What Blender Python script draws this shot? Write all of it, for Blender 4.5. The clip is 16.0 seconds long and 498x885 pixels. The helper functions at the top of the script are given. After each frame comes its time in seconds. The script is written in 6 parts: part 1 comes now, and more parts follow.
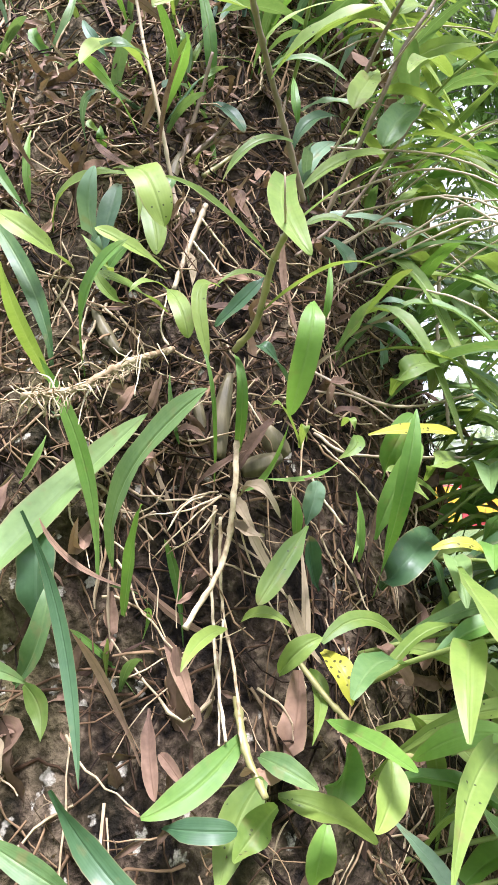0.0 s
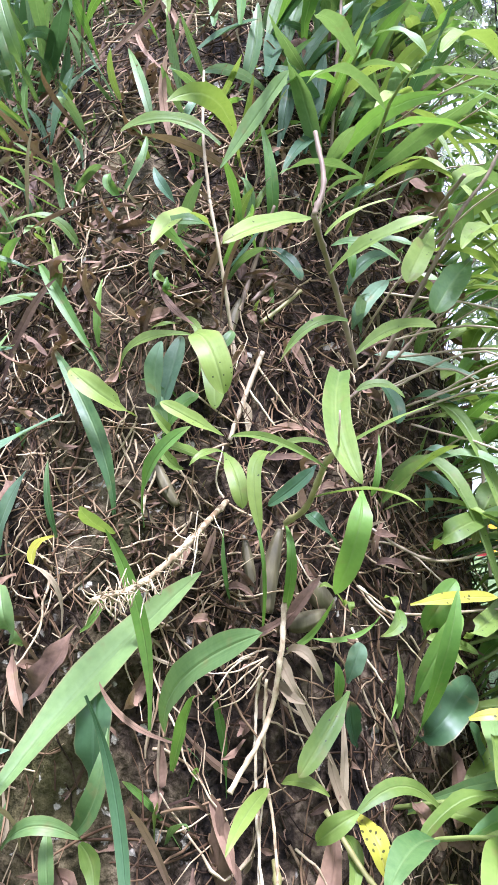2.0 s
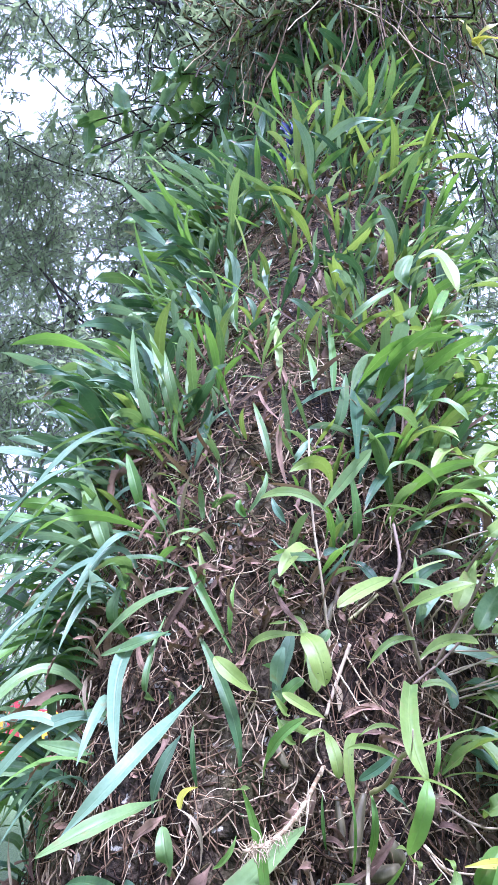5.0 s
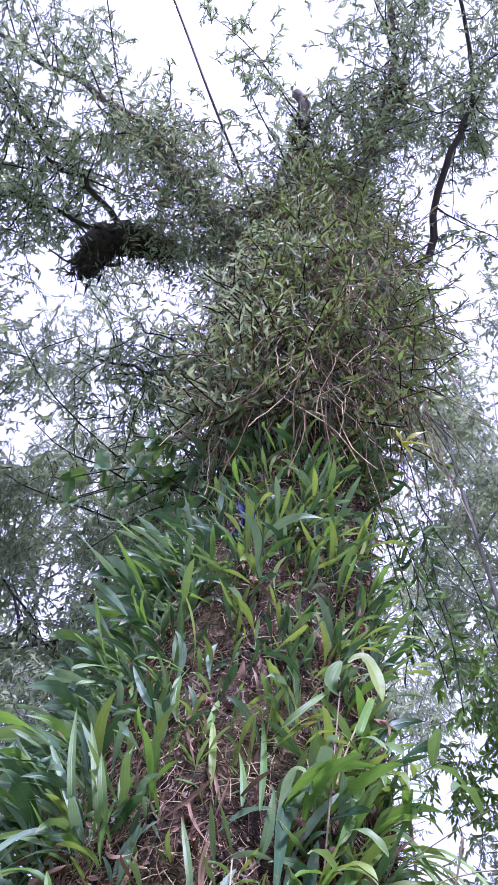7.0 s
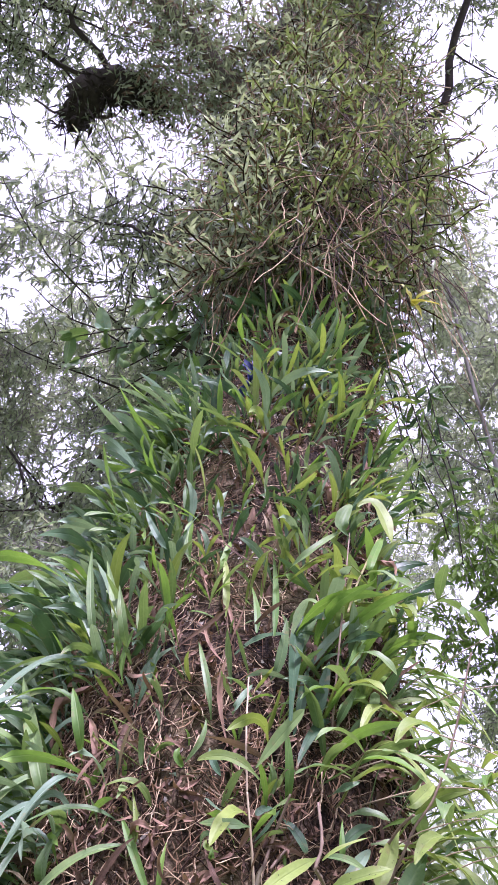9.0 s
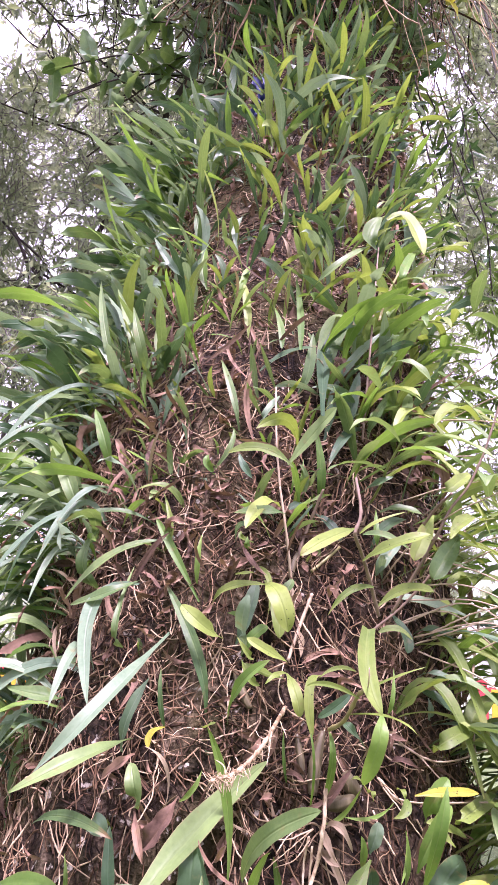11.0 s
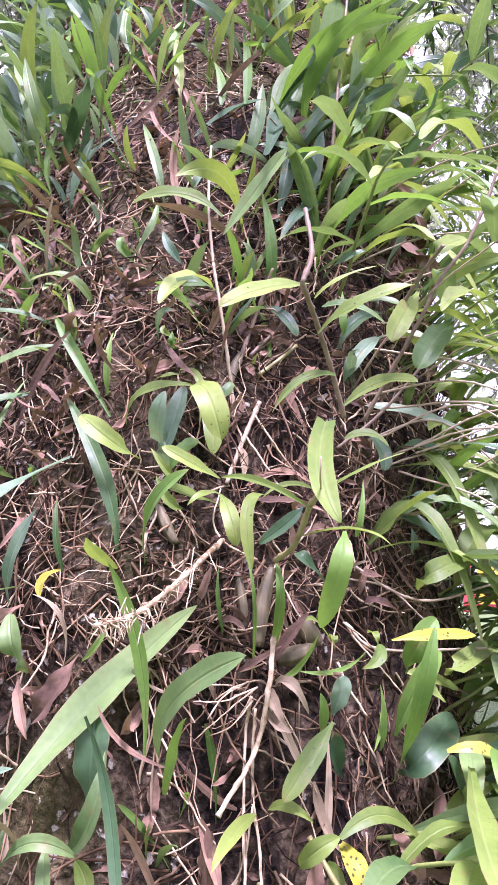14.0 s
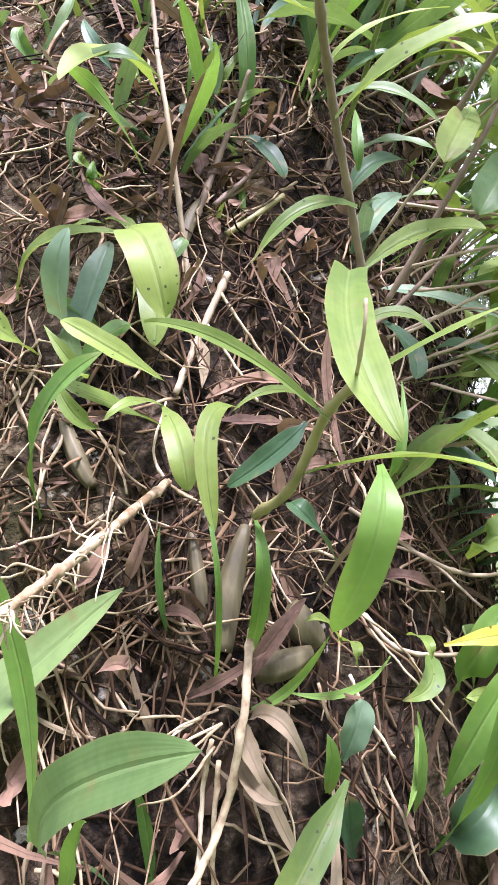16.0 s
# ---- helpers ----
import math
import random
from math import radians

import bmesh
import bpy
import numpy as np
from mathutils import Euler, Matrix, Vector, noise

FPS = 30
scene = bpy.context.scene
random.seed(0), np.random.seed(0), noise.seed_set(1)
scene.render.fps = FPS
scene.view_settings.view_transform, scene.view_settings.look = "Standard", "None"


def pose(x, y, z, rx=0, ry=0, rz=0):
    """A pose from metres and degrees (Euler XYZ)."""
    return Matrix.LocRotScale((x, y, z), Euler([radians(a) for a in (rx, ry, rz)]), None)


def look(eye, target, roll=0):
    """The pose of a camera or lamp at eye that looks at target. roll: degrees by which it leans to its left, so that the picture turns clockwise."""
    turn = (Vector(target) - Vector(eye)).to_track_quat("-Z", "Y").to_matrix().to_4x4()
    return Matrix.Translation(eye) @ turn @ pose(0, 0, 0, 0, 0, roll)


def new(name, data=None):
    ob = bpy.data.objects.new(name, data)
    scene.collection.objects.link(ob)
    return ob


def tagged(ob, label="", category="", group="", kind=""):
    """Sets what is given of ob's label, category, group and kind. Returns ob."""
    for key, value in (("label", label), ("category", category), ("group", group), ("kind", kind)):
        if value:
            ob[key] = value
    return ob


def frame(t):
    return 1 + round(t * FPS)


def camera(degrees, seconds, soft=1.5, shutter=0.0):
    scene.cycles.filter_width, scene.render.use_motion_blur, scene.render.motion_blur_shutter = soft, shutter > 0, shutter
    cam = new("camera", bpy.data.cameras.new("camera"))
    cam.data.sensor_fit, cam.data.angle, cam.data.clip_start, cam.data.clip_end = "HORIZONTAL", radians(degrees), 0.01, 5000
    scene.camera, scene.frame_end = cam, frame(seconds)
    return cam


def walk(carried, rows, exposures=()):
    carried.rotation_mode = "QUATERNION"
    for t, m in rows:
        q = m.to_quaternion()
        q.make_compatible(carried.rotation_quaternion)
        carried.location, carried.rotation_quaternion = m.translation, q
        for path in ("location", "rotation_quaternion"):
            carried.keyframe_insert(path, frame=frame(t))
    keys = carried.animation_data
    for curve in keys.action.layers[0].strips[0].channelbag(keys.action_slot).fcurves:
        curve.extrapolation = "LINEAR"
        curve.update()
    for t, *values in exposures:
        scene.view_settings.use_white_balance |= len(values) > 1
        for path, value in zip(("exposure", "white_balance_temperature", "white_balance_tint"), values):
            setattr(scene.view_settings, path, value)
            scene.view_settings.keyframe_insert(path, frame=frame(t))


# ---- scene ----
cam = camera(39.54, 16.0, soft=1.25)
PATH = [
    (0, (0.116, -0.024, 1.453), (-0.129, 1.958, 1.568), -3.2),
    (0.5, (0.111, -0.021, 1.468), (-0.186, 1.955, 1.563), -1.9),
    (1, (0.137, -0.025, 1.506), (-0.167, 1.948, 1.625), -2.1),
    (1.5, (0.124, -0.031, 1.554), (-0.232, 1.933, 1.677), -1.2),
    (2, (0.121, -0.075, 1.606), (-0.245, 1.885, 1.762), -0.8),
    (2.5, (0.118, -0.178, 1.646), (-0.279, 1.770, 1.865), -0.5),
    (3, (0.140, -0.295, 1.653), (-0.314, 1.637, 1.903), -1.1),
    (3.2, (0.113, -0.301, 1.655), (-0.395, 1.620, 1.883), -0.5),
    (5.3, (0.130, -0.520, 1.725), (-0.364, 1.237, 2.544), 3.5),
    (5.5, (0.135, -0.565, 1.742), (-0.341, 1.148, 2.657), 3.7),
    (6, (0.172, -0.644, 1.783), (-0.226, 0.988, 2.869), 3.8),
    (6.5, (0.210, -0.693, 1.821), (-0.167, 0.815, 3.079), 3.6),
    (7, (0.233, -0.741, 1.850), (-0.117, 0.663, 3.231), 5.8),
    (7.5, (0.241, -0.748, 1.857), (-0.075, 0.634, 3.268), 5.3),
    (8, (0.228, -0.739, 1.847), (-0.112, 0.689, 3.205), 5.7),
    (8.5, (0.206, -0.696, 1.822), (-0.137, 0.815, 3.086), 4.7),
    (9, (0.178, -0.659, 1.799), (-0.179, 0.965, 2.911), 4.9),
    (9.2, (0.170, -0.640, 1.787), (-0.198, 1.033, 2.820), 4.8),
    (11.3, (0.126, -0.470, 1.662), (-0.284, 1.411, 2.202), 2.3),
    (11.5, (0.125, -0.466, 1.645), (-0.270, 1.426, 2.161), 2.3),
    (12, (0.121, -0.448, 1.589), (-0.225, 1.478, 2.001), 2.8),
    (12.5, (0.114, -0.429, 1.547), (-0.184, 1.529, 1.826), 2.7),
    (13, (0.119, -0.419, 1.538), (-0.178, 1.543, 1.789), 2.0),
    (13.5, (0.127, -0.310, 1.536), (-0.273, 1.640, 1.727), 1.9),
    (14, (0.147, -0.132, 1.597), (-0.238, 1.809, 1.886), 0.2),
    (14.5, (0.196, 0.033, 1.645), (-0.072, 1.992, 1.945), -1.0),
    (15, (0.173, 0.163, 1.628), (-0.147, 2.127, 1.827), -1.6),
    (15.5, (0.115, 0.208, 1.633), (-0.174, 2.180, 1.804), -1.2),
    (16, (0.085, 0.182, 1.594), (-0.193, 2.157, 1.736), 0.4),
]
EXPOSURES = [
    (0.0, 1.42, 5750, 24), (1.5, 1.45, 5450, 27), (3.0, 1.38, 5050, 31), (5.5, 1.43, 4750, 42), (7.5, 0.64, 5200, 52), (9.0, 0.98, 5550, 53),
    (11.5, 1.38, 5950, 65), (13.0, 1.36, 5800, 67), (14.0, 1.46, 5550, 58), (14.5, 1.43, 5550, 53), (16.0, 1.42, 5650, 36),
]
walk(cam, [(t, look(eye, target, roll)) for t, eye, target, roll in PATH], EXPOSURES)

# ---- world and sun: bright overcast ----
world = bpy.data.worlds.new("world")
scene.world = world
world.use_nodes = True
wn, wl = world.node_tree.nodes, world.node_tree.links
wn.clear()
sky = wn.new("ShaderNodeTexSky")
sky.sky_type = "NISHITA"
sky.sun_disc = False
sky.sun_elevation, sky.sun_rotation = radians(68), radians(150)
sky.air_density, sky.dust_density, sky.ozone_density = 1.0, 6.0, 1.0
cloud = wn.new("ShaderNodeMixRGB")
cloud.inputs[0].default_value = 0.8
cloud.inputs[2].default_value = (11.5, 11.8, 12.4, 1)
wl.new(sky.outputs[0], cloud.inputs[1])
bg = wn.new("ShaderNodeBackground")
bg.inputs[1].default_value = 0.076
wl.new(cloud.outputs[0], bg.inputs[0])
wout = wn.new("ShaderNodeOutputWorld")
wl.new(bg.outputs[0], wout.inputs[0])

sun = new("sun", bpy.data.lights.new("sun", "SUN"))
sun.data.energy, sun.data.angle, sun.data.color = 5.0, radians(15), (1.0, 0.97, 0.91)
sun.matrix_world = look((1.3, -1.75, 8.5), (0, 0.7, 1.6))


# ---- materials ----
def ramp(nt, fac, stops):
    r = nt.nodes.new("ShaderNodeValToRGB")
    e = r.color_ramp.elements
    while len(e) < len(stops):
        e.new(0.5)
    for k, (p, c) in enumerate(stops):
        e[k].position, e[k].color = p, (*c, 1)
    nt.links.new(fac, r.inputs[0])
    return r.outputs[0]


def texture(nt, kind, scale, detail=4, coord="Object", stretch=None):
    tc = nt.nodes.new("ShaderNodeTexCoord")
    n = nt.nodes.new("ShaderNodeTexNoise" if kind == "noise" else "ShaderNodeTexVoronoi")
    n.inputs["Scale"].default_value = scale
    if kind == "noise":
        n.inputs["Detail"].default_value = detail
    src = tc.outputs[coord]
    if stretch:
        mp = nt.nodes.new("ShaderNodeMapping")
        mp.inputs["Scale"].default_value = stretch
        nt.links.new(src, mp.inputs[0])
        src = mp.outputs[0]
    nt.links.new(src, n.inputs["Vector"])
    return n.outputs[0]


def blend(nt, fac, a, b, mode="MIX"):
    m = nt.nodes.new("ShaderNodeMixRGB")
    m.blend_type = mode
    for sock, v in zip(m.inputs, (fac, a, b)):
        if isinstance(v, (int, float)):
            sock.default_value = v
        elif isinstance(v, tuple):
            sock.default_value = (*v, 1)
        else:
            nt.links.new(v, sock)
    return m.outputs[0]


def maths(nt, op, a, b=0.0, clamp=False):
    m = nt.nodes.new("ShaderNodeMath")
    m.operation, m.use_clamp = op, clamp
    for sock, v in zip(m.inputs, (a, b)):
        if isinstance(v, (int, float)):
            sock.default_value = v
        else:
            nt.links.new(v, sock)
    return m.outputs[0]


def bump(nt, height, strength, distance):
    bm_ = nt.nodes.new("ShaderNodeBump")
    bm_.inputs["Strength"].default_value, bm_.inputs["Distance"].default_value = strength, distance
    nt.links.new(height, bm_.inputs["Height"])
    return bm_.outputs[0]


def material(name):
    m = bpy.data.materials.new(name)
    m.use_nodes = True
    return m, m.node_tree, m.node_tree.nodes["Principled BSDF"]


def leaf_material(name, dark, light, vein, rough=0.42, through_light=0.35, spots=0.0, tips=0.0, island=False, joined=False):
    """Leaf with a midrib, fine parallel veins, blotches, and light that shines through."""
    m, nt, p = material(name)
    if island or joined:
        vary = nt.nodes.new("ShaderNodeNewGeometry").outputs["Random Per Island"]
    else:
        vary = nt.nodes.new("ShaderNodeObjectInfo").outputs["Random"]
    blotch = texture(nt, "noise", 22, 3)
    f = maths(nt, "ADD", maths(nt, "MULTIPLY", vary, 0.7), maths(nt, "MULTIPLY", maths(nt, "SUBTRACT", blotch, 0.35), 0.8), True)
    height = blotch
    if not island:
        # paler towards the tip, with a fine mottle
        uv = nt.nodes.new("ShaderNodeUVMap").outputs[0]
        sep = nt.nodes.new("ShaderNodeSeparateXYZ")
        nt.links.new(uv, sep.inputs[0])
        f = maths(nt, "ADD", f, maths(nt, "MULTIPLY", maths(nt, "SUBTRACT", sep.outputs[1], 0.5), 0.4))
        f = maths(nt, "ADD", f, maths(nt, "MULTIPLY", maths(nt, "SUBTRACT", texture(nt, "noise", 170, 4), 0.5), 0.55), True)
    col = ramp(nt, f, [(0.0, dark), (1.0, light)])
    if not island:
        off = maths(nt, "ABSOLUTE", maths(nt, "SUBTRACT", sep.outputs[0], 0.5))
        rib = maths(nt, "SUBTRACT", 1.0, maths(nt, "MULTIPLY", off, 14.0), True)
        fine = maths(nt, "SINE", maths(nt, "MULTIPLY", off, 70.0))
        col = blend(nt, maths(nt, "MULTIPLY", rib, 0.38), col, vein)
        height = maths(nt, "ADD", maths(nt, "MULTIPLY", fine, 0.014), maths(nt, "SUBTRACT", blotch, rib))
        if tips:
            # withered brown tips on some leaves
            edge = maths(nt, "ADD", sep.outputs[1], maths(nt, "MULTIPLY", maths(nt, "SUBTRACT", blotch, 0.5), 0.3))
            lim = maths(nt, "ADD", 0.88, maths(nt, "MULTIPLY", vary, 0.6))
            dry = maths(nt, "MULTIPLY", maths(nt, "SUBTRACT", edge, lim), 14.0, True)
            col = blend(nt, maths(nt, "MULTIPLY", dry, tips), col, (0.23, 0.14, 0.07))
    if spots:
        v = maths(nt, "ADD", texture(nt, "voronoi", 135), maths(nt, "MULTIPLY", maths(nt, "SUBTRACT", texture(nt, "noise", 260, 2), 0.5), 0.3))
        s = maths(nt, "LESS_THAN", v, spots)
        patch = maths(nt, "GREATER_THAN", texture(nt, "noise", 14, 1), 0.5)
        col = blend(nt, maths(nt, "MULTIPLY", maths(nt, "MULTIPLY", s, patch), 0.9), col, (0.015, 0.014, 0.01))
    if not island:
        # bruises and a thin pale-brown margin on the older leaves
        bruise = maths(nt, "MULTIPLY", maths(nt, "SUBTRACT", texture(nt, "noise", 48, 5), 0.61), 9.0, True)
        col = blend(nt, maths(nt, "MULTIPLY", bruise, 0.5), col, (0.2, 0.16, 0.06))
        rim = maths(nt, "MULTIPLY", maths(nt, "SUBTRACT", maths(nt, "ADD", off, maths(nt, "MULTIPLY", blotch, 0.05)), 0.485), 30.0, True)
        col = blend(nt, maths(nt, "MULTIPLY", maths(nt, "MULTIPLY", rim, vary), 0.7), col, (0.24, 0.18, 0.08))
    nt.links.new(col, p.inputs["Base Color"])
    nt.links.new(maths(nt, "ADD", rough - 0.12, maths(nt, "MULTIPLY", texture(nt, "noise", 35, 4), 0.26)), p.inputs["Roughness"])
    p.inputs["Specular IOR Level"].default_value = 0.45
    nt.links.new(bump(nt, height, 0.45, 0.0022), p.inputs["Normal"])
    tr = nt.nodes.new("ShaderNodeBsdfTranslucent")
    nt.links.new(blend(nt, 0.5, col, (light[0] * 1.3, light[1] * 1.3, light[2] * 0.6)), tr.inputs[0])
    mix = nt.nodes.new("ShaderNodeMixShader")
    mix.inputs[0].default_value = through_light
    nt.links.new(p.outputs[0], mix.inputs[1])
    nt.links.new(tr.outputs[0], mix.inputs[2])
    nt.links.new(mix.outputs[0], nt.nodes["Material Output"].inputs[0])
    return m


def plain_material(name, stops, scale, rough=0.8, relief=0.5, depth=0.004, stretch=None, vary=0.0, island=False):
    m, nt, p = material(name)
    f = texture(nt, "noise", scale, 8, "Object", stretch)
    g = texture(nt, "noise", scale * 0.17, 3)
    f = maths(nt, "ADD", maths(nt, "MULTIPLY", f, 0.65), maths(nt, "MULTIPLY", g, 0.35))
    if vary:
        r = nt.nodes.new("ShaderNodeNewGeometry").outputs["Random Per Island"] if island else nt.nodes.new("ShaderNodeObjectInfo").outputs["Random"]
        f = maths(nt, "ADD", f, maths(nt, "MULTIPLY", maths(nt, "SUBTRACT", r, 0.5), vary))
    nt.links.new(ramp(nt, f, stops), p.inputs["Base Color"])
    p.inputs["Roughness"].default_value = rough
    p.inputs["Specular IOR Level"].default_value = 0.15 if rough > 0.7 else 0.4
    nt.links.new(bump(nt, f, relief, depth), p.inputs["Normal"])
    return m


M = {
    "creeper": leaf_material("leaf_creeper", (0.03, 0.058, 0.02), (0.2, 0.265, 0.09), (0, 0, 0), 0.42, 0.35, island=True),
    # backlit glare and haze are put into the crown and far leaf colours
    "crown": leaf_material("leaf_crown_hazed", (0.07, 0.1, 0.065), (0.29, 0.35, 0.24), (0, 0, 0), 0.45, 0.5, island=True),
    "far": leaf_material("leaf_far_hazed", (0.17, 0.22, 0.165), (0.42, 0.48, 0.37), (0, 0, 0), 0.5, 0.55, island=True),
    "grass": leaf_material("grass_blade", (0.09, 0.17, 0.03), (0.2, 0.32, 0.07), (0, 0, 0), 0.5, 0.3, island=True),
    "husk_cane": plain_material("dry_cane", [(0.25, (0.17, 0.12, 0.07)), (0.5, (0.34, 0.27, 0.17)), (0.8, (0.5, 0.42, 0.3))], 70, 0.6, 0.5, 0.0015, (1, 1, 0.25)),
    "bulb": plain_material("ridged_bulb", [(0.3, (0.03, 0.026, 0.012)), (0.5, (0.1, 0.085, 0.04)), (0.75, (0.22, 0.19, 0.1))], 90, 0.55, 0.6, 0.002, (1, 1, 0.15)),
    "cane": plain_material("orchid_cane", [(0.25, (0.1, 0.1, 0.03)), (0.55, (0.24, 0.22, 0.08)), (0.8, (0.35, 0.3, 0.16))], 60, 0.5, 0.3, 0.001),
    "stem": plain_material("green_stem", [(0.25, (0.09, 0.13, 0.025)), (0.75, (0.25, 0.3, 0.08))], 50, 0.5, 0.3, 0.001),
    "purple": plain_material("old_cane", [(0.25, (0.09, 0.06, 0.04)), (0.75, (0.27, 0.2, 0.13))], 60, 0.6, 0.3, 0.001),
    "white_root": plain_material("pale_root", [(0.3, (0.18, 0.125, 0.065)), (0.48, (0.45, 0.36, 0.22)), (0.7, (0.66, 0.57, 0.4))], 110, 0.75, 0.8, 0.003, vary=0.25),
    # the darkest root tone stands in for shade deep in the mat
    "roots": plain_material("brown_roots", [(0.18, (0.012, 0.007, 0.004)), (0.44, (0.078, 0.045, 0.023)), (0.74, (0.22, 0.145, 0.078)), (0.97, (0.5, 0.4, 0.25))], 40, 0.8, 0.5, 0.002, vary=0.85, island=True),
    "wood": plain_material("limb_bark", [(0.25, (0.045, 0.036, 0.03)), (0.75, (0.17, 0.14, 0.12))], 14, 0.85, 0.8, 0.01, (1, 1, 0.3)),
    # far limbs, lightened in colour to sit in the same haze
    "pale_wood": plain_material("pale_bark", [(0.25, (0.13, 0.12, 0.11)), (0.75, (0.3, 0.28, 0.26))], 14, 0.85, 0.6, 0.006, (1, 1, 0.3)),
    "dark_wood": plain_material("dark_twig", [(0.25, (0.02, 0.017, 0.015)), (0.75, (0.07, 0.055, 0.05))], 20, 0.8, 0.6, 0.006),
    "blue_cloth": plain_material("blue_cloth", [(0.25, (0.008, 0.014, 0.07)), (0.75, (0.02, 0.035, 0.16))], 40, 0.6, 0.5, 0.004),
    "yellow_paint": plain_material("yellow_paint", [(0.25, (0.6, 0.3, 0.02)), (0.75, (0.8, 0.45, 0.04))], 6, 0.45, 0.1, 0.002),
    "red_paint": plain_material("red_paint", [(0.25, (0.5, 0.04, 0.05)), (0.75, (0.65, 0.08, 0.09))], 6, 0.45, 0.1, 0.002),
    "white_paint": plain_material("white_paint", [(0.25, (0.7, 0.7, 0.68)), (0.75, (0.85, 0.85, 0.83))], 4, 0.6, 0.1, 0.002),
    "steel": plain_material("grey_steel", [(0.25, (0.3, 0.3, 0.3)), (0.75, (0.45, 0.45, 0.45))], 8, 0.4, 0.1, 0.001),
}


def bark_material():
    """Dark furrowed bark with pale lichen spots, moss and brown humus. Shade of furrows and gaps is put into its
    darkest tones.
    """
    m, nt, p = material("trunk_bark")
    grain = texture(nt, "noise", 26, 10, "Object", (1.0, 1.0, 0.16))
    fine = texture(nt, "noise", 110, 6)
    base = ramp(nt, maths(nt, "ADD", maths(nt, "MULTIPLY", grain, 0.6), maths(nt, "MULTIPLY", fine, 0.4)),
                [(0.42, (0.006, 0.0045, 0.003)), (0.52, (0.045, 0.032, 0.02)), (0.66, (0.18, 0.138, 0.088))])
    mossy = texture(nt, "noise", 3.2, 4)
    mm = ramp(nt, mossy, [(0.5, (0, 0, 0)), (0.66, (1, 1, 1))])
    base = blend(nt, maths(nt, "MULTIPLY", mm, fine), base, (0.085, 0.08, 0.022))
    flakes = texture(nt, "noise", 46, 6)
    where = maths(nt, "GREATER_THAN", texture(nt, "noise", 7, 3), 0.5)
    lich = maths(nt, "MULTIPLY", maths(nt, "MULTIPLY", maths(nt, "SUBTRACT", flakes, 0.62), 26.0, True), where)
    base = blend(nt, maths(nt, "MULTIPLY", lich, 0.85), base, (0.42, 0.39, 0.31))
    nt.links.new(base, p.inputs["Base Color"])
    p.inputs["Roughness"].default_value = 0.9
    p.inputs["Specular IOR Level"].default_value = 0.15
    h = maths(nt, "ADD", grain, maths(nt, "MULTIPLY", fine, 0.5))
    nt.links.new(bump(nt, h, 1.0, 0.02), p.inputs["Normal"])
    return m


def grass_ground():
    m, nt, p = material("lawn")
    a = texture(nt, "noise", 45, 6)
    b = texture(nt, "noise", 0.6, 4)
    f = maths(nt, "ADD", maths(nt, "MULTIPLY", a, 0.6), maths(nt, "MULTIPLY", b, 0.4))
    nt.links.new(ramp(nt, f, [(0.3, (0.045, 0.075, 0.022)), (0.5, (0.095, 0.15, 0.045)), (0.7, (0.16, 0.22, 0.075))]), p.inputs["Base Color"])
    p.inputs["Roughness"].default_value = 0.9
    nt.links.new(bump(nt, a, 1.0, 0.03), p.inputs["Normal"])
    return m


# dark, light, vein, roughness, light let through, spots, withered tips
LEAF_KINDS = {
    "young": ((0.08, 0.145, 0.022), (0.245, 0.33, 0.065), (0.29, 0.37, 0.12), 0.52, 0.34, 0.13, 0.35),
    "lime": ((0.055, 0.145, 0.02), (0.185, 0.33, 0.055), (0.24, 0.36, 0.1), 0.51, 0.36, 0.0, 0.3),
    "mid": ((0.04, 0.105, 0.028), (0.19, 0.29, 0.09), (0.22, 0.32, 0.12), 0.5, 0.28, 0.0, 0.85),
    "dark": ((0.016, 0.055, 0.022), (0.07, 0.145, 0.055), (0.1, 0.175, 0.085), 0.47, 0.2, 0.0, 0.7),
    "blue": ((0.055, 0.125, 0.065), (0.21, 0.31, 0.18), (0.25, 0.35, 0.22), 0.48, 0.24, 0.0, 0.7),
    "yellow": ((0.36, 0.36, 0.035), (0.56, 0.52, 0.08), (0.58, 0.53, 0.18), 0.45, 0.38, 0.2, 0.4),
    "dry": ((0.045, 0.023, 0.014), (0.32, 0.2, 0.125), (0.13, 0.08, 0.045), 0.8, 0.1, 0.0, 0.0),
    "husk": ((0.16, 0.12, 0.065), (0.36, 0.29, 0.18), (0.27, 0.21, 0.12), 0.7, 0.15, 0.0, 0.0),
}
for kind, (dk, lt, vn, rg, th, sp, tp) in LEAF_KINDS.items():
    M[kind] = leaf_material("leaf_" + kind, dk, lt, vn, rg, th, spots=sp, tips=tp)
    M[kind + "_joined"] = leaf_material("leaf_" + kind + "_joined", dk, lt, vn, rg, th, spots=sp, tips=tp, joined=True)
M["brown_leaf"] = leaf_material("leaf_brown", (0.05, 0.03, 0.022), (0.24, 0.17, 0.12), (0, 0, 0), 0.7, 0.2, island=True)
M["bark"], M["lawn"] = bark_material(), grass_ground()


# ---- mesh helpers ----
def mesh(name, verts, faces, mat, uvs=None, smooth=True):
    me = bpy.data.meshes.new(name)
    me.from_pydata([tuple(v) for v in verts], [], faces)
    if uvs:
        lay = me.uv_layers.new(name="UVMap")
        idx = np.empty(len(me.loops), dtype=np.int32)
        me.loops.foreach_get("vertex_index", idx)
        lay.data.foreach_set("uv", np.asarray(uvs, dtype=np.float32)[idx].ravel())
    me.materials.append(M[mat] if isinstance(mat, str) else mat)
    me.polygons.foreach_set("use_smooth", [smooth] * len(me.polygons))
    return me


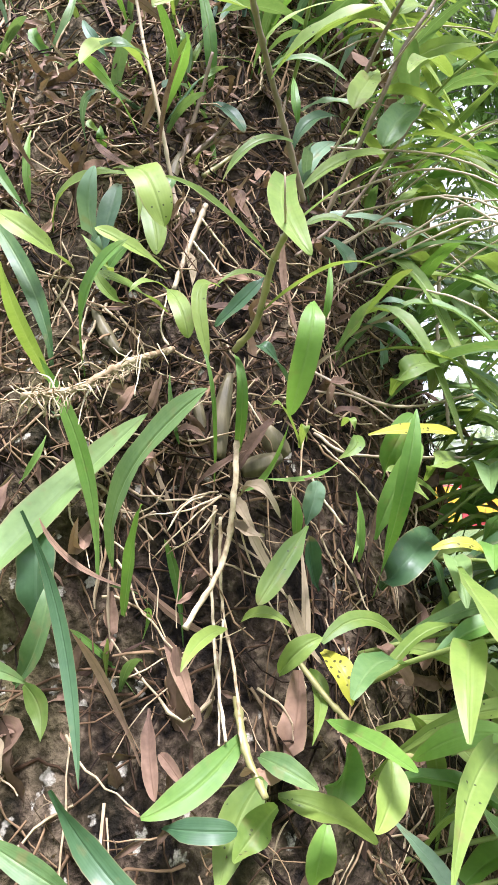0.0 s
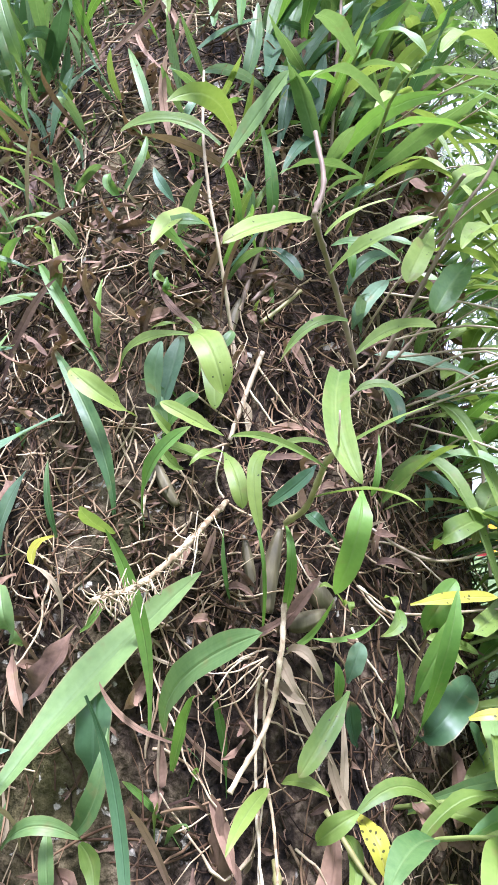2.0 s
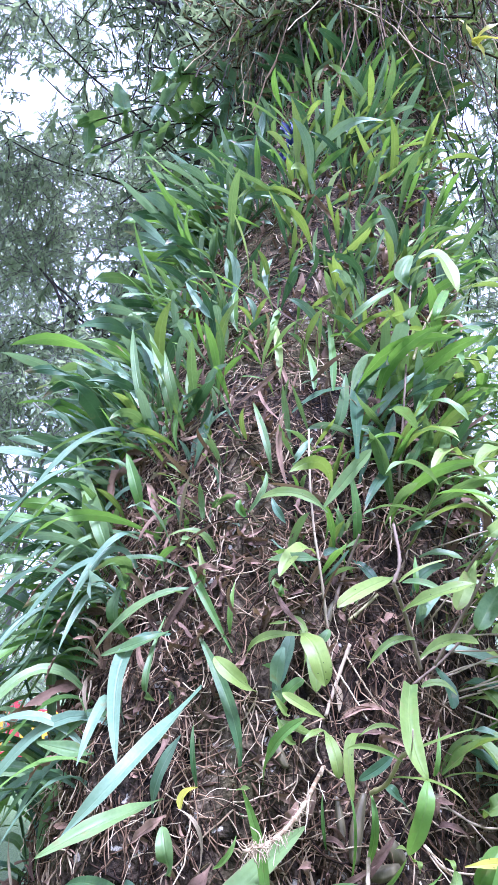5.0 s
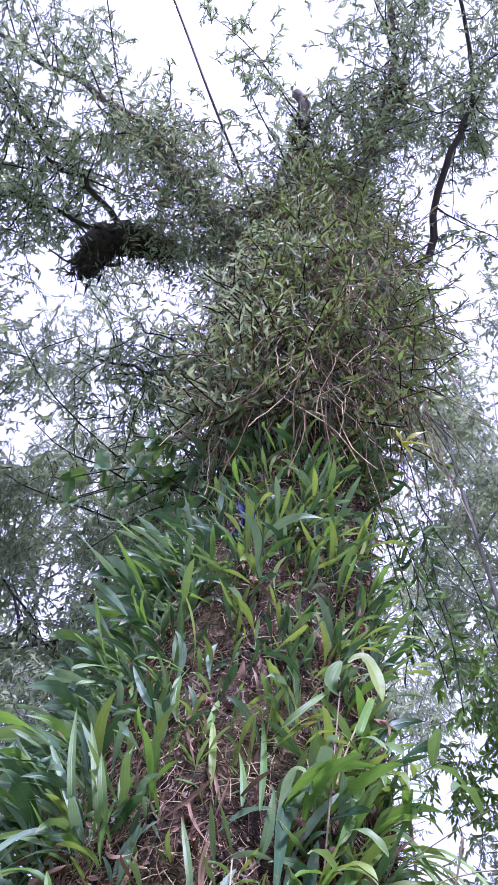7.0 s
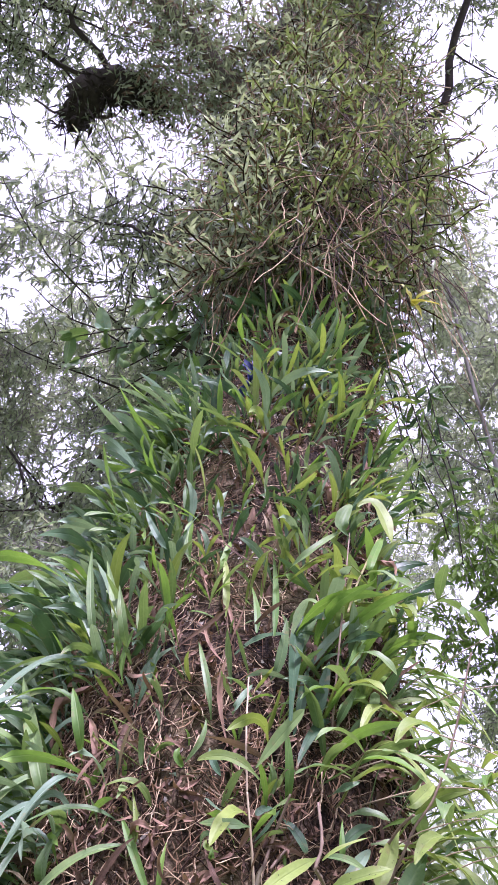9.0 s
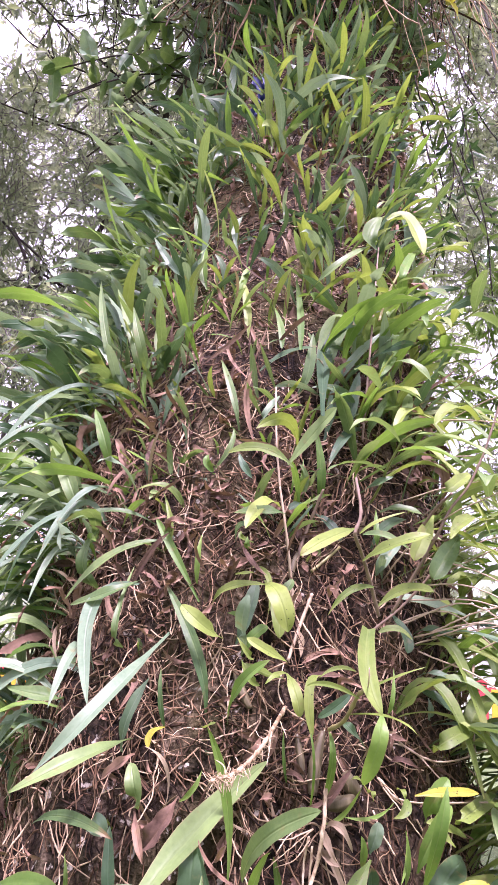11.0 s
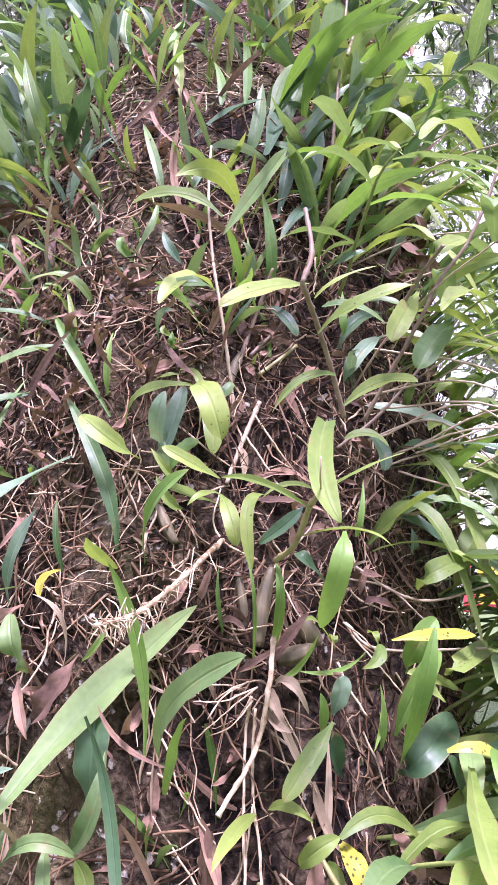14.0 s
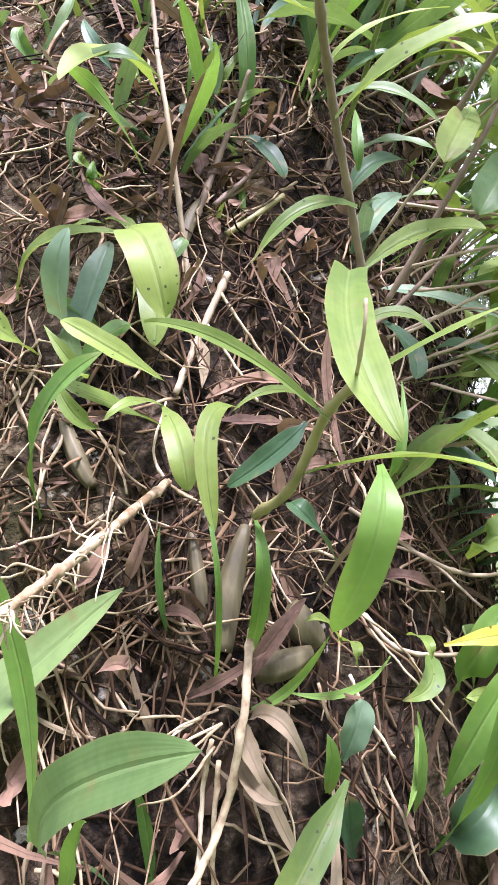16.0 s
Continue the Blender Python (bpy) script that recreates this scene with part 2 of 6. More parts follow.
def child(name, me, parent, label=""):
    ob = new(name, me)
    ob.parent = parent
    if parent is not None:
        ob.matrix_parent_inverse = parent.matrix_basis.inverted()
    return tagged(ob, label)


def tube_data(pts, radii, sides=6, closed=True):
    pts = [Vector(q) for q in pts]
    verts, faces = [], []
    side = None
    for k, q in enumerate(pts):
        d = (pts[min(k + 1, len(pts) - 1)] - pts[max(k - 1, 0)]).normalized()
        if side is None:
            side = d.orthogonal().normalized()
        side = (side - d * side.dot(d)).normalized()
        other = d.cross(side)
        r = radii[k] if hasattr(radii, "__len__") else radii
        for j in range(sides):
            a = math.tau * j / sides
            verts.append(q + (side * math.cos(a) + other * math.sin(a)) * r)
    n = len(pts)
    for k in range(n - 1):
        for j in range(sides):
            j2 = (j + 1) % sides
            faces.append((k * sides + j, k * sides + j2, (k + 1) * sides + j2, (k + 1) * sides + j))
    if closed:
        faces.append(tuple(range(sides))[::-1])
        faces.append(tuple((n - 1) * sides + j for j in range(sides)))
    return verts, faces


def join(pieces):
    verts, faces = [], []
    for v, f in pieces:
        o = len(verts)
        verts += v
        faces += [tuple(i + o for i in g) for g in f]
    return verts, faces


def bezier(b, m, t, n):
    """A curve from b through m to t."""
    b, m, t = Vector(b), Vector(m), Vector(t)
    c = m * 2 - (b + t) * 0.5
    return [b * (1 - u) ** 2 + c * (2 * u * (1 - u)) + t * u * u for u in (k / n for k in range(n + 1))]


def ease(u):
    u = max(0.0, min(1.0, u))
    return u * u * (3 - 2 * u)


SHAPES = {
    "strap": lambda u: (0.2 + 0.8 * ease(u / 0.5)) * (1 - max(0.0, (u - 0.55) / 0.45) ** 2.0) ** 0.8,
    "frond": lambda u: (0.1 + 0.9 * ease((u - 0.06) / 0.5)) * (1 - max(0.0, (u - 0.6) / 0.4) ** 1.8) ** 0.85,
    "ellip": lambda u: math.sin(math.pi * (0.05 + 0.93 * u)) ** 0.8,
    "lance": lambda u: math.sin(math.pi * (u * 0.95 + 0.04) ** 0.8) ** 0.9,
    "oblong": lambda u: (0.15 + 0.85 * ease(u / 0.4)) * (1 - max(0.0, (u - 0.68) / 0.32) ** 2.2) ** 0.65,
    "flap": lambda u: (0.8 + 0.2 * ease(u / 0.3)) * (1 - max(0.0, (u - 0.5) / 0.5) ** 2.2) ** 0.7,
    "ovate": lambda u: math.sin(math.pi * (u * 0.96 + 0.03) ** 0.62) ** 0.8,
}


def blade_data(b, m, t, width, shape="strap", face=(0, -1, 0.3), twist=0.0, n=13, fold=0.16, wave=0.0):
    """A leaf along a curve: rounded outline, folded along its midrib, with a slight thickness at the rib."""
    us = [1 - (1 - k / n) ** 1.45 for k in range(n + 1)]
    b, m, t = Vector(b), Vector(m), Vector(t)
    mid = m * 2 - (b + t) * 0.5
    pts = [b * (1 - u) ** 2 + mid * (2 * u * (1 - u)) + t * u * u for u in us]
    face = Vector(face).normalized()
    out = SHAPES[shape]
    verts, uvs, faces = [], [], []
    for k, q in enumerate(pts):
        u = us[k]
        d = (pts[min(k + 1, n)] - pts[max(k - 1, 0)]).normalized()
        side = d.cross(face)
        side = side.normalized() if side.length > 0.05 else d.orthogonal().normalized()
        nor = side.cross(d)
        a = radians(twist) * (0.35 + 0.65 * u)
        s2, n2 = side * math.cos(a) + nor * math.sin(a), nor * math.cos(a) - side * math.sin(a)
        w = max(0.02, out(u)) * width * 0.5
        ripple = wave * width * math.sin(u * 17 + width * 900)
        verts += [q - s2 * w + n2 * (fold * w + ripple), q - s2 * w * 0.5 + n2 * (fold * w * 0.62 + ripple * 0.4), q,
                  q + s2 * w * 0.5 + n2 * (fold * w * 0.62 - ripple * 0.4), q + s2 * w + n2 * (fold * w - ripple)]
        uvs += [(j / 4, u) for j in range(5)]
    for k in range(n):
        for j in range(4):
            i = k * 5 + j
            faces.append((i, i + 1, i + 6, i + 5))
    return verts, faces, uvs


def axis(z):
    """Middle and radius of the host trunk at height z."""
    zs = (-0.3, 0.4, 1.16, 1.3, 1.6, 2.0, 2.37, 2.7, 3.0, 3.6, 4.6, 5.6, 7.0, 9.5)
    x = np.interp(z, zs, (-0.15, -0.17, -0.19, -0.2, -0.21, -0.22, -0.24, -0.25, -0.25, -0.22, -0.16, -0.12, -0.1, -0.2))
    front = np.interp(z, zs, (0.05, 0.27, 0.535, 0.615, 0.705, 0.84, 0.99, 1.18, 1.31, 1.57, 1.95, 2.25, 2.5, 2.7))
    r = np.interp(z, zs, (0.62, 0.52, 0.46, 0.455, 0.45, 0.45, 0.44, 0.43, 0.42, 0.39, 0.35, 0.31, 0.25, 0.18))
    return float(x), float(front + r), float(r)


def on_trunk(angle, z, out=0.0):
    """A point of the trunk's surface; angle 0 faces -y, positive to +x, degrees."""
    x, y, r = axis(z)
    a = radians(angle)
    return Vector((x + (r + out) * math.sin(a), y - (r + out) * math.cos(a), z))


def outward(angle):
    return Vector((math.sin(radians(angle)), -math.cos(radians(angle)), -0.25)).normalized()


def thing(name, loc, label, category, group="", kind=""):
    ob = new(name)
    ob.empty_display_size = 0.05
    ob.matrix_basis = Matrix.Translation(loc)
    return tagged(ob, label, category, group, kind)


def blade(parent, b, m, t, width, mat="mid", shape="strap", twist=0.0, name="leaf", face=None, fold=0.16, label=""):
    if face is None:
        c = axis((b[2] + t[2]) / 2)
        face = Vector((0.5 * (m[0] - c[0]), m[1] - c[1], 0.35))
    wave = 0.05
    if mat in ("dry", "husk"):
        width, fold, wave = width * 0.78, 0.7, 0.13
    elif fold == 0.16:
        fold = 0.16 + 0.3 * abs(math.sin(b[0] * 917 + b[2] * 571))
    v, f, uv = blade_data(b, m, t, width, shape, face, twist, fold=fold, wave=wave)
    return child(name, mesh(name, v, f, mat, uv), parent, label)


def stalk(parent, pts, r0, r1, mat="stem", name="stem", sides=7, label=""):
    n = len(pts)
    v, f = tube_data(pts, [r0 + (r1 - r0) * k / max(1, n - 1) for k in range(n)], sides)
    return child(name, mesh(name, v, f, mat), parent, label)



# ---- ground, far woods, yellow barrier ----
def build_ground():
    verts, faces = [], []
    xs = [-400, -120, -60, -30, -15, -8, -4, -2, 0, 2, 4, 8, 15, 30, 60, 120, 400]
    ys = [-400, -120, -50, -20, -8, -3, -1, 0, 1, 2, 3, 5, 8, 12, 18, 30, 60, 120, 400]
    for y in ys:
        for x in xs:
            verts.append((x, y, 0.05 * noise.noise((x * 0.2, y * 0.2, 0))))
    w = len(xs)
    for j in range(len(ys) - 1):
        for i in range(w - 1):
            faces.append((j * w + i, j * w + i + 1, (j + 1) * w + i + 1, (j + 1) * w + i))
    tagged(new("ground", mesh("ground", verts, faces, "lawn")), "green mown lawn round the tree", "ground", kind="structure")


build_ground()

# ---- yellow and red barrier, white wall, beyond the lawn ----
def box_data(x0, x1, y0, y1, z0, z1, c=0.006):
    v = []
    for z, k in ((z0, c), (z0 + c, 0), (z1 - c, 0), (z1, c)):
        v += [(x0 + k, y0 + k, z), (x1 - k, y0 + k, z), (x1 - k, y1 - k, z), (x0 + k, y1 - k, z)]
    f = [(3, 2, 1, 0), (12, 13, 14, 15)]
    for r in range(3):
        for j in range(4):
            a, b = r * 4 + j, r * 4 + (j + 1) % 4
            f.append((a, b, b + 4, a + 4))
    return v, f


def build_barrier(loc, turn, length):
    """A low playground barrier of yellow boards between red posts on a steel rail."""
    ob = thing("barrier", loc, "low yellow board barrier with red posts on the lawn", "barrier", "barriers on the lawn")
    ob.matrix_basis = Matrix.Translation(loc) @ pose(0, 0, 0, 0, 0, turn)
    post = mesh("post", *box_data(-0.13, 0.13, -0.08, 0.08, 0, 1.3), "red_paint", smooth=False)
    plank = mesh("board", *box_data(-0.092, 0.092, -0.02, 0.02, 0.2, 1.08), "yellow_paint", smooth=False)
    rail = mesh("rail", *box_data(-length / 2, length / 2, -0.03, 0.03, 0.1, 0.19), "red_paint", smooth=False)

    def put(name, me, x, y=0.0, z=0.0):
        o = new(name, me)
        o.parent, o.location = ob, (x, y, z)
    put("rail", rail, 0)
    put("rail", rail, 0, 0, 0.93)
    n = int(length / 1.2)
    for k in range(n + 1):
        x = -length / 2 + k * length / n
        put("post", post, x)
        if k < n:
            for j in range(4):
                put("board", plank, x + 0.3 + j * (length / n - 0.6) / 3, -0.045)


build_barrier((6.23, 17.5, 0), 0, 8.4)
build_barrier((-9.95, 14.6, 0), 10, 4.0)


def build_white_wall():
    ob = thing("wall", (8.0, 26.0, 0), "long white plastered garden wall with a coping", "wall")
    child("body", mesh("body", *box_data(1.5, 20, 25.8, 26.1, 0, 2.5, 0.02), "white_paint", smooth=False), ob)
    child("coping", mesh("coping", *box_data(1.44, 20.06, 25.74, 26.16, 2.503, 2.62, 0.02), "white_paint", smooth=False), ob)


build_white_wall()


# ---- trees ----
def smooth_line(pts, per=5):
    """A rounded line through the points."""
    q = [Vector(a) for a in pts]
    q = [q[0] * 2 - q[1]] + q + [q[-1] * 2 - q[-2]]
    line = []
    for i in range(1, len(q) - 2):
        for k in range(per):
            u = k / per
            a, b, c, d = q[i - 1:i + 3]
            line.append(0.5 * (2 * b + (c - a) * u + (2 * a - 5 * b + 4 * c - d) * u * u + (3 * b - a - 3 * c + d) * u ** 3))
    return line + [q[-2]]


def leaf_card(verts, faces, q, d, up, length, width):
    """One small folded leaf of six corners."""
    side = d.cross(up)
    side = side.normalized() if side.length > 0.01 else d.orthogonal().normalized()
    nor = side.cross(d)
    o = len(verts)
    a = q + d * length * 0.45
    verts += [q, a - side * width * 0.5 + nor * width * 0.1, a, a + side * width * 0.5 + nor * width * 0.1, q + d * length - nor * length * 0.08]
    faces += [(o, o + 2, o + 1), (o, o + 3, o + 2), (o + 1, o + 2, o + 4), (o + 2, o + 3, o + 4)]


def rand_dir(r, up=0.0):
    v = Vector((r.gauss(0, 1), r.gauss(0, 1), r.gauss(0, 1) + up))
    return v.normalized()


def wander(r, start, direction, length, n, bend, lift=0.0):
    pts, d = [Vector(start)], Vector(direction).normalized()
    for _ in range(n):
        d = (d + rand_dir(r) * bend + Vector((0, 0, lift))).normalized()
        pts.append(pts[-1] + d * length / n)
    return pts


def foliage(r, centres, per, spread, length, width, droop=0.5, squash=0.8):
    """Sprays: a thin twig at each centre with leaves along it."""
    verts, faces = [], []
    twigs = []
    for c in centres:
        d = rand_dir(r, -0.2)
        tl = spread * (0.6 + 0.8 * r.random())
        pts = wander(r, c, d, tl, 4, 0.25, -0.12 * droop)
        twigs.append(tube_data(pts, 0.004 + 0.002 * spread, 3, False))
        for k in range(per):
            u = (k + r.random()) / per * 3.99
            i = int(u)
            q = pts[i].lerp(pts[i + 1], u - i)
            ld = ((pts[i + 1] - pts[i]).normalized() * 0.7 + rand_dir(r) * 0.9 + Vector((0, 0, -droop))).normalized()
            s = 0.6 + 0.7 * r.random()
            leaf_card(verts, faces, q + rand_dir(r) * spread * 0.05, ld, rand_dir(r, 1.2), length * s, width * s)
    return (verts, faces), join(twigs)


def limb(parent, pts, r0, r1, name="limb", mat="wood", sides=8):
    n = len(pts)
    v, f = tube_data(pts, [r0 + (r1 - r0) * (k / (n - 1)) ** 0.8 for k in range(n)], sides)
    return child(name, mesh(name, v, f, mat), parent)


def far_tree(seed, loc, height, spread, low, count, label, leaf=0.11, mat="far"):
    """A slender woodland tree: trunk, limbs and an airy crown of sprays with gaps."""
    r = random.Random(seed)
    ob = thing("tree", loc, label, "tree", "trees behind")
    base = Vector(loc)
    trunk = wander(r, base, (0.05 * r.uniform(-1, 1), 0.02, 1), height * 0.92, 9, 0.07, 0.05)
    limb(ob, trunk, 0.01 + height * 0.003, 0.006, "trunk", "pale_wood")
    centres = []
    for k in range(13):
        u = low + (0.97 - low) * k / 12
        i = min(8, int(u * 9))
        q = trunk[i].lerp(trunk[i + 1], u * 9 - i) if i < 9 else trunk[9]
        a = r.uniform(0, math.tau)
        reach = spread * (0.55 + 0.5 * r.random()) * (1.1 - 0.6 * abs(u - 0.55))
        pts = wander(r, q, (math.cos(a), math.sin(a), 0.55), reach, 6, 0.2, 0.02)
        limb(ob, pts, 0.009 + 0.0005 * height, 0.003, "limb", "pale_wood", 5)
        for _ in range(count // 13):
            j = r.uniform(1.5, 5.99)
            p = pts[int(j)].lerp(pts[int(j) + 1], j - int(j))
            centres.append(p + rand_dir(r) * spread * 0.26 * r.random() ** 0.6)
    leaves, twigs = foliage(r, centres, 14, spread * 0.15, leaf * 0.8, leaf * 0.3, 0.5)
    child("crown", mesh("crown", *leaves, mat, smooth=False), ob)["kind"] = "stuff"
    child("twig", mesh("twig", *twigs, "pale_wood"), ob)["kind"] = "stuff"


far_tree(1, (-4.3, 6.3, 0), 9.5, 2.2, 0.22, 1800, "grey-green airy tree with fine drooping leaves", 0.09)
far_tree(2, (-2.5, 7.4, 0), 9.0, 2.0, 0.25, 1800, "grey-green airy tree with fine drooping leaves", 0.09)
far_tree(7, (-2.2, 4.9, 0), 7.6, 1.5, 0.4, 1200, "slim grey-green tree with fine drooping leaves", 0.08)
far_tree(8, (-3.3, 4.6, 0), 8.2, 1.5, 0.35, 1100, "slim grey-green tree with fine drooping leaves", 0.08)
far_tree(10, (-1.9, 5.6, 0), 8.8, 1.7, 0.45, 1900, "grey-green airy tree with fine drooping leaves", 0.08)
far_tree(11, (2.6, 5.2, 0), 9.4, 1.5, 0.3, 1250, "slim grey-green tree with fine drooping leaves", 0.08)
far_tree(3, (2.3, 6.4, 0), 10.0, 1.7, 0.2, 1500, "tall thin tree with hanging grey-green leaves", 0.09)
far_tree(9, (1.6, 5.0, 0), 8.6, 1.2, 0.3, 1150, "slim grey-green tree with fine drooping leaves", 0.08)
far_tree(4, (4.6, 9.0, 0), 12.0, 2.4, 0.12, 1400, "tall thin tree with hanging grey-green leaves", 0.12)
far_tree(5, (-7.2, 9.5, 0), 11.5, 3.0, 0.12, 1400, "dense grey-green tree at the lawn's edge", 0.12)
far_tree(6, (0.2, 11.5, 0), 11.0, 2.6, 0.15, 1300, "dense grey-green tree at the lawn's edge", 0.12)
far_tree(12, (1.5, 4.6, 0), 5.0, 1.1, 0.4, 900, "small olive-green tree close behind the trunk", 0.09, "grass")
far_tree(13, (-2.8, 2.9, 0), 7.8, 1.3, 0.66, 950, "slim grey-green tree with fine drooping leaves", 0.07)
far_tree(14, (1.45, 3.9, 0), 8.8, 1.0, 0.55, 750, "slim grey-green tree with fine drooping leaves", 0.07)
far_tree(15, (-2.0, 3.6, 0), 6.6, 1.15, 0.42, 1150, "slim grey-green tree close behind the trunk", 0.065)
far_tree(16, (-3.2, 3.7, 0), 6.2, 1.3, 0.42, 1150, "slim grey-green tree with fine drooping leaves", 0.065)


def woods():
    """Low far bushes that close the horizon."""
    r = random.Random(31)
    centres = []
    for k in range(2600):
        a = r.uniform(0, math.tau)
        d = r.uniform(24, 34)
        h = 5.5 * r.random() ** 0.8 * (0.75 + 0.35 * math.sin(a * 7) * math.sin(a * 3 + 1))
        centres.append(Vector((math.cos(a) * d, math.sin(a) * d, h)))
    leaves, _ = foliage(r, centres, 14, 1.3, 0.5, 0.26, 0.3)
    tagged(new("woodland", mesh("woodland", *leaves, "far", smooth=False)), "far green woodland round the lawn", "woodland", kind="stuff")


woods()


# ---- host tree ----
def clump_field(angle, z):
    """How thickly roots and humus lie at a place of the trunk, 0 to 1."""
    v = noise.noise((math.sin(radians(angle)) * 2.1, z * 2.4, 3.7)) * 0.5 + 0.5
    if 1.5 < z < 2.35 and -35 < angle < 50:
        v += 0.4
    if 0.9 < z < 1.42 and -45 < angle < 35:
        v -= 0.42
    return max(0.0, min(1.0, v))


def build_host():
    r = random.Random(5)
    ob = thing("host_tree", (-0.06, 0.65, 0), "old leaning tree with furrowed dark bark, overgrown with plants", "tree")
    verts, faces, uvs = [], [], []
    zs = np.concatenate([np.linspace(-0.2, 0.8, 14), np.linspace(0.83, 3.2, 240), np.linspace(3.22, 4.8, 70), np.linspace(4.9, 9.5, 40)])
    sides = 180
    for z in zs:
        for j in range(sides):
            a = 360 * j / sides
            q = on_trunk(a, z)
            s, c = math.sin(radians(a)), math.cos(radians(a))
            ridge = 1 - abs(noise.noise((s * 7 + 0.6 * noise.noise((s * 4, c * 4, z * 3)), c * 7, z * 1.7))) * 2
            lump = noise.noise((s * 1.6, c * 1.6, z * 1.4))
            fine = noise.noise((s * 26, c * 26, z * 30)) + 0.6 * noise.noise((s * 60, c * 60, z * 70))
            verts.append(on_trunk(a, z, 0.022 * lump + 0.018 * (ridge - 0.5) + 0.008 * fine + 0.03 * max(0.0, clump_field(a if a < 180 else a - 360, z) - 0.45)))
    for i in range(len(zs) - 1):
        for j in range(sides):
            j2 = (j + 1) % sides
            faces.append((i * sides + j, i * sides + j2, (i + 1) * sides + j2, (i + 1) * sides + j))
    child("trunk", mesh("trunk", verts, faces, "bark"), ob)
    # the fork and the great limbs
    ways = [
        ([(-0.2, 2.72, 6.5), (-0.94, 2.28, 7.60), (-1.45, 2.00, 8.29), (-1.90, 1.77, 9.03), (-2.62, 1.58, 9.84), (-3.42, 1.43, 10.68), (-4.39, 1.18, 11.64)], 0.09, 0.02, "wood"),
        ([(-0.15, 2.75, 6.4), (-0.61, 2.39, 7.94), (-0.43, 2.33, 8.33), (-0.29, 2.20, 8.95), (-0.23, 2.08, 9.43), (-0.32, 1.99, 9.77)], 0.14, 0.05, "wood"),
        ([(-0.1, 2.75, 6.9), (0.07, 2.54, 8.03), (0.38, 2.41, 8.88), (0.66, 2.20, 9.71), (0.79, 2.05, 10.60), (0.83, 1.58, 11.97)], 0.12, 0.03, "wood"),
        ([(0.0, 2.9, 6.8), (0.51, 3.18, 7.88), (0.91, 3.26, 8.28), (1.18, 2.83, 9.28), (1.58, 2.55, 10.12), (1.68, 2.21, 11.08), (1.59, 1.73, 12.07)], 0.06, 0.02, "dark_wood"),
        ([(-1.81, 2.58, 8.02), (-2.21, 2.34, 8.24), (-2.47, 2.03, 8.51), (-2.84, 1.89, 8.75), (-3.28, 1.37, 9.41)], 0.04, 0.015, "dark_wood"),
        ([(-1.86, 2.55, 8.02), (-2.36, 2.48, 8.22), (-2.97, 2.30, 8.52), (-3.40, 2.17, 8.72), (-3.81, 2.05, 8.91)], 0.035, 0.012, "dark_wood"),
        ([(-2.15, 2.75, 7.99), (-2.45, 2.72, 8.00), (-2.66, 2.67, 8.00), (-2.91, 2.54, 8.07)], 0.022, 0.01, "wood"),
        ([(-0.4, 2.4, 5.6), (-1.3, 3.2, 5.3), (-2.17, 3.59, 4.19), (-2.9, 3.8, 4.9)], 0.03, 0.01, "dark_wood"),
        ([(-0.35, 2.5, 5.4), (-0.8, 2.7, 5.9), (-1.2, 2.85, 6.2), (-1.6, 2.9, 6.45)], 0.03, 0.01, "dark_wood"),
        ([(-0.35, 2.4, 5.0), (-0.85, 2.4, 5.35), (-1.45, 2.5, 5.9), (-2.1, 2.7, 6.4)], 0.03, 0.01, "dark_wood"),
    ]
    centres, fine_centres = [], []
    for w, (line, r0, r1, mat) in enumerate(ways):
        pts = smooth_line(line, 4)
        pts = [q + rand_dir(r) * 0.03 if 0 < k < len(pts) - 1 else q for k, q in enumerate(pts)]
        limb(ob, pts, r0, r1, "limb", mat)
        if w in (6, 8, 9):
            for k in range(0 if w == 6 else 210):
                u = r.uniform(0.15, 0.999) * (len(pts) - 1)
                fine_centres.append(pts[int(u)].lerp(pts[int(u) + 1], u - int(u)) + rand_dir(r) * 0.55 * r.random() ** 0.6)
            continue
        for k in range(12 if w == 1 else 7 if w == 7 else 24 if w == 2 else 18):
            u = r.uniform(0.35, 0.999) * (len(pts) - 1)
            q = pts[int(u)].lerp(pts[int(u) + 1], u - int(u))
            tw = wander(r, q, rand_dir(r, 0.3), r.uniform(0.7, 1.9), 6, 0.22, 0.0)
            limb(ob, tw, 0.011, 0.003, "branch", "dark_wood", 5)
            for _ in range(20):
                j = r.uniform(1.0, 5.99)
                p = tw[int(j)].lerp(tw[int(j) + 1], j - int(j))
                centres.append(p + rand_dir(r) * 0.36 * r.random())
    leaves, twigs = foliage(r, centres, 15, 0.24, 0.085, 0.025, 0.6)
    child("crown", mesh("crown", *leaves, "crown", smooth=False), ob)["kind"] = "stuff"
    child("twig", mesh("twig", *twigs, "dark_wood"), ob)["kind"] = "stuff"
    leaves, twigs = foliage(r, fine_centres, 16, 0.28, 0.075, 0.02, 0.3)
    child("crown", mesh("crown", *leaves, "crown", smooth=False), ob)["kind"] = "stuff"
    child("twig", mesh("twig", *twigs, "dark_wood"), ob)["kind"] = "stuff"
    return ob


host = build_host()


# ---- root mat, fibres and creeper on the trunk: uncountable stuff ----
def hug(r, angle, z, length, out0, out1, steer, n=12):
    """A root that creeps over the bark."""
    pts = []
    way = steer
    for k in range(n + 1):
        pts.append(on_trunk(angle, z, out0 + (out1 - out0) * k / n + 0.006 * r.random()))
        way += r.gauss(0, 0.24)
        step = length / n
        angle += math.degrees(math.cos(way) * step / (axis(z)[2] + 0.02))
        z += math.sin(way) * step
    return pts


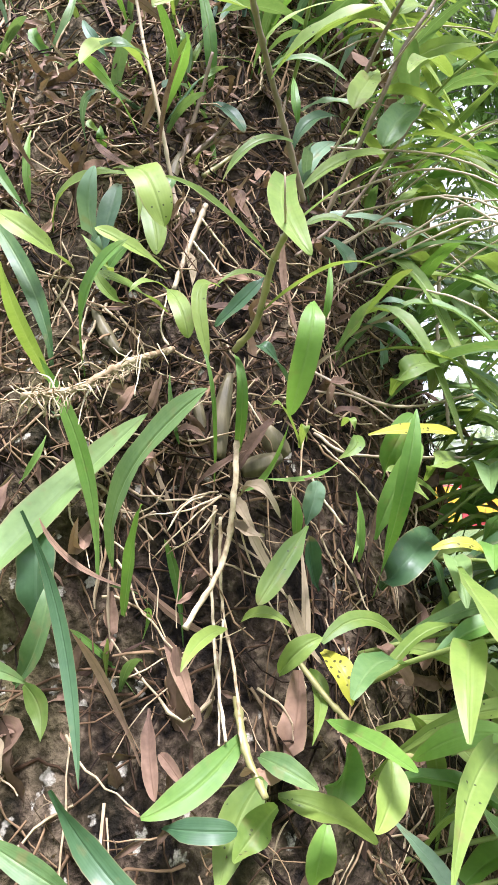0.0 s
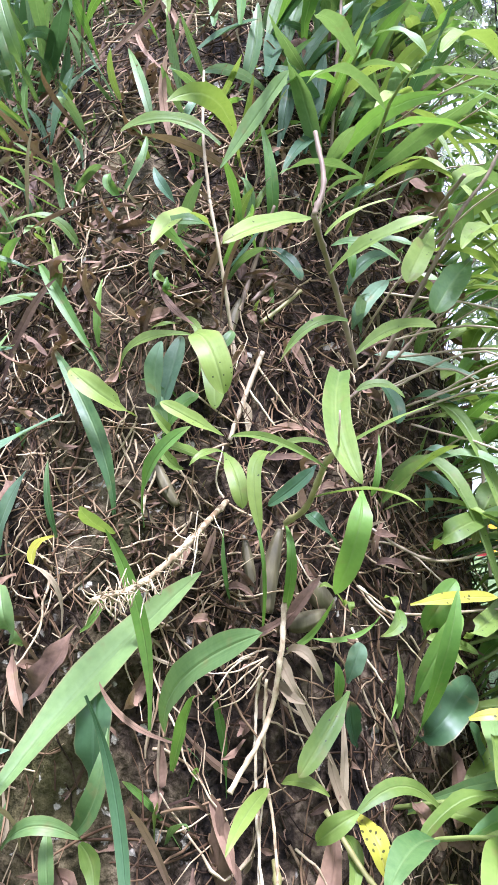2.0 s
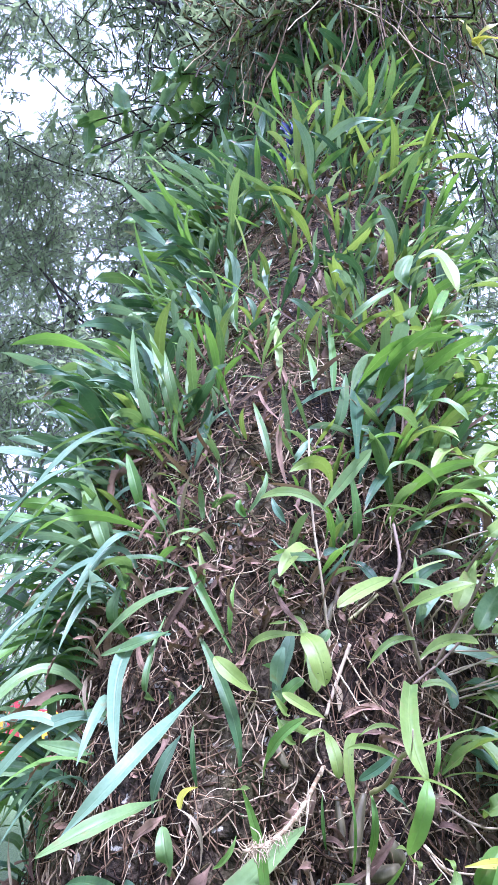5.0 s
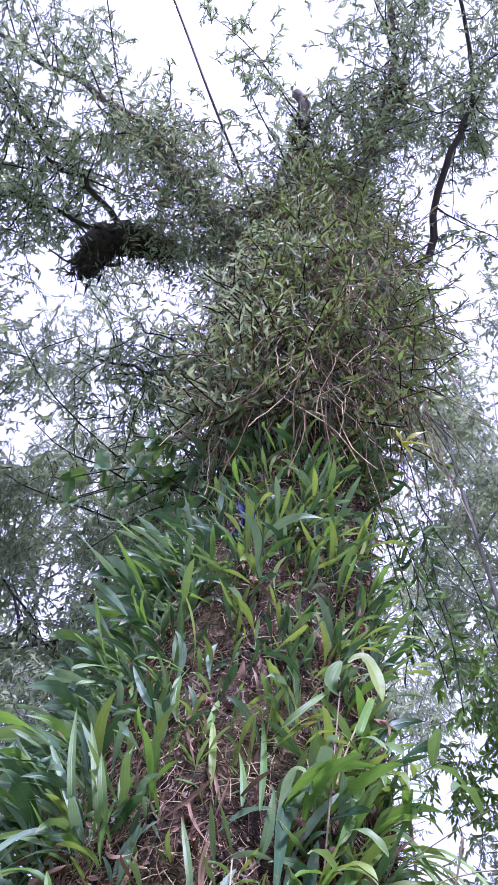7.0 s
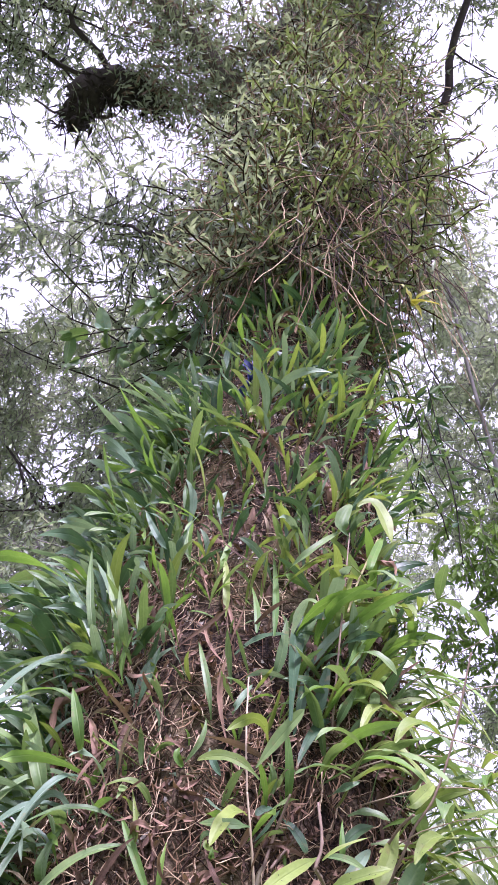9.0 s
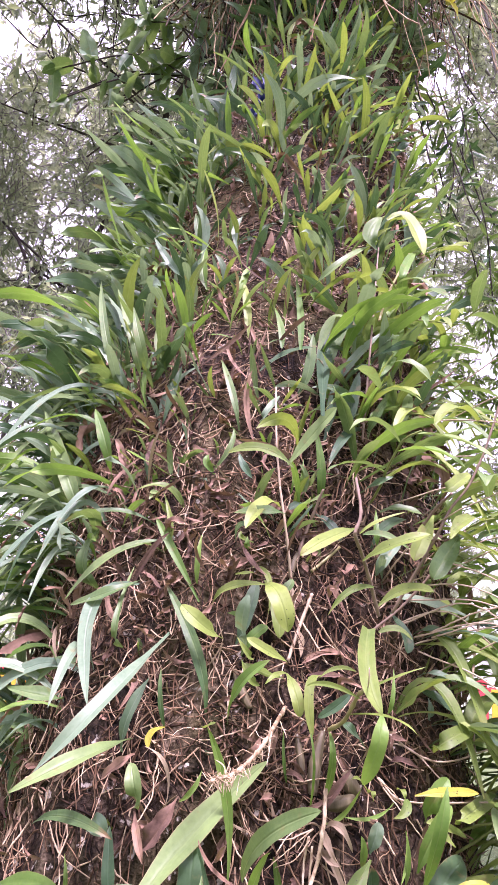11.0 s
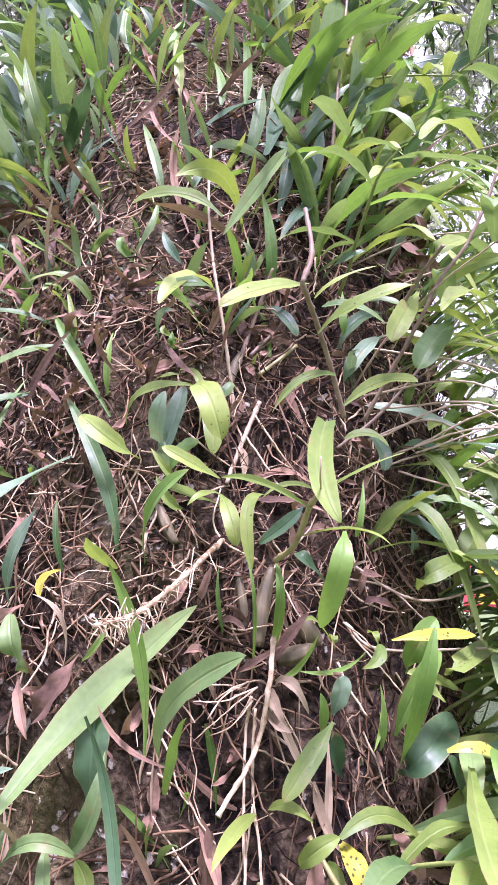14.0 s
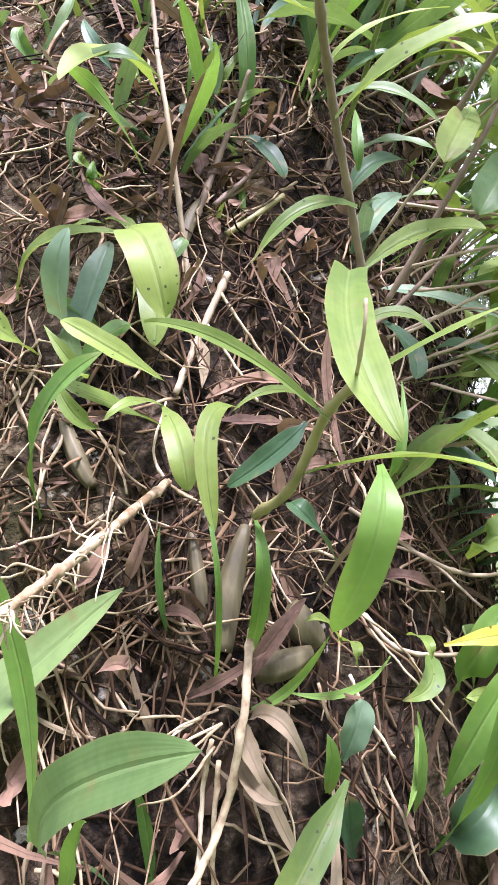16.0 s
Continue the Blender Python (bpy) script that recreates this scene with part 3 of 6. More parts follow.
def build_roots():
    r = random.Random(12)
    fine, pale = [], []
    while len(fine) < 15500:
        a, z = r.uniform(-95, 95), 0.85 + 3.9 * r.random() ** 1.6
        c = clump_field(a, z)
        if r.random() > (0.05 if z < 1.45 and -35 < a < 25 else 0.12) + 0.88 * c:
            continue
        steer = r.choice((-1.57, -1.57, -1.1, -2.0, 0.2, 2.9, 1.3)) + r.gauss(0, 0.6)
        near = z < 2.3
        lift = 0.03 * max(0.0, c - 0.45)
        long = r.random() < 0.25
        pts = hug(r, a, z, r.uniform(0.08, 0.2) if long else r.uniform(0.015, 0.075), lift + r.uniform(0, 0.01), lift + r.uniform(0.002, 0.034), steer, 8 if long else 5)
        w = r.uniform(0.0008, 0.0018) if long else 0.0005 + 0.0013 * r.random() ** 1.6
        fine.append(tube_data(pts, [w * (1.1 - 0.07 * k) * r.uniform(0.7, 1.35) for k in range(len(pts))], 4 if near and long else 3, False))
    for _ in range(520):
        a, z = r.uniform(-75, 75), 1.2 + 2.2 * r.random()
        if r.random() > 0.2 + clump_field(a, z):
            continue
        pts = hug(r, a, z, r.uniform(0.04, 0.13), r.uniform(0.012, 0.03), r.uniform(0.02, 0.06), r.choice((-1.57, -0.8, -2.3, 0)) + r.gauss(0, 0.5), 8)
        w = r.uniform(0.0008, 0.0017)
        pale.append(tube_data(pts, [w * (1.1 - 0.07 * k) for k in range(len(pts))], 5, False))
    tagged(new("root_mat", mesh("root_mat", *join(fine), "roots")), "tangled mat of thin brown roots on the bark", "roots", kind="stuff")
    tagged(new("pale_roots", mesh("pale_roots", *join(pale), "white_root")), "scattered pale aerial roots on the bark", "roots", kind="stuff")


build_roots()


def build_creeper():
    """The leafy mantle round the upper trunk and the fork, with hanging dry stems."""
    r = random.Random(21)
    green, grey, brown = ([], []), ([], []), ([], [])
    stems = []

    def mantle(z):
        return float(np.interp(z, (4.2, 4.7, 5.5, 6.5, 8.0, 9.5), (0.14, 0.32, 0.5, 0.56, 0.44, 0.14)))

    def put(kind, q, d, s, w):
        leaf_card(kind[0], kind[1], q, d, rand_dir(r, 1.0), s, s * w)

    n = 0
    while n < 27000:
        z = 4.3 + 4.3 * r.random() ** 0.95
        a = r.uniform(-120, 120)
        lob = 0.62 + 0.95 * noise.noise((math.sin(radians(a)) * 2.2, z * 1.3, 9.1)) + 0.3 * noise.noise((a * 0.06, z * 4, 1.0))
        if noise.noise((a * 0.035, z * 2.0, 2.2)) < -0.12 and r.random() < 0.8:
            continue
        bare = z < 6.4 - abs(a - 12) * 0.03 and -30 < a < 55
        if bare and r.random() < 0.5:
            continue
        out = mantle(z) * max(0.15, lob) * (r.random() ** 0.3) * (0.62 if a > 35 and z < 6.0 else 0.7 if a < -45 and z < 6.4 else 1.0)
        q = on_trunk(a, z, out)
        d = (outward(a) * 0.5 + rand_dir(r) + Vector((0, 0, 0.1))).normalized()
        pick = r.random()
        # sun side put into the colour: green leaves where lit, greyer ones elsewhere
        lit = noise.noise((a * 0.02, z * 0.8, 5.5)) > -0.05 and a > -25
        kind = brown if pick < (0.32 if bare else 0.13) else (green if lit else grey)
        put(kind, q, d, r.uniform(0.025, 0.09), r.uniform(0.18, 0.34))
        n += 1
    for line, count in (([(-0.79, 2.39, 7.45), (-1.35, 2.12, 8.15), (-1.86, 1.81, 8.92)], 8500), ([(-0.75, 2.5, 7.25), (-1.30, 2.62, 7.75), (-1.80, 2.52, 8.02)], 3800), ([(-0.56, 2.45, 7.80), (-0.38, 2.29, 8.46), (-0.26, 2.18, 8.96)], 1300),
                        ([(0.01, 2.57, 7.90), (0.31, 2.46, 8.74), (0.68, 2.22, 9.59)], 5200)):
        pts = smooth_line(line, 6)
        for _ in range(count):
            u = r.random() * (len(pts) - 1.001)
            wide = 0.35 + 0.6 * (noise.noise((u * 0.8, line[0][0] * 5, 0)) * 0.5 + 0.5)
            q = pts[int(u)].lerp(pts[int(u) + 1], u - int(u)) + rand_dir(r) * wide * r.random()
            put(brown if r.random() < 0.25 else grey, q, (rand_dir(r) + Vector((0, 0, -0.2))).normalized(), r.uniform(0.04, 0.11), r.uniform(0.16, 0.28))
    # feathery sprays that break the outline
    for kind, count, a0, a1 in ((green, 760, -25, 115), (grey, 900, -130, 0)):
        centres = []
        for _ in range(count):
            z = r.uniform(4.45, 8.7)
            centres.append(on_trunk(r.uniform(a0 if z > 6.4 else max(a0, -75), a1 if z > 6.0 else min(a1, 70)), z, mantle(z) * r.uniform(0.4, 1.25)))
        (v2, f2), twigs = foliage(r, centres, 14, 0.3, 0.07, 0.018, 0.2)
        o = len(kind[0])
        kind[0].extend(v2)
        kind[1].extend(tuple(i + o for i in g) for g in f2)
        stems.append(twigs)
    for _ in range(1300):
        z = 4.6 + 3.6 * r.random() ** 1.3
        a = r.gauss(8, 42)
        q = on_trunk(a, z, mantle(z) * r.uniform(0.4, 1.1))
        pts = wander(r, q, (r.gauss(0, 0.45), r.gauss(-0.1, 0.25), -1), r.uniform(0.25, 0.95), 8, 0.22, -0.1)
        stems.append(tube_data(pts, r.uniform(0.0012, 0.0038), 3, False))
    tagged(new("creeper", mesh("creeper", *green, "creeper", smooth=False)), "dense leafy creeper round the upper trunk", "creeper", kind="stuff")
    tagged(new("creeper", mesh("creeper", *grey, "crown", smooth=False)), "small-leaved creeper on the trunk and limbs, greyed as its unlit side", "creeper", kind="stuff")
    tagged(new("dead_foliage", mesh("dead_foliage", *brown, "brown_leaf", smooth=False)), "withered brown leaves hanging in the creeper", "dead leaves", kind="stuff")
    tagged(new("dry_stems", mesh("dry_stems", *join(stems), "roots")), "dry brown stems hanging in the creeper", "stems", kind="stuff")


build_creeper()


# ---- ferns and straps: repeats ----
RAW = {}
HEAP = {}


def heap(kind, me, m):
    """Adds a leaf to one joined mass."""
    v, f, uv, mat = RAW[me.name]
    box = HEAP.setdefault((kind, mat), ([], [], []))
    o = len(box[0])
    a = np.array(m)
    box[0].extend(map(tuple, v @ a[:3, :3].T + a[:3, 3]))
    box[1].extend(tuple(i + o for i in g) for g in f)
    box[2].extend(uv)


def frond_meshes(name, mat, count, length, width, arch, shape, seed, n=9, wave=0.025, fold=0.16):
    """Leaf shapes that grow along +z and arch over towards +y."""
    r = random.Random(seed)
    made = []
    for _ in range(count):
        L = length * r.uniform(0.8, 1.2)
        k = arch * r.uniform(0.4, 1.5)
        m = (r.gauss(0, 0.04) * L, 0.16 * k * L, 0.52 * L)
        t = (r.gauss(0, 0.1) * L, (0.62 * k) * L, (0.98 - 0.35 * k) * L)
        v, f, uv = blade_data((0, 0, 0), m, t, width * r.uniform(0.8, 1.2), shape, (0, 1, 0.6), r.uniform(-35, 35), n=n, wave=wave, fold=fold)
        me = mesh(name, v, f, mat, uv)
        RAW[me.name] = (np.array([tuple(q) for q in v]), f, uv, mat)
        made.append(me)
    return made


FROND = {k: frond_meshes("leaf", k, 12, 0.23, 0.0215, 0.5, "frond", i) for i, k in enumerate(("dark", "mid", "blue", "lime", "young"))}
DRY = frond_meshes("leaf", "dry", 10, 0.14, 0.023, 0.95, "lance", 77, 14, 0.16, 0.75)
CRUMB = frond_meshes("crumb", "dry", 8, 0.12, 0.028, 0.9, "lance", 80, 4, 0.2, 0.6)
STRIP = frond_meshes("strip", "dry", 6, 0.17, 0.011, 0.5, "strap", 78) + frond_meshes("strip", "husk", 4, 0.16, 0.008, 0.5, "strap", 79)


def in_bay(q):
    """The open bay of bark where the orchids stand."""
    return -0.42 < q.x < 0.3 and 1.1 < q.z < 2.0 and q.y < on_trunk(0, q.z).y + 0.02


def clump(r, angle, z, leaves, size, mats, lean=0.0, name="fern", label="clump of long strap-shaped green fern leaves", group="ferns on the trunk", spread=58, category="fern", dead=0, tilts=(-10, 58), far=False):
    q = on_trunk(angle, z, 0.004)
    ob = None if far else thing(name, q, label, category, group)

    def put(me, yaw, tilt, s):
        jitter = Vector((r.gauss(0, 0.012), r.gauss(0, 0.012), r.gauss(0, 0.012)))
        m = Matrix.Translation(jitter) @ Matrix.Rotation(radians(yaw + 180), 4, "Z") @ Matrix.Rotation(radians(-tilt), 4, "X") @ Matrix.Rotation(radians(r.uniform(-25, 25)), 4, "Z") @ Matrix.Scale(s, 4)
        tip = q + m @ Vector((0, 0.06, 0.2))
        if (name == "fern" and z < 2.1 or me in DRY and z < 2.6) and in_bay(tip):
            return
        if far:
            heap("ferns", me, Matrix.Translation(q) @ m)
            return
        o = new("leaf", me)
        o.parent = ob
        o.matrix_basis = m
    for _ in range(leaves):
        put(r.choice(FROND[r.choice(mats)]), angle + r.gauss(lean, spread), r.uniform(*tilts), size * r.uniform(0.4, 1.2))
    for _ in range(dead):
        put(r.choice(DRY), angle + r.gauss(0, 60), r.uniform(70, 165), size * r.uniform(0.5, 1.1))
    return ob


def build_ferns():
    r = random.Random(3)
    # upper zone, all round the visible half
    n = 0
    while n < 430:
        z = r.uniform(2.1, 4.8)
        a = r.uniform(-95, 95)
        bare = -14 < a - 4 * noise.noise((0, 0, z * 3)) < 14 and z < 2.9
        if bare and r.random() < 0.45:
            continue
        if -34 < a < -11 and 3.3 < z < 3.7:
            continue
        if abs(a) > 25 and noise.noise((a * 0.05, z * 3.0, 6.0)) < -0.22:
            continue
        # leaf colours carry the light: bluish sky sheen and shade left, brighter right
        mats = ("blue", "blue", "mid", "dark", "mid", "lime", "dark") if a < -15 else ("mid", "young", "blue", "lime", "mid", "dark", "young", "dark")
        clump(r, a, z, r.randint(3, 7), r.uniform(0.45, 0.9) if bare else r.uniform(0.65, 1.3), mats, dead=r.choice((0, 1, 1, 2, 3)), tilts=(-15, 78), far=z > 3.2 or abs(a) > 80)
        n += 1
    # the shaded flank, wide and shaggy; its shade put into darker, bluer leaves
    for _ in range(105):
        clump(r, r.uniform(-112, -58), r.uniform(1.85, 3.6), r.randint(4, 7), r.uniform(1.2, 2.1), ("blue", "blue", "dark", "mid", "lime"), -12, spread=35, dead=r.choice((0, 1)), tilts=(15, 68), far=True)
    # arching straps above the orchids
    for _ in range(46):
        clump(r, r.choice((r.uniform(-80, -18), r.uniform(-80, -18), r.uniform(15, 70))), r.uniform(1.82, 2.4), r.randint(2, 4), r.uniform(0.75, 1.25), ("mid", "blue", "mid", "lime", "young"), name="strap_fern", label="tuft of narrow arching green strap leaves", spread=45, dead=1, tilts=(5, 75))
    # small leaves and seedlings in the root mass
    for _ in range(150):
        a, z = r.gauss(-8, 34), r.uniform(1.2, 2.5)
        if 1.1 < z < 1.78 and -32 < a < 42 and r.random() < 0.85:
            continue
        clump(r, a, z, r.randint(1, 4), r.uniform(0.25, 0.7), ("mid", "lime", "blue", "mid", "young"), name="seedling", label="small fern with a few narrow green leaves", spread=75, dead=r.choice((0, 0, 1)))
    # the lower flanks: shade put into dark leaf colours left, light into pale right
    for _ in range(30):
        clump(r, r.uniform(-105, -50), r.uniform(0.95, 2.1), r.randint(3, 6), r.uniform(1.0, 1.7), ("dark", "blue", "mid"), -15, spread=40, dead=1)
    for _ in range(30):
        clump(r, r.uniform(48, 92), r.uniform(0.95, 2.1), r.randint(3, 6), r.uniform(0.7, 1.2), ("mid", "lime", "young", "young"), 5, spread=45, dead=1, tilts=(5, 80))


build_ferns()


def build_litter():
    r = random.Random(44)
    n = 0
    while n < 235:
        a, z = r.uniform(-75, 75), 0.95 + 3.3 * r.random() ** 1.2
        if r.random() > 0.15 + clump_field(a, z):
            continue
        o = new("dead_leaf", r.choice(DRY))
        tagged(o, "curled brown dead leaf caught among the roots", "dead leaf", "dead leaves on the trunk")
        q = on_trunk(a, z, r.uniform(0.006, 0.04))
        o.matrix_basis = Matrix.Translation(q) @ Matrix.Rotation(radians(a + 180 + r.gauss(0, 30)), 4, "Z") @ Matrix.Rotation(radians(r.uniform(-25, 12)), 4, "X") @ Matrix.Rotation(radians(r.uniform(-180, 180)), 4, "Y") @ Matrix.Scale(r.uniform(0.3, 0.8), 4)
        n += 1


def build_hanging_litter():
    """Long withered leaves that hang down the foot of the ferns."""
    r = random.Random(45)
    for _ in range(60):
        a, z = r.uniform(-58, 40), r.choice((r.uniform(0.95, 1.35), r.uniform(1.9, 3.2)))
        o = new("dead_leaf", r.choice(DRY))
        tagged(o, "long withered reddish brown leaf hanging on the bark", "dead leaf", "dead leaves on the trunk")
        q = on_trunk(a, z, r.uniform(0.02, 0.05))
        o.matrix_basis = Matrix.Translation(q) @ Matrix.Rotation(radians(a + 180 + r.gauss(0, 35)), 4, "Z") @ Matrix.Rotation(radians(180 + r.uniform(-30, 30)), 4, "X") @ Matrix.Rotation(radians(r.uniform(-60, 60)), 4, "Z") @ Matrix.Scale(r.uniform(0.5, 1.2), 4)


build_litter()
build_hanging_litter()


def build_strips():
    """Thin torn strips of old sheaths and leaf stalks in the root mat."""
    r = random.Random(46)
    n = 0
    while n < 260:
        a, z = r.gauss(-5, 34), r.uniform(0.95, 2.7)
        if r.random() > 0.25 + clump_field(a, z):
            continue
        q = on_trunk(a, z, r.uniform(0.015, 0.04))
        m = Matrix.Translation(q) @ Matrix.Rotation(radians(a + 180 + r.gauss(0, 40)), 4, "Z") @ Matrix.Rotation(radians(r.choice((0, 180, 180)) + r.uniform(-35, 35)), 4, "X") @ Matrix.Rotation(radians(r.gauss(0, 45)), 4, "Y") @ Matrix.Scale(r.uniform(0.4, 1.1), 4)
        heap("strips", r.choice(STRIP), m)
        n += 1


build_strips()


def build_crumbs():
    """Broken leaf litter caught in the root mat."""
    r = random.Random(47)
    n = 0
    while n < 5200:
        a, z = r.uniform(-80, 75), r.uniform(0.95, 3.6)
        if r.random() > clump_field(a, z) ** 2 * 1.4 + (0.22 if z < 1.45 else 0.08):
            continue
        m = Matrix.Translation(on_trunk(a, z, r.uniform(0.004, 0.03))) @ Matrix.Rotation(radians(a + 180 + r.gauss(0, 50)), 4, "Z") @ Matrix.Rotation(radians(r.uniform(0, 360)), 4, "Y") @ Matrix.Rotation(radians(r.uniform(-30, 30)), 4, "X") @ Matrix.Scale(0.06 + 0.34 * r.random() ** 2, 4)
        heap("crumbs", r.choice(CRUMB if r.random() < 0.8 else STRIP), m)
        n += 1

    # a thick pile of dead leaves where the ferns catch them
    for _ in range(110):
        a, z = r.gauss(-6, 17), r.gauss(1.95, 0.16)
        m = Matrix.Translation(on_trunk(a, z, r.uniform(0.015, 0.05))) @ Matrix.Rotation(radians(a + 180 + r.gauss(0, 50)), 4, "Z") @ Matrix.Rotation(radians(r.uniform(0, 360)), 4, "Y") @ Matrix.Rotation(radians(r.uniform(-30, 30)), 4, "X") @ Matrix.Scale(r.uniform(0.22, 0.5), 4)
        heap("crumbs", r.choice(DRY), m)


build_crumbs()
for (kind, mat), box in HEAP.items():
    name, label = {"ferns": ("fern_mass", "mass of strap-shaped fern leaves high on the trunk"), "strips": ("torn_strips", "thin dry torn strips of old leaf sheaths"), "crumbs": ("leaf_litter", "broken brown leaf litter caught in the root mat")}[kind]
    tagged(new(name, mesh(name, box[0], box[1], mat + "_joined", box[2])), label, "fern" if kind == "ferns" else "dead leaves", kind="stuff")


# ---- the single plants of the lower trunk ----
def cane(parent, pts, r0, r1, mat):
    """A jointed cane or a pale root, with slight swellings at its nodes."""
    line = smooth_line(pts)
    length = sum((b - a).length for a, b in zip(line, line[1:]))
    n0, m = len(line), max(10, int(length / 0.005))
    fine, rad = [], []
    for k in range(m + 1):
        u = k / m * (n0 - 1)
        i = min(n0 - 2, int(u))
        fine.append(line[i].lerp(line[i + 1], u - i))
        joint = abs((k / m * length / 0.032) % 1.0 - 0.5)
        rad.append((r0 + (r1 - r0) * k / m) * (0.92 + 0.4 * max(0.0, 1 - joint / 0.11)))
    line = fine
    rough = 0.0012 if mat == "white_root" else 0.0005
    line = [q + Vector((noise.noise(q * 90), noise.noise(q * 90 + Vector((7, 0, 0))), noise.noise(q * 90 + Vector((0, 9, 0))))) * rough for q in line]
    v, f = tube_data(line, rad, 7)
    name = "root" if mat == "white_root" else "cane"
    return child(name, mesh(name, v, f, mat), parent)


def bulb(parent, b, m, t, r, mat):
    """A ridged, spindle-shaped pseudobulb."""
    pts = bezier(b, m, t, 12)
    verts, faces = [], []
    sides = 20
    d = (pts[-1] - pts[0]).normalized()
    side = d.orthogonal().normalized()
    other = d.cross(side)
    for k, q in enumerate(pts):
        w = 0.82 * r * (0.3 + 0.7 * math.sin(math.pi * min(1, 0.12 + 0.85 * k / 12)) ** 0.8)
        for j in range(sides):
            a = math.tau * j / sides
            s = w * (1 + 0.09 * math.cos(a * 7))
            verts.append(q + (side * math.cos(a) + other * math.sin(a)) * s)
    for k in range(12):
        for j in range(sides):
            j2 = (j + 1) % sides
            faces.append((k * sides + j, k * sides + j2, (k + 1) * sides + j2, (k + 1) * sides + j))
    faces += [tuple(range(sides))[::-1], tuple(12 * sides + j for j in range(sides))]
    return child("bulb", mesh("bulb", verts, faces, mat), parent)


p = thing('orchid', (0.027, 0.622, 1.579), 'orchid with a ridged bulb, bent cane and black-spotted pale green leaves', 'orchid', 'orchids on the trunk')
cane(p, [(0.027, 0.622, 1.579), (0.052, 0.593, 1.596), (0.074, 0.541, 1.633), (0.089, 0.503, 1.644)], 0.0036, 0.0028, 'cane')
cane(p, [(0.089, 0.494, 1.644), (0.092, 0.461, 1.657), (0.093, 0.457, 1.671)], 0.0010, 0.0008, 'husk_cane')
bulb(p, (-0.002, 0.678, 1.480), (0.000, 0.687, 1.521), (0.010, 0.701, 1.569), 0.0117, 'bulb')
blade(p, (0.087, 0.581, 1.723), (0.088, 0.504, 1.662), (0.108, 0.474, 1.615), 0.0243, 'young', 'flap')
blade(p, (0.077, 0.528, 1.629), (0.045, 0.447, 1.648), (0.021, 0.393, 1.648), 0.0075, 'young', 'ellip', 30)
blade(p, (0.089, 0.503, 1.644), (0.129, 0.476, 1.662), (0.164, 0.472, 1.675), 0.0054, 'young', 'lance', 45)
blade(p, (0.124, 0.760, 1.597), (0.165, 0.731, 1.634), (0.204, 0.672, 1.656), 0.0232, 'young', 'oblong')
blade(p, (0.055, 0.590, 1.603), (0.116, 0.496, 1.610), (0.152, 0.448, 1.594), 0.0080, 'young', 'lance', 35)
blade(p, (0.104, 0.587, 1.610), (0.101, 0.554, 1.572), (0.077, 0.605, 1.511), 0.0224, 'lime', 'oblong')
blade(p, (0.062, 0.585, 1.635), (0.045, 0.581, 1.617), (0.014, 0.595, 1.597), 0.0151, 'dark', 'oblong')
blade(p, (0.113, 0.640, 1.605), (0.120, 0.629, 1.629), (0.122, 0.652, 1.669), 0.0072, 'lime', 'lance')
p = thing('orchid', (0.099, 0.702, 1.749), 'orchid with a bare dark cane and long pale green leaves', 'orchid', 'orchids on the trunk')
cane(p, [(0.099, 0.702, 1.749), (0.087, 0.655, 1.802), (0.077, 0.600, 1.836), (0.071, 0.518, 1.852)], 0.0034, 0.0030, 'purple')
cane(p, [(0.071, 0.518, 1.852), (0.080, 0.527, 1.886), (0.072, 0.542, 1.941)], 0.0028, 0.0024, 'purple')
blade(p, (0.073, 0.570, 1.870), (0.036, 0.508, 1.844), (0.001, 0.463, 1.813), 0.0214, 'young', 'oblong')
blade(p, (0.079, 0.598, 1.824), (0.121, 0.569, 1.842), (0.181, 0.569, 1.861), 0.0215, 'young', 'oblong', 20)
blade(p, (0.093, 0.653, 1.790), (0.056, 0.629, 1.780), (0.024, 0.622, 1.743), 0.0124, 'young', 'lance')
blade(p, (0.074, 0.609, 1.868), (0.105, 0.604, 1.888), (0.152, 0.620, 1.906), 0.0076, 'young', 'lance', 30)
blade(p, (0.077, 0.663, 1.876), (0.115, 0.653, 1.872), (0.152, 0.664, 1.851), 0.0131, 'mid', 'lance')
blade(p, (0.096, 0.710, 1.763), (0.142, 0.717, 1.793), (0.188, 0.700, 1.788), 0.0202, 'young', 'oblong')
blade(p, (0.099, 0.704, 1.723), (0.128, 0.709, 1.730), (0.152, 0.709, 1.713), 0.0128, 'young', 'lance')
blade(p, (0.096, 0.782, 1.877), (0.095, 0.776, 1.904), (0.094, 0.804, 1.947), 0.0113, 'lime', 'lance')
p = thing('orchid', (-0.077, 0.741, 1.976), 'orchid with a straight pale cane and arched green leaves', 'orchid', 'orchids on the trunk')
cane(p, [(-0.077, 0.741, 1.976), (-0.063, 0.743, 1.890), (-0.056, 0.761, 1.816), (-0.050, 0.760, 1.769)], 0.0022, 0.0030, 'husk_cane')
cane(p, [(-0.077, 0.741, 1.976), (-0.089, 0.758, 2.074), (-0.108, 0.841, 2.211)], 0.0022, 0.0020, 'husk_cane')
cane(p, [(-0.019, 0.779, 1.788), (-0.037, 0.752, 1.730), (-0.052, 0.725, 1.673)], 0.0036, 0.0032, 'husk_cane')
blade(p, (-0.074, 0.743, 1.936), (-0.092, 0.676, 1.932), (-0.111, 0.619, 1.877), 0.0262, 'young', 'oblong')
blade(p, (-0.151, 0.732, 1.815), (-0.128, 0.717, 1.816), (-0.115, 0.733, 1.819), 0.0076, 'young', 'lance')
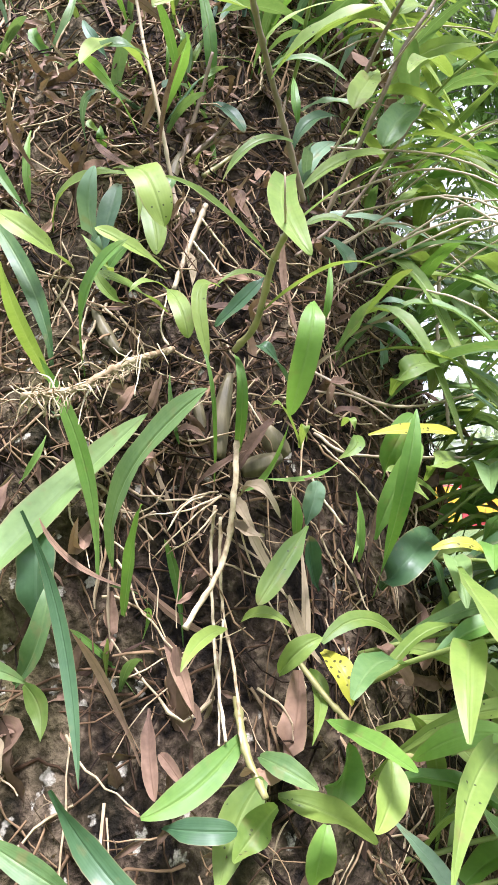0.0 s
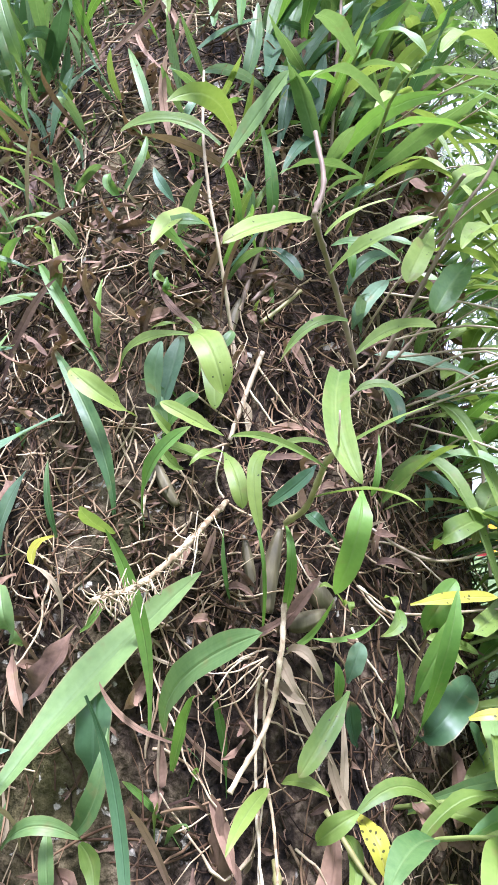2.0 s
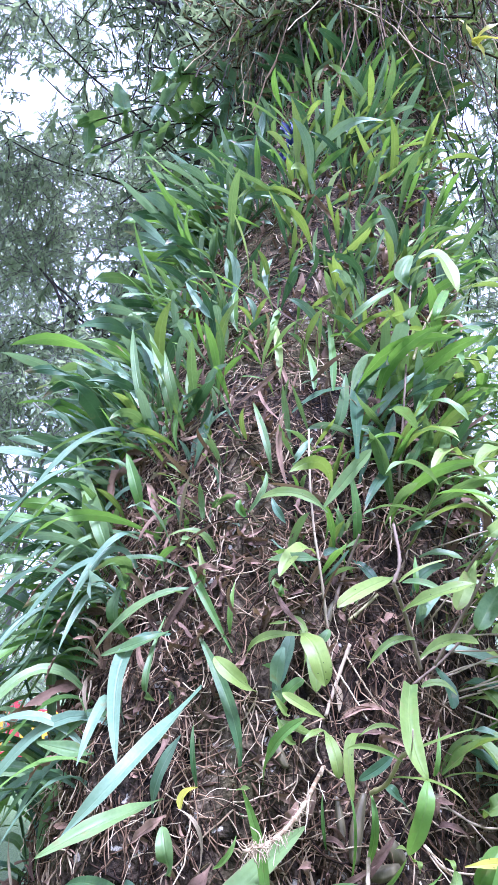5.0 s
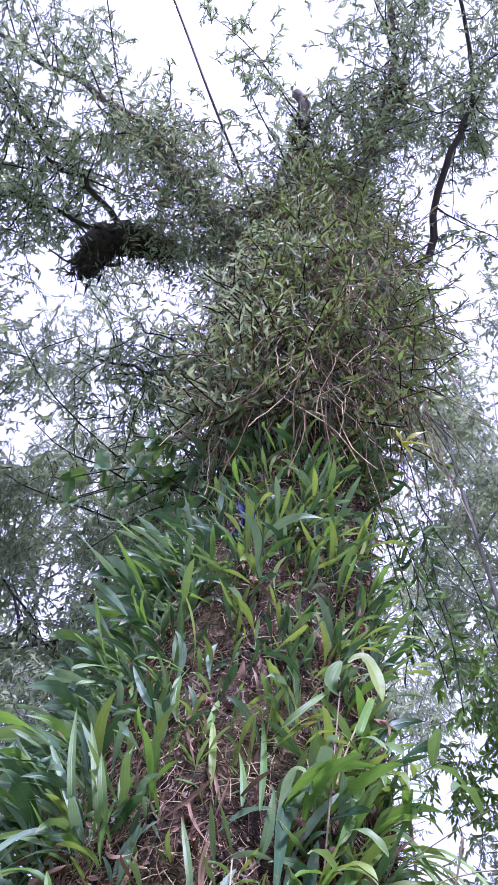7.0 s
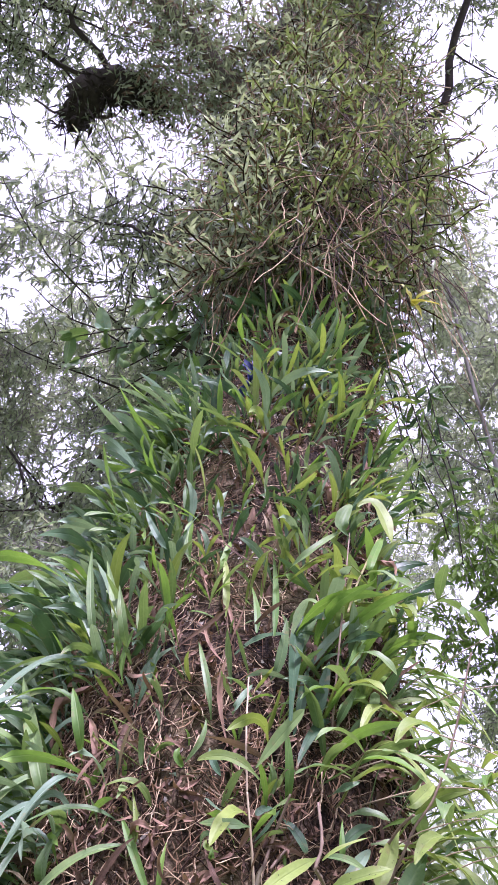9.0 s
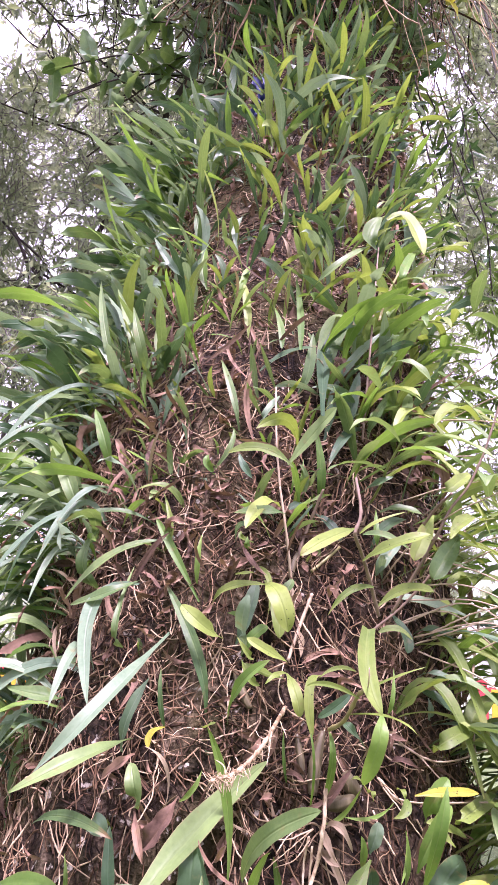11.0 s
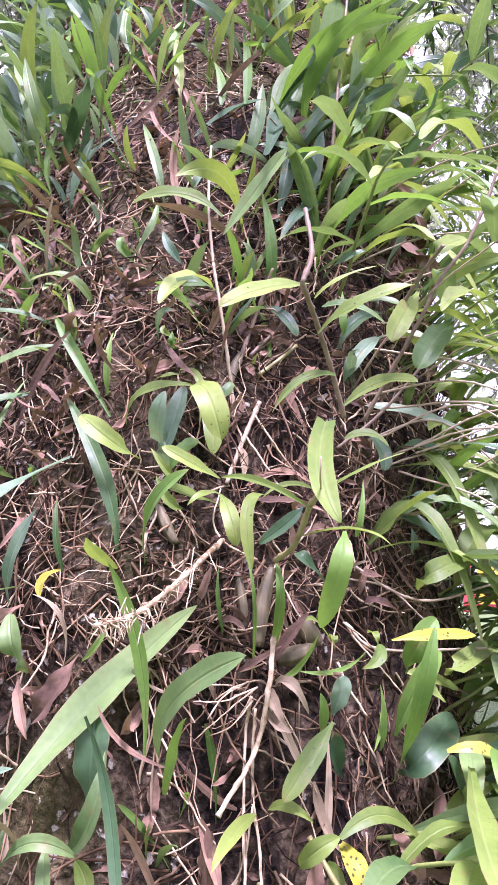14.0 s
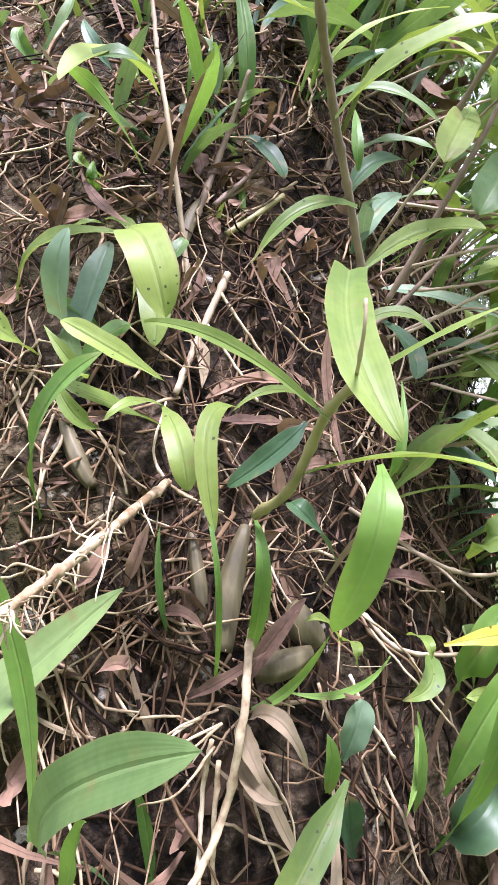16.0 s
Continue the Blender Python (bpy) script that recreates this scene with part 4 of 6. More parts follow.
blade(p, (-0.123, 0.747, 1.830), (-0.090, 0.729, 1.808), (-0.086, 0.714, 1.746), 0.0109, 'young', 'lance')
blade(p, (-0.102, 0.757, 1.808), (-0.073, 0.724, 1.762), (-0.065, 0.708, 1.708), 0.0257, 'young', 'oblong')
blade(p, (-0.101, 0.751, 1.787), (-0.065, 0.736, 1.788), (-0.051, 0.747, 1.810), 0.0179, 'mid', 'oblong')
blade(p, (-0.139, 0.712, 1.695), (-0.120, 0.707, 1.747), (-0.111, 0.729, 1.803), 0.0238, 'blue', 'oblong')
blade(p, (-0.129, 0.707, 1.677), (-0.107, 0.697, 1.708), (-0.085, 0.708, 1.727), 0.0202, 'lime', 'oblong')
p = thing('orchid', (-0.112, 0.714, 1.598), 'young orchid with spreading light green leaves over pale roots', 'orchid', 'orchids on the trunk')
bulb(p, (-0.105, 0.685, 1.597), (-0.121, 0.690, 1.622), (-0.137, 0.699, 1.656), 0.0088, 'bulb')
blade(p, (-0.044, 0.658, 1.655), (-0.024, 0.624, 1.627), (-0.017, 0.622, 1.594), 0.0189, 'young', 'oblong')
blade(p, (0.010, 0.663, 1.653), (-0.002, 0.613, 1.634), (0.005, 0.603, 1.569), 0.0144, 'young', 'oblong')
blade(p, (-0.044, 0.658, 1.655), (-0.054, 0.616, 1.652), (-0.068, 0.603, 1.638), 0.0098, 'young', 'lance')
blade(p, (0.063, 0.694, 1.661), (0.035, 0.660, 1.665), (0.008, 0.648, 1.649), 0.0081, 'young', 'lance')
blade(p, (-0.043, 0.655, 1.672), (-0.067, 0.616, 1.686), (-0.099, 0.605, 1.705), 0.0170, 'young', 'oblong')
blade(p, (-0.082, 0.633, 1.636), (-0.093, 0.613, 1.645), (-0.107, 0.611, 1.673), 0.0134, 'young', 'lance')
blade(p, (-0.097, 0.646, 1.673), (-0.100, 0.625, 1.681), (-0.118, 0.621, 1.706), 0.0118, 'young', 'lance')
blade(p, (0.015, 0.679, 1.475), (0.033, 0.617, 1.538), (0.024, 0.639, 1.579), 0.0112, 'lime', 'lance')
blade(p, (-0.006, 0.662, 1.456), (0.008, 0.599, 1.541), (-0.010, 0.624, 1.596), 0.0041, 'lime', 'lance')
blade(p, (-0.041, 0.666, 1.496), (-0.045, 0.657, 1.535), (-0.047, 0.667, 1.570), 0.0053, 'lime', 'lance')
bulb(p, (-0.018, 0.682, 1.498), (-0.023, 0.688, 1.528), (-0.031, 0.697, 1.564), 0.0072, 'bulb')
bulb(p, (0.062, 0.720, 1.480), (0.052, 0.712, 1.494), (0.045, 0.705, 1.511), 0.0150, 'bulb')
bulb(p, (0.018, 0.688, 1.465), (0.038, 0.687, 1.470), (0.060, 0.701, 1.478), 0.0129, 'bulb')
blade(p, (0.020, 0.665, 1.445), (0.048, 0.667, 1.461), (0.076, 0.620, 1.508), 0.0077, 'lime', 'lance')
blade(p, (0.081, 0.699, 1.484), (0.072, 0.603, 1.518), (0.061, 0.594, 1.518), 0.0072, 'young', 'lance')
blade(p, (0.079, 0.700, 1.486), (0.090, 0.614, 1.502), (0.090, 0.621, 1.488), 0.0087, 'young', 'lance')
blade(p, (0.136, 0.639, 1.492), (0.135, 0.617, 1.480), (0.118, 0.615, 1.470), 0.0140, 'young', 'lance')
blade(p, (0.124, 0.649, 1.502), (0.132, 0.614, 1.506), (0.135, 0.614, 1.494), 0.0088, 'young', 'lance')
blade(p, (0.137, 0.740, 1.416), (0.136, 0.716, 1.395), (0.126, 0.699, 1.365), 0.0071, 'lime', 'lance')
blade(p, (0.077, 0.742, 1.540), (0.062, 0.652, 1.573), (0.047, 0.651, 1.587), 0.0159, 'dark', 'oblong')
p = thing('twig_orchid', (0.082, 0.849, 1.732), 'leafy orchid cane with round spotted leaves leaning outwards', 'orchid', 'orchids on the trunk')
cane(p, [(0.120, 0.790, 1.760), (0.197, 0.755, 1.887), (0.223, 0.750, 1.936), (0.260, 0.750, 1.985), (0.300, 0.750, 2.080), (0.350, 0.752, 2.245)], 0.0030, 0.0020, 'purple')
cane(p, [(0.083, 0.819, 1.728), (0.144, 0.845, 1.781), (0.205, 0.846, 1.851), (0.255, 0.841, 1.914)], 0.0026, 0.0020, 'purple')
cane(p, [(0.170, 0.758, 1.900), (0.197, 0.718, 1.931), (0.220, 0.673, 1.946)], 0.0028, 0.0024, 'purple')
blade(p, (0.196, 0.792, 1.934), (0.173, 0.722, 1.878), (0.157, 0.695, 1.839), 0.0273, 'young', 'oblong')
blade(p, (0.245, 0.824, 1.904), (0.210, 0.755, 1.851), (0.189, 0.734, 1.813), 0.0329, 'mid', 'oblong')
blade(p, (0.212, 0.759, 1.967), (0.229, 0.748, 1.977), (0.265, 0.822, 2.018), 0.0238, 'young', 'oblong')
blade(p, (0.184, 0.823, 1.915), (0.198, 0.792, 1.890), (0.221, 0.815, 1.894), 0.0055, 'dry', 'lance')
p = thing('strap_fern', (-0.271, 0.749, 1.715), 'long drooping grey-green strap leaves of a fern', 'fern', 'ferns on the trunk')
blade(p, (-0.258, 0.714, 1.710), (-0.267, 0.494, 1.620), (-0.350, 0.450, 1.518), 0.0259, 'blue', 'strap')
blade(p, (-0.286, 0.646, 1.545), (-0.320, 0.537, 1.529), (-0.397, 0.479, 1.486), 0.0277, 'mid', 'strap')
blade(p, (-0.320, 0.705, 1.797), (-0.360, 0.656, 1.770), (-0.451, 0.713, 1.752), 0.0229, 'mid', 'strap')
blade(p, (-0.312, 0.686, 1.789), (-0.382, 0.660, 1.750), (-0.307, 0.508, 1.600), 0.0304, 'blue', 'strap')
blade(p, (-0.285, 0.774, 1.880), (-0.380, 0.735, 1.850), (-0.462, 0.714, 1.762), 0.0206, 'mid', 'strap')
blade(p, (-0.534, 0.905, 1.934), (-0.557, 0.853, 2.028), (-0.756, 1.069, 2.262), 0.0363, 'mid', 'strap')
blade(p, (-0.459, 0.866, 2.023), (-0.465, 0.825, 2.091), (-0.513, 0.857, 2.182), 0.0257, 'lime', 'strap')
blade(p, (-0.340, 0.708, 1.682), (-0.332, 0.645, 1.720), (-0.345, 0.744, 1.829), 0.0130, 'mid', 'lance')
blade(p, (-0.455, 0.739, 1.591), (-0.467, 0.697, 1.596), (-0.539, 0.688, 1.607), 0.0283, 'mid', 'strap')
blade(p, (-0.329, 0.793, 1.914), (-0.409, 0.761, 1.936), (-0.500, 0.728, 1.899), 0.0137, 'mid', 'strap')
blade(p, (-0.433, 0.790, 1.786), (-0.444, 0.731, 1.833), (-0.437, 0.781, 1.905), 0.0266, 'mid', 'lance')
blade(p, (-0.307, 0.661, 1.522), (-0.292, 0.630, 1.575), (-0.258, 0.626, 1.639), 0.0226, 'blue', 'strap')
p = thing('strap_fern', (-0.260, 0.562, 1.275), 'broad glossy dark green strap leaf crossing the bark', 'fern', 'ferns on the trunk')
blade(p, (-0.241, 0.504, 1.320), (-0.172, 0.596, 1.422), (-0.066, 0.647, 1.528), 0.0408, 'mid', 'strap')
blade(p, (-0.085, 0.572, 1.385), (-0.042, 0.480, 1.458), (0.040, 0.400, 1.513), 0.0270, 'mid', 'oblong')
blade(p, (-0.127, 0.487, 1.441), (-0.105, 0.501, 1.349), (-0.081, 0.464, 1.241), 0.0123, 'dark', 'strap')
blade(p, (-0.096, 0.449, 1.247), (-0.064, 0.464, 1.183), (-0.001, 0.416, 1.166), 0.0208, 'dark', 'oblong')
blade(p, (-0.165, 0.592, 1.326), (-0.160, 0.583, 1.376), (-0.162, 0.596, 1.416), 0.0367, 'dark', 'oblong')
blade(p, (-0.181, 0.575, 1.283), (-0.145, 0.549, 1.331), (-0.142, 0.573, 1.386), 0.0228, 'mid', 'lance')
blade(p, (-0.477, 0.626, 1.324), (-0.383, 0.582, 1.341), (-0.319, 0.567, 1.314), 0.0381, 'lime', 'lance')
blade(p, (-0.462, 0.605, 1.315), (-0.294, 0.484, 1.318), (-0.200, 0.450, 1.315), 0.0195, 'lime', 'strap')
blade(p, (-0.430, 0.522, 1.234), (-0.353, 0.518, 1.229), (-0.291, 0.516, 1.210), 0.0403, 'lime', 'lance')
blade(p, (-0.392, 0.463, 1.172), (-0.302, 0.459, 1.165), (-0.240, 0.473, 1.135), 0.0431, 'lime', 'lance')
blade(p, (-0.276, 0.590, 1.302), (-0.282, 0.585, 1.366), (-0.295, 0.605, 1.429), 0.0197, 'dark', 'strap')
blade(p, (-0.332, 0.615, 1.416), (-0.307, 0.582, 1.434), (-0.295, 0.580, 1.421), 0.0280, 'blue', 'oblong')
blade(p, (-0.257, 0.621, 1.451), (-0.246, 0.566, 1.484), (-0.261, 0.582, 1.520), 0.0243, 'mid', 'oblong')
blade(p, (-0.092, 0.494, 1.142), (-0.126, 0.485, 1.170), (-0.175, 0.497, 1.190), 0.0202, 'mid', 'strap')
blade(p, (-0.191, 0.446, 1.105), (-0.171, 0.438, 1.178), (-0.173, 0.512, 1.227), 0.0115, 'mid', 'strap')
blade(p, (-0.243, 0.558, 1.274), (-0.198, 0.534, 1.309), (-0.160, 0.555, 1.290), 0.0167, 'mid', 'strap')
blade(p, (-0.156, 0.541, 1.294), (-0.146, 0.546, 1.272), (-0.140, 0.533, 1.249), 0.0182, 'young', 'lance')
blade(p, (-0.462, 0.689, 1.400), (-0.353, 0.569, 1.443), (-0.261, 0.532, 1.429), 0.0181, 'mid', 'strap')
blade(p, (-0.341, 0.607, 1.308), (-0.273, 0.536, 1.358), (-0.212, 0.516, 1.382), 0.0156, 'blue', 'strap')
blade(p, (-0.361, 0.616, 1.314), (-0.351, 0.596, 1.351), (-0.364, 0.609, 1.385), 0.0084, 'lime', 'lance')
blade(p, (-0.300, 0.551, 1.223), (-0.252, 0.525, 1.257), (-0.237, 0.556, 1.320), 0.0153, 'mid', 'strap')
blade(p, (-0.186, 0.543, 1.228), (-0.187, 0.539, 1.267), (-0.196, 0.558, 1.299), 0.0155, 'mid', 'strap')
p = thing('strap_fern', (-0.181, 0.693, 1.587), 'narrow yellow-green fern leaves with withered tips', 'fern', 'ferns on the trunk')
blade(p, (-0.175, 0.672, 1.587), (-0.197, 0.676, 1.678), (-0.276, 0.720, 1.797), 0.0208, 'mid', 'strap')
blade(p, (-0.162, 0.712, 1.703), (-0.184, 0.657, 1.722), (-0.224, 0.660, 1.755), 0.0270, 'young', 'oblong')
blade(p, (-0.214, 0.730, 1.765), (-0.271, 0.739, 1.855), (-0.320, 0.764, 1.925), 0.0160, 'lime', 'strap')
blade(p, (-0.223, 0.741, 1.798), (-0.221, 0.732, 1.844), (-0.220, 0.745, 1.887), 0.0109, 'lime', 'lance')
blade(p, (-0.254, 0.633, 1.535), (-0.253, 0.638, 1.555), (-0.231, 0.639, 1.566), 0.0119, 'yellow', 'lance')
blade(p, (-0.172, 0.666, 1.566), (-0.124, 0.492, 1.586), (-0.086, 0.384, 1.601), 0.0131, 'young', 'lance')
blade(p, (-0.114, 0.614, 1.372), (-0.119, 0.604, 1.480), (-0.145, 0.572, 1.577), 0.0154, 'lime', 'strap')
blade(p, (-0.240, 0.663, 1.563), (-0.248, 0.655, 1.610), (-0.254, 0.669, 1.657), 0.0088, 'mid', 'lance')
blade(p, (-0.138, 0.670, 1.574), (-0.103, 0.585, 1.634), (-0.053, 0.561, 1.674), 0.0203, 'lime', 'strap')
blade(p, (-0.121, 0.712, 1.686), (-0.115, 0.638, 1.725), (-0.100, 0.616, 1.771), 0.0231, 'blue', 'oblong')
blade(p, (-0.189, 0.726, 1.754), (-0.153, 0.686, 1.786), (-0.088, 0.688, 1.794), 0.0175, 'young', 'strap')
blade(p, (-0.091, 0.700, 1.797), (-0.058, 0.650, 1.772), (-0.042, 0.654, 1.717), 0.0348, 'young', 'oblong')
blade(p, (-0.118, 0.726, 1.728), (-0.134, 0.703, 1.742), (-0.155, 0.702, 1.746), 0.0125, 'lime', 'lance')
blade(p, (-0.058, 0.713, 1.645), (-0.075, 0.635, 1.654), (-0.108, 0.618, 1.668), 0.0178, 'young', 'lance')
blade(p, (-0.198, 0.633, 1.464), (-0.173, 0.615, 1.484), (-0.164, 0.624, 1.510), 0.0098, 'lime', 'lance')
blade(p, (-0.089, 0.608, 1.336), (-0.059, 0.548, 1.403), (-0.035, 0.500, 1.441), 0.0146, 'lime', 'lance')
p = thing('strap_fern', (-0.077, 0.834, 2.075), 'upright fern leaves around the middle of the trunk', 'fern', 'ferns on the trunk')
blade(p, (-0.035, 0.619, 1.980), (-0.087, 0.615, 2.011), (-0.146, 0.615, 2.005), 0.0200, 'young', 'oblong')
blade(p, (-0.064, 0.746, 2.018), (-0.017, 0.741, 2.076), (0.028, 0.724, 2.121), 0.0270, 'mid', 'oblong')
blade(p, (-0.016, 0.845, 1.970), (-0.011, 0.823, 2.038), (-0.030, 0.852, 2.135), 0.0175, 'lime', 'lance')
blade(p, (-0.057, 0.685, 1.914), (-0.087, 0.649, 1.913), (-0.148, 0.684, 1.916), 0.0185, 'mid', 'oblong')
blade(p, (-0.185, 0.853, 2.124), (-0.201, 0.849, 2.201), (-0.247, 0.910, 2.310), 0.0157, 'mid', 'strap')
blade(p, (-0.142, 0.873, 2.139), (-0.126, 0.830, 2.150), (-0.104, 0.870, 2.204), 0.0151, 'blue', 'oblong')
blade(p, (-0.223, 0.823, 2.034), (-0.192, 0.815, 2.075), (-0.192, 0.835, 2.123), 0.0142, 'mid', 'lance')
blade(p, (-0.164, 0.930, 2.285), (-0.108, 0.934, 2.326), (-0.039, 0.914, 2.331), 0.0201, 'dark', 'strap')
blade(p, (0.006, 0.683, 2.090), (-0.022, 0.964, 2.320), (-0.015, 1.032, 2.443), 0.0347, 'dark', 'strap')
blade(p, (-0.074, 0.930, 2.230), (-0.051, 0.921, 2.278), (-0.045, 0.943, 2.381), 0.0235, 'mid', 'strap')
blade(p, (-0.069, 0.915, 2.327), (-0.087, 1.023, 2.479), (-0.113, 1.103, 2.629), 0.0173, 'lime', 'lance')
blade(p, (-0.113, 0.925, 2.338), (-0.122, 0.962, 2.407), (-0.149, 1.013, 2.490), 0.0161, 'lime', 'lance')
blade(p, (-0.090, 1.080, 2.534), (-0.006, 0.990, 2.570), (0.082, 1.083, 2.685), 0.0212, 'mid', 'strap')
blade(p, (-0.260, 1.058, 2.541), (-0.242, 1.059, 2.587), (-0.239, 1.104, 2.664), 0.0212, 'lime', 'oblong')
blade(p, (-0.202, 0.975, 2.393), (-0.211, 0.994, 2.472), (-0.237, 1.058, 2.585), 0.0194, 'young', 'oblong')
blade(p, (-0.350, 1.105, 2.602), (-0.369, 1.116, 2.671), (-0.376, 1.152, 2.760), 0.0280, 'lime', 'oblong')
blade(p, (-0.401, 1.127, 2.625), (-0.425, 1.035, 2.636), (-0.501, 1.077, 2.758), 0.0203, 'blue', 'strap')
blade(p, (-0.290, 1.177, 2.759), (-0.301, 1.184, 2.832), (-0.284, 1.200, 2.890), 0.0221, 'blue', 'strap')
blade(p, (-0.406, 1.210, 2.787), (-0.418, 1.209, 2.852), (-0.439, 1.229, 2.936), 0.0230, 'mid', 'strap')
blade(p, (-0.448, 0.955, 2.256), (-0.445, 0.882, 2.345), (-0.554, 0.995, 2.559), 0.0232, 'mid', 'strap')
blade(p, (-0.416, 0.944, 2.263), (-0.412, 0.850, 2.312), (-0.452, 0.868, 2.434), 0.0225, 'mid', 'strap')
blade(p, (-0.475, 0.960, 2.241), (-0.516, 0.920, 2.327), (-0.702, 1.075, 2.541), 0.0239, 'blue', 'strap')
blade(p, (-0.528, 1.013, 2.310), (-0.537, 0.928, 2.384), (-0.645, 1.080, 2.639), 0.0224, 'mid', 'strap')
blade(p, (-0.394, 0.958, 2.315), (-0.418, 0.958, 2.384), (-0.432, 1.018, 2.503), 0.0202, 'mid', 'strap')
blade(p, (-0.426, 0.938, 2.215), (-0.436, 0.937, 2.280), (-0.423, 0.956, 2.368), 0.0156, 'lime', 'strap')
blade(p, (-0.367, 0.892, 2.153), (-0.349, 0.884, 2.210), (-0.341, 0.919, 2.304), 0.0204, 'dark', 'strap')
blade(p, (0.025, 0.928, 2.118), (0.041, 0.928, 2.193), (0.058, 0.941, 2.280), 0.0266, 'dark', 'strap')
blade(p, (-0.014, 0.901, 2.106), (0.001, 0.915, 2.187), (0.009, 0.925, 2.254), 0.0229, 'dark', 'strap')
blade(p, (0.078, 0.985, 2.157), (0.038, 0.900, 2.126), (0.005, 0.806, 2.030), 0.0205, 'dark', 'strap')
blade(p, (0.002, 0.975, 2.254), (0.042, 0.970, 2.319), (0.112, 0.986, 2.397), 0.0228, 'blue', 'strap')
blade(p, (-0.014, 0.973, 2.268), (0.014, 0.993, 2.400), (0.074, 1.015, 2.483), 0.0238, 'mid', 'strap')
blade(p, (-0.043, 0.983, 2.325), (-0.013, 0.998, 2.430), (0.025, 0.978, 2.431), 0.0241, 'mid', 'oblong')
blade(p, (-0.222, 0.818, 2.020), (-0.235, 0.800, 2.040), (-0.233, 0.809, 2.060), 0.0160, 'lime', 'lance')
blade(p, (-0.145, 0.820, 2.011), (-0.159, 0.800, 2.031), (-0.173, 0.810, 2.062), 0.0158, 'blue', 'lance')
blade(p, (-0.138, 0.771, 1.865), (-0.135, 0.747, 1.869), (-0.136, 0.752, 1.886), 0.0113, 'lime', 'lance')
blade(p, (-0.047, 0.833, 1.976), (-0.040, 0.824, 2.016), (-0.056, 0.818, 2.041), 0.0118, 'mid', 'lance')
blade(p, (-0.274, 0.794, 1.948), (-0.306, 0.771, 1.986), (-0.358, 0.751, 1.974), 0.0155, 'young', 'lance')
blade(p, (-0.294, 0.792, 1.930), (-0.314, 0.777, 1.950), (-0.318, 0.749, 1.958), 0.0135, 'young', 'lance')
blade(p, (-0.300, 0.770, 1.858), (-0.285, 0.755, 1.901), (-0.314, 0.785, 1.976), 0.0132, 'young', 'lance')
p = thing('orchid', (0.064, 0.935, 2.122), 'tall dry orchid cane with a few broad olive leaves', 'orchid', 'orchids on the trunk')
cane(p, [(0.064, 0.935, 2.122), (0.081, 0.925, 2.306), (0.101, 1.077, 2.673)], 0.0028, 0.0022, 'purple')
cane(p, [(0.103, 0.898, 2.379), (0.125, 0.925, 2.462), (0.177, 1.113, 2.672)], 0.0030, 0.0025, 'cane')
blade(p, (0.101, 1.068, 2.658), (0.079, 1.047, 2.686), (0.107, 1.079, 2.764), 0.0375, 'mid', 'oblong')
blade(p, (0.123, 1.107, 2.773), (0.177, 1.131, 2.788), (0.212, 1.095, 2.653), 0.0425, 'young', 'oblong')
blade(p, (0.093, 0.958, 2.267), (0.128, 1.007, 2.342), (0.156, 1.209, 2.533), 0.0237, 'lime', 'oblong')
blade(p, (0.077, 0.927, 2.162), (0.124, 0.994, 2.218), (0.200, 1.183, 2.332), 0.0278, 'lime', 'oblong')
blade(p, (0.126, 0.950, 2.302), (0.171, 0.925, 2.288), (0.208, 0.927, 2.246), 0.0223, 'mid', 'oblong')
blade(p, (0.077, 0.935, 2.141), (0.099, 0.925, 2.179), (0.126, 0.932, 2.235), 0.0176, 'mid', 'lance')
blade(p, (0.151, 0.959, 2.499), (0.162, 0.963, 2.543), (0.191, 1.138, 2.690), 0.0212, 'lime', 'oblong')
p = thing('orchid', (0.298, 1.074, 1.780), 'orchid with hanging pale green leaves beside the roots', 'orchid', 'orchids on the trunk')
cane(p, [(0.298, 1.074, 1.780), (0.259, 0.902, 1.638), (0.250, 0.808, 1.506)], 0.0028, 0.0022, 'husk_cane')
cane(p, [(0.087, 0.771, 1.581), (0.182, 0.760, 1.529), (0.289, 0.858, 1.546)], 0.0020, 0.0016, 'husk_cane')
cane(p, [(0.095, 0.735, 1.503), (0.136, 0.713, 1.476), (0.266, 0.810, 1.468)], 0.0020, 0.0016, 'husk_cane')
cane(p, [(0.098, 0.770, 1.553), (0.147, 0.779, 1.542), (0.191, 0.757, 1.504)], 0.0016, 0.0012, 'husk_cane')
blade(p, (0.266, 0.892, 1.596), (0.279, 0.740, 1.537), (0.371, 0.855, 1.450), 0.0264, 'young', 'strap')
blade(p, (0.149, 0.665, 1.493), (0.194, 0.686, 1.497), (0.245, 0.729, 1.493), 0.0141, 'yellow', 'oblong')
blade(p, (0.146, 0.737, 1.323), (0.175, 0.637, 1.432), (0.194, 0.638, 1.513), 0.0200, 'lime', 'strap')
blade(p, (0.187, 0.781, 1.435), (0.177, 0.740, 1.477), (0.172, 0.729, 1.495), 0.0199, 'mid', 'oblong')
blade(p, (0.181, 0.767, 1.542), (0.203, 0.726, 1.566), (0.250, 0.812, 1.578), 0.0269, 'young', 'oblong')
blade(p, (0.229, 0.691, 1.358), (0.222, 0.518, 1.344), (0.239, 0.471, 1.316), 0.0305, 'young', 'ellip')
blade(p, (0.204, 0.676, 1.378), (0.246, 0.687, 1.379), (0.274, 0.736, 1.343), 0.0138, 'yellow', 'lance')
blade(p, (0.226, 0.764, 1.425), (0.187, 0.694, 1.452), (0.164, 0.674, 1.457), 0.0175, 'young', 'lance')
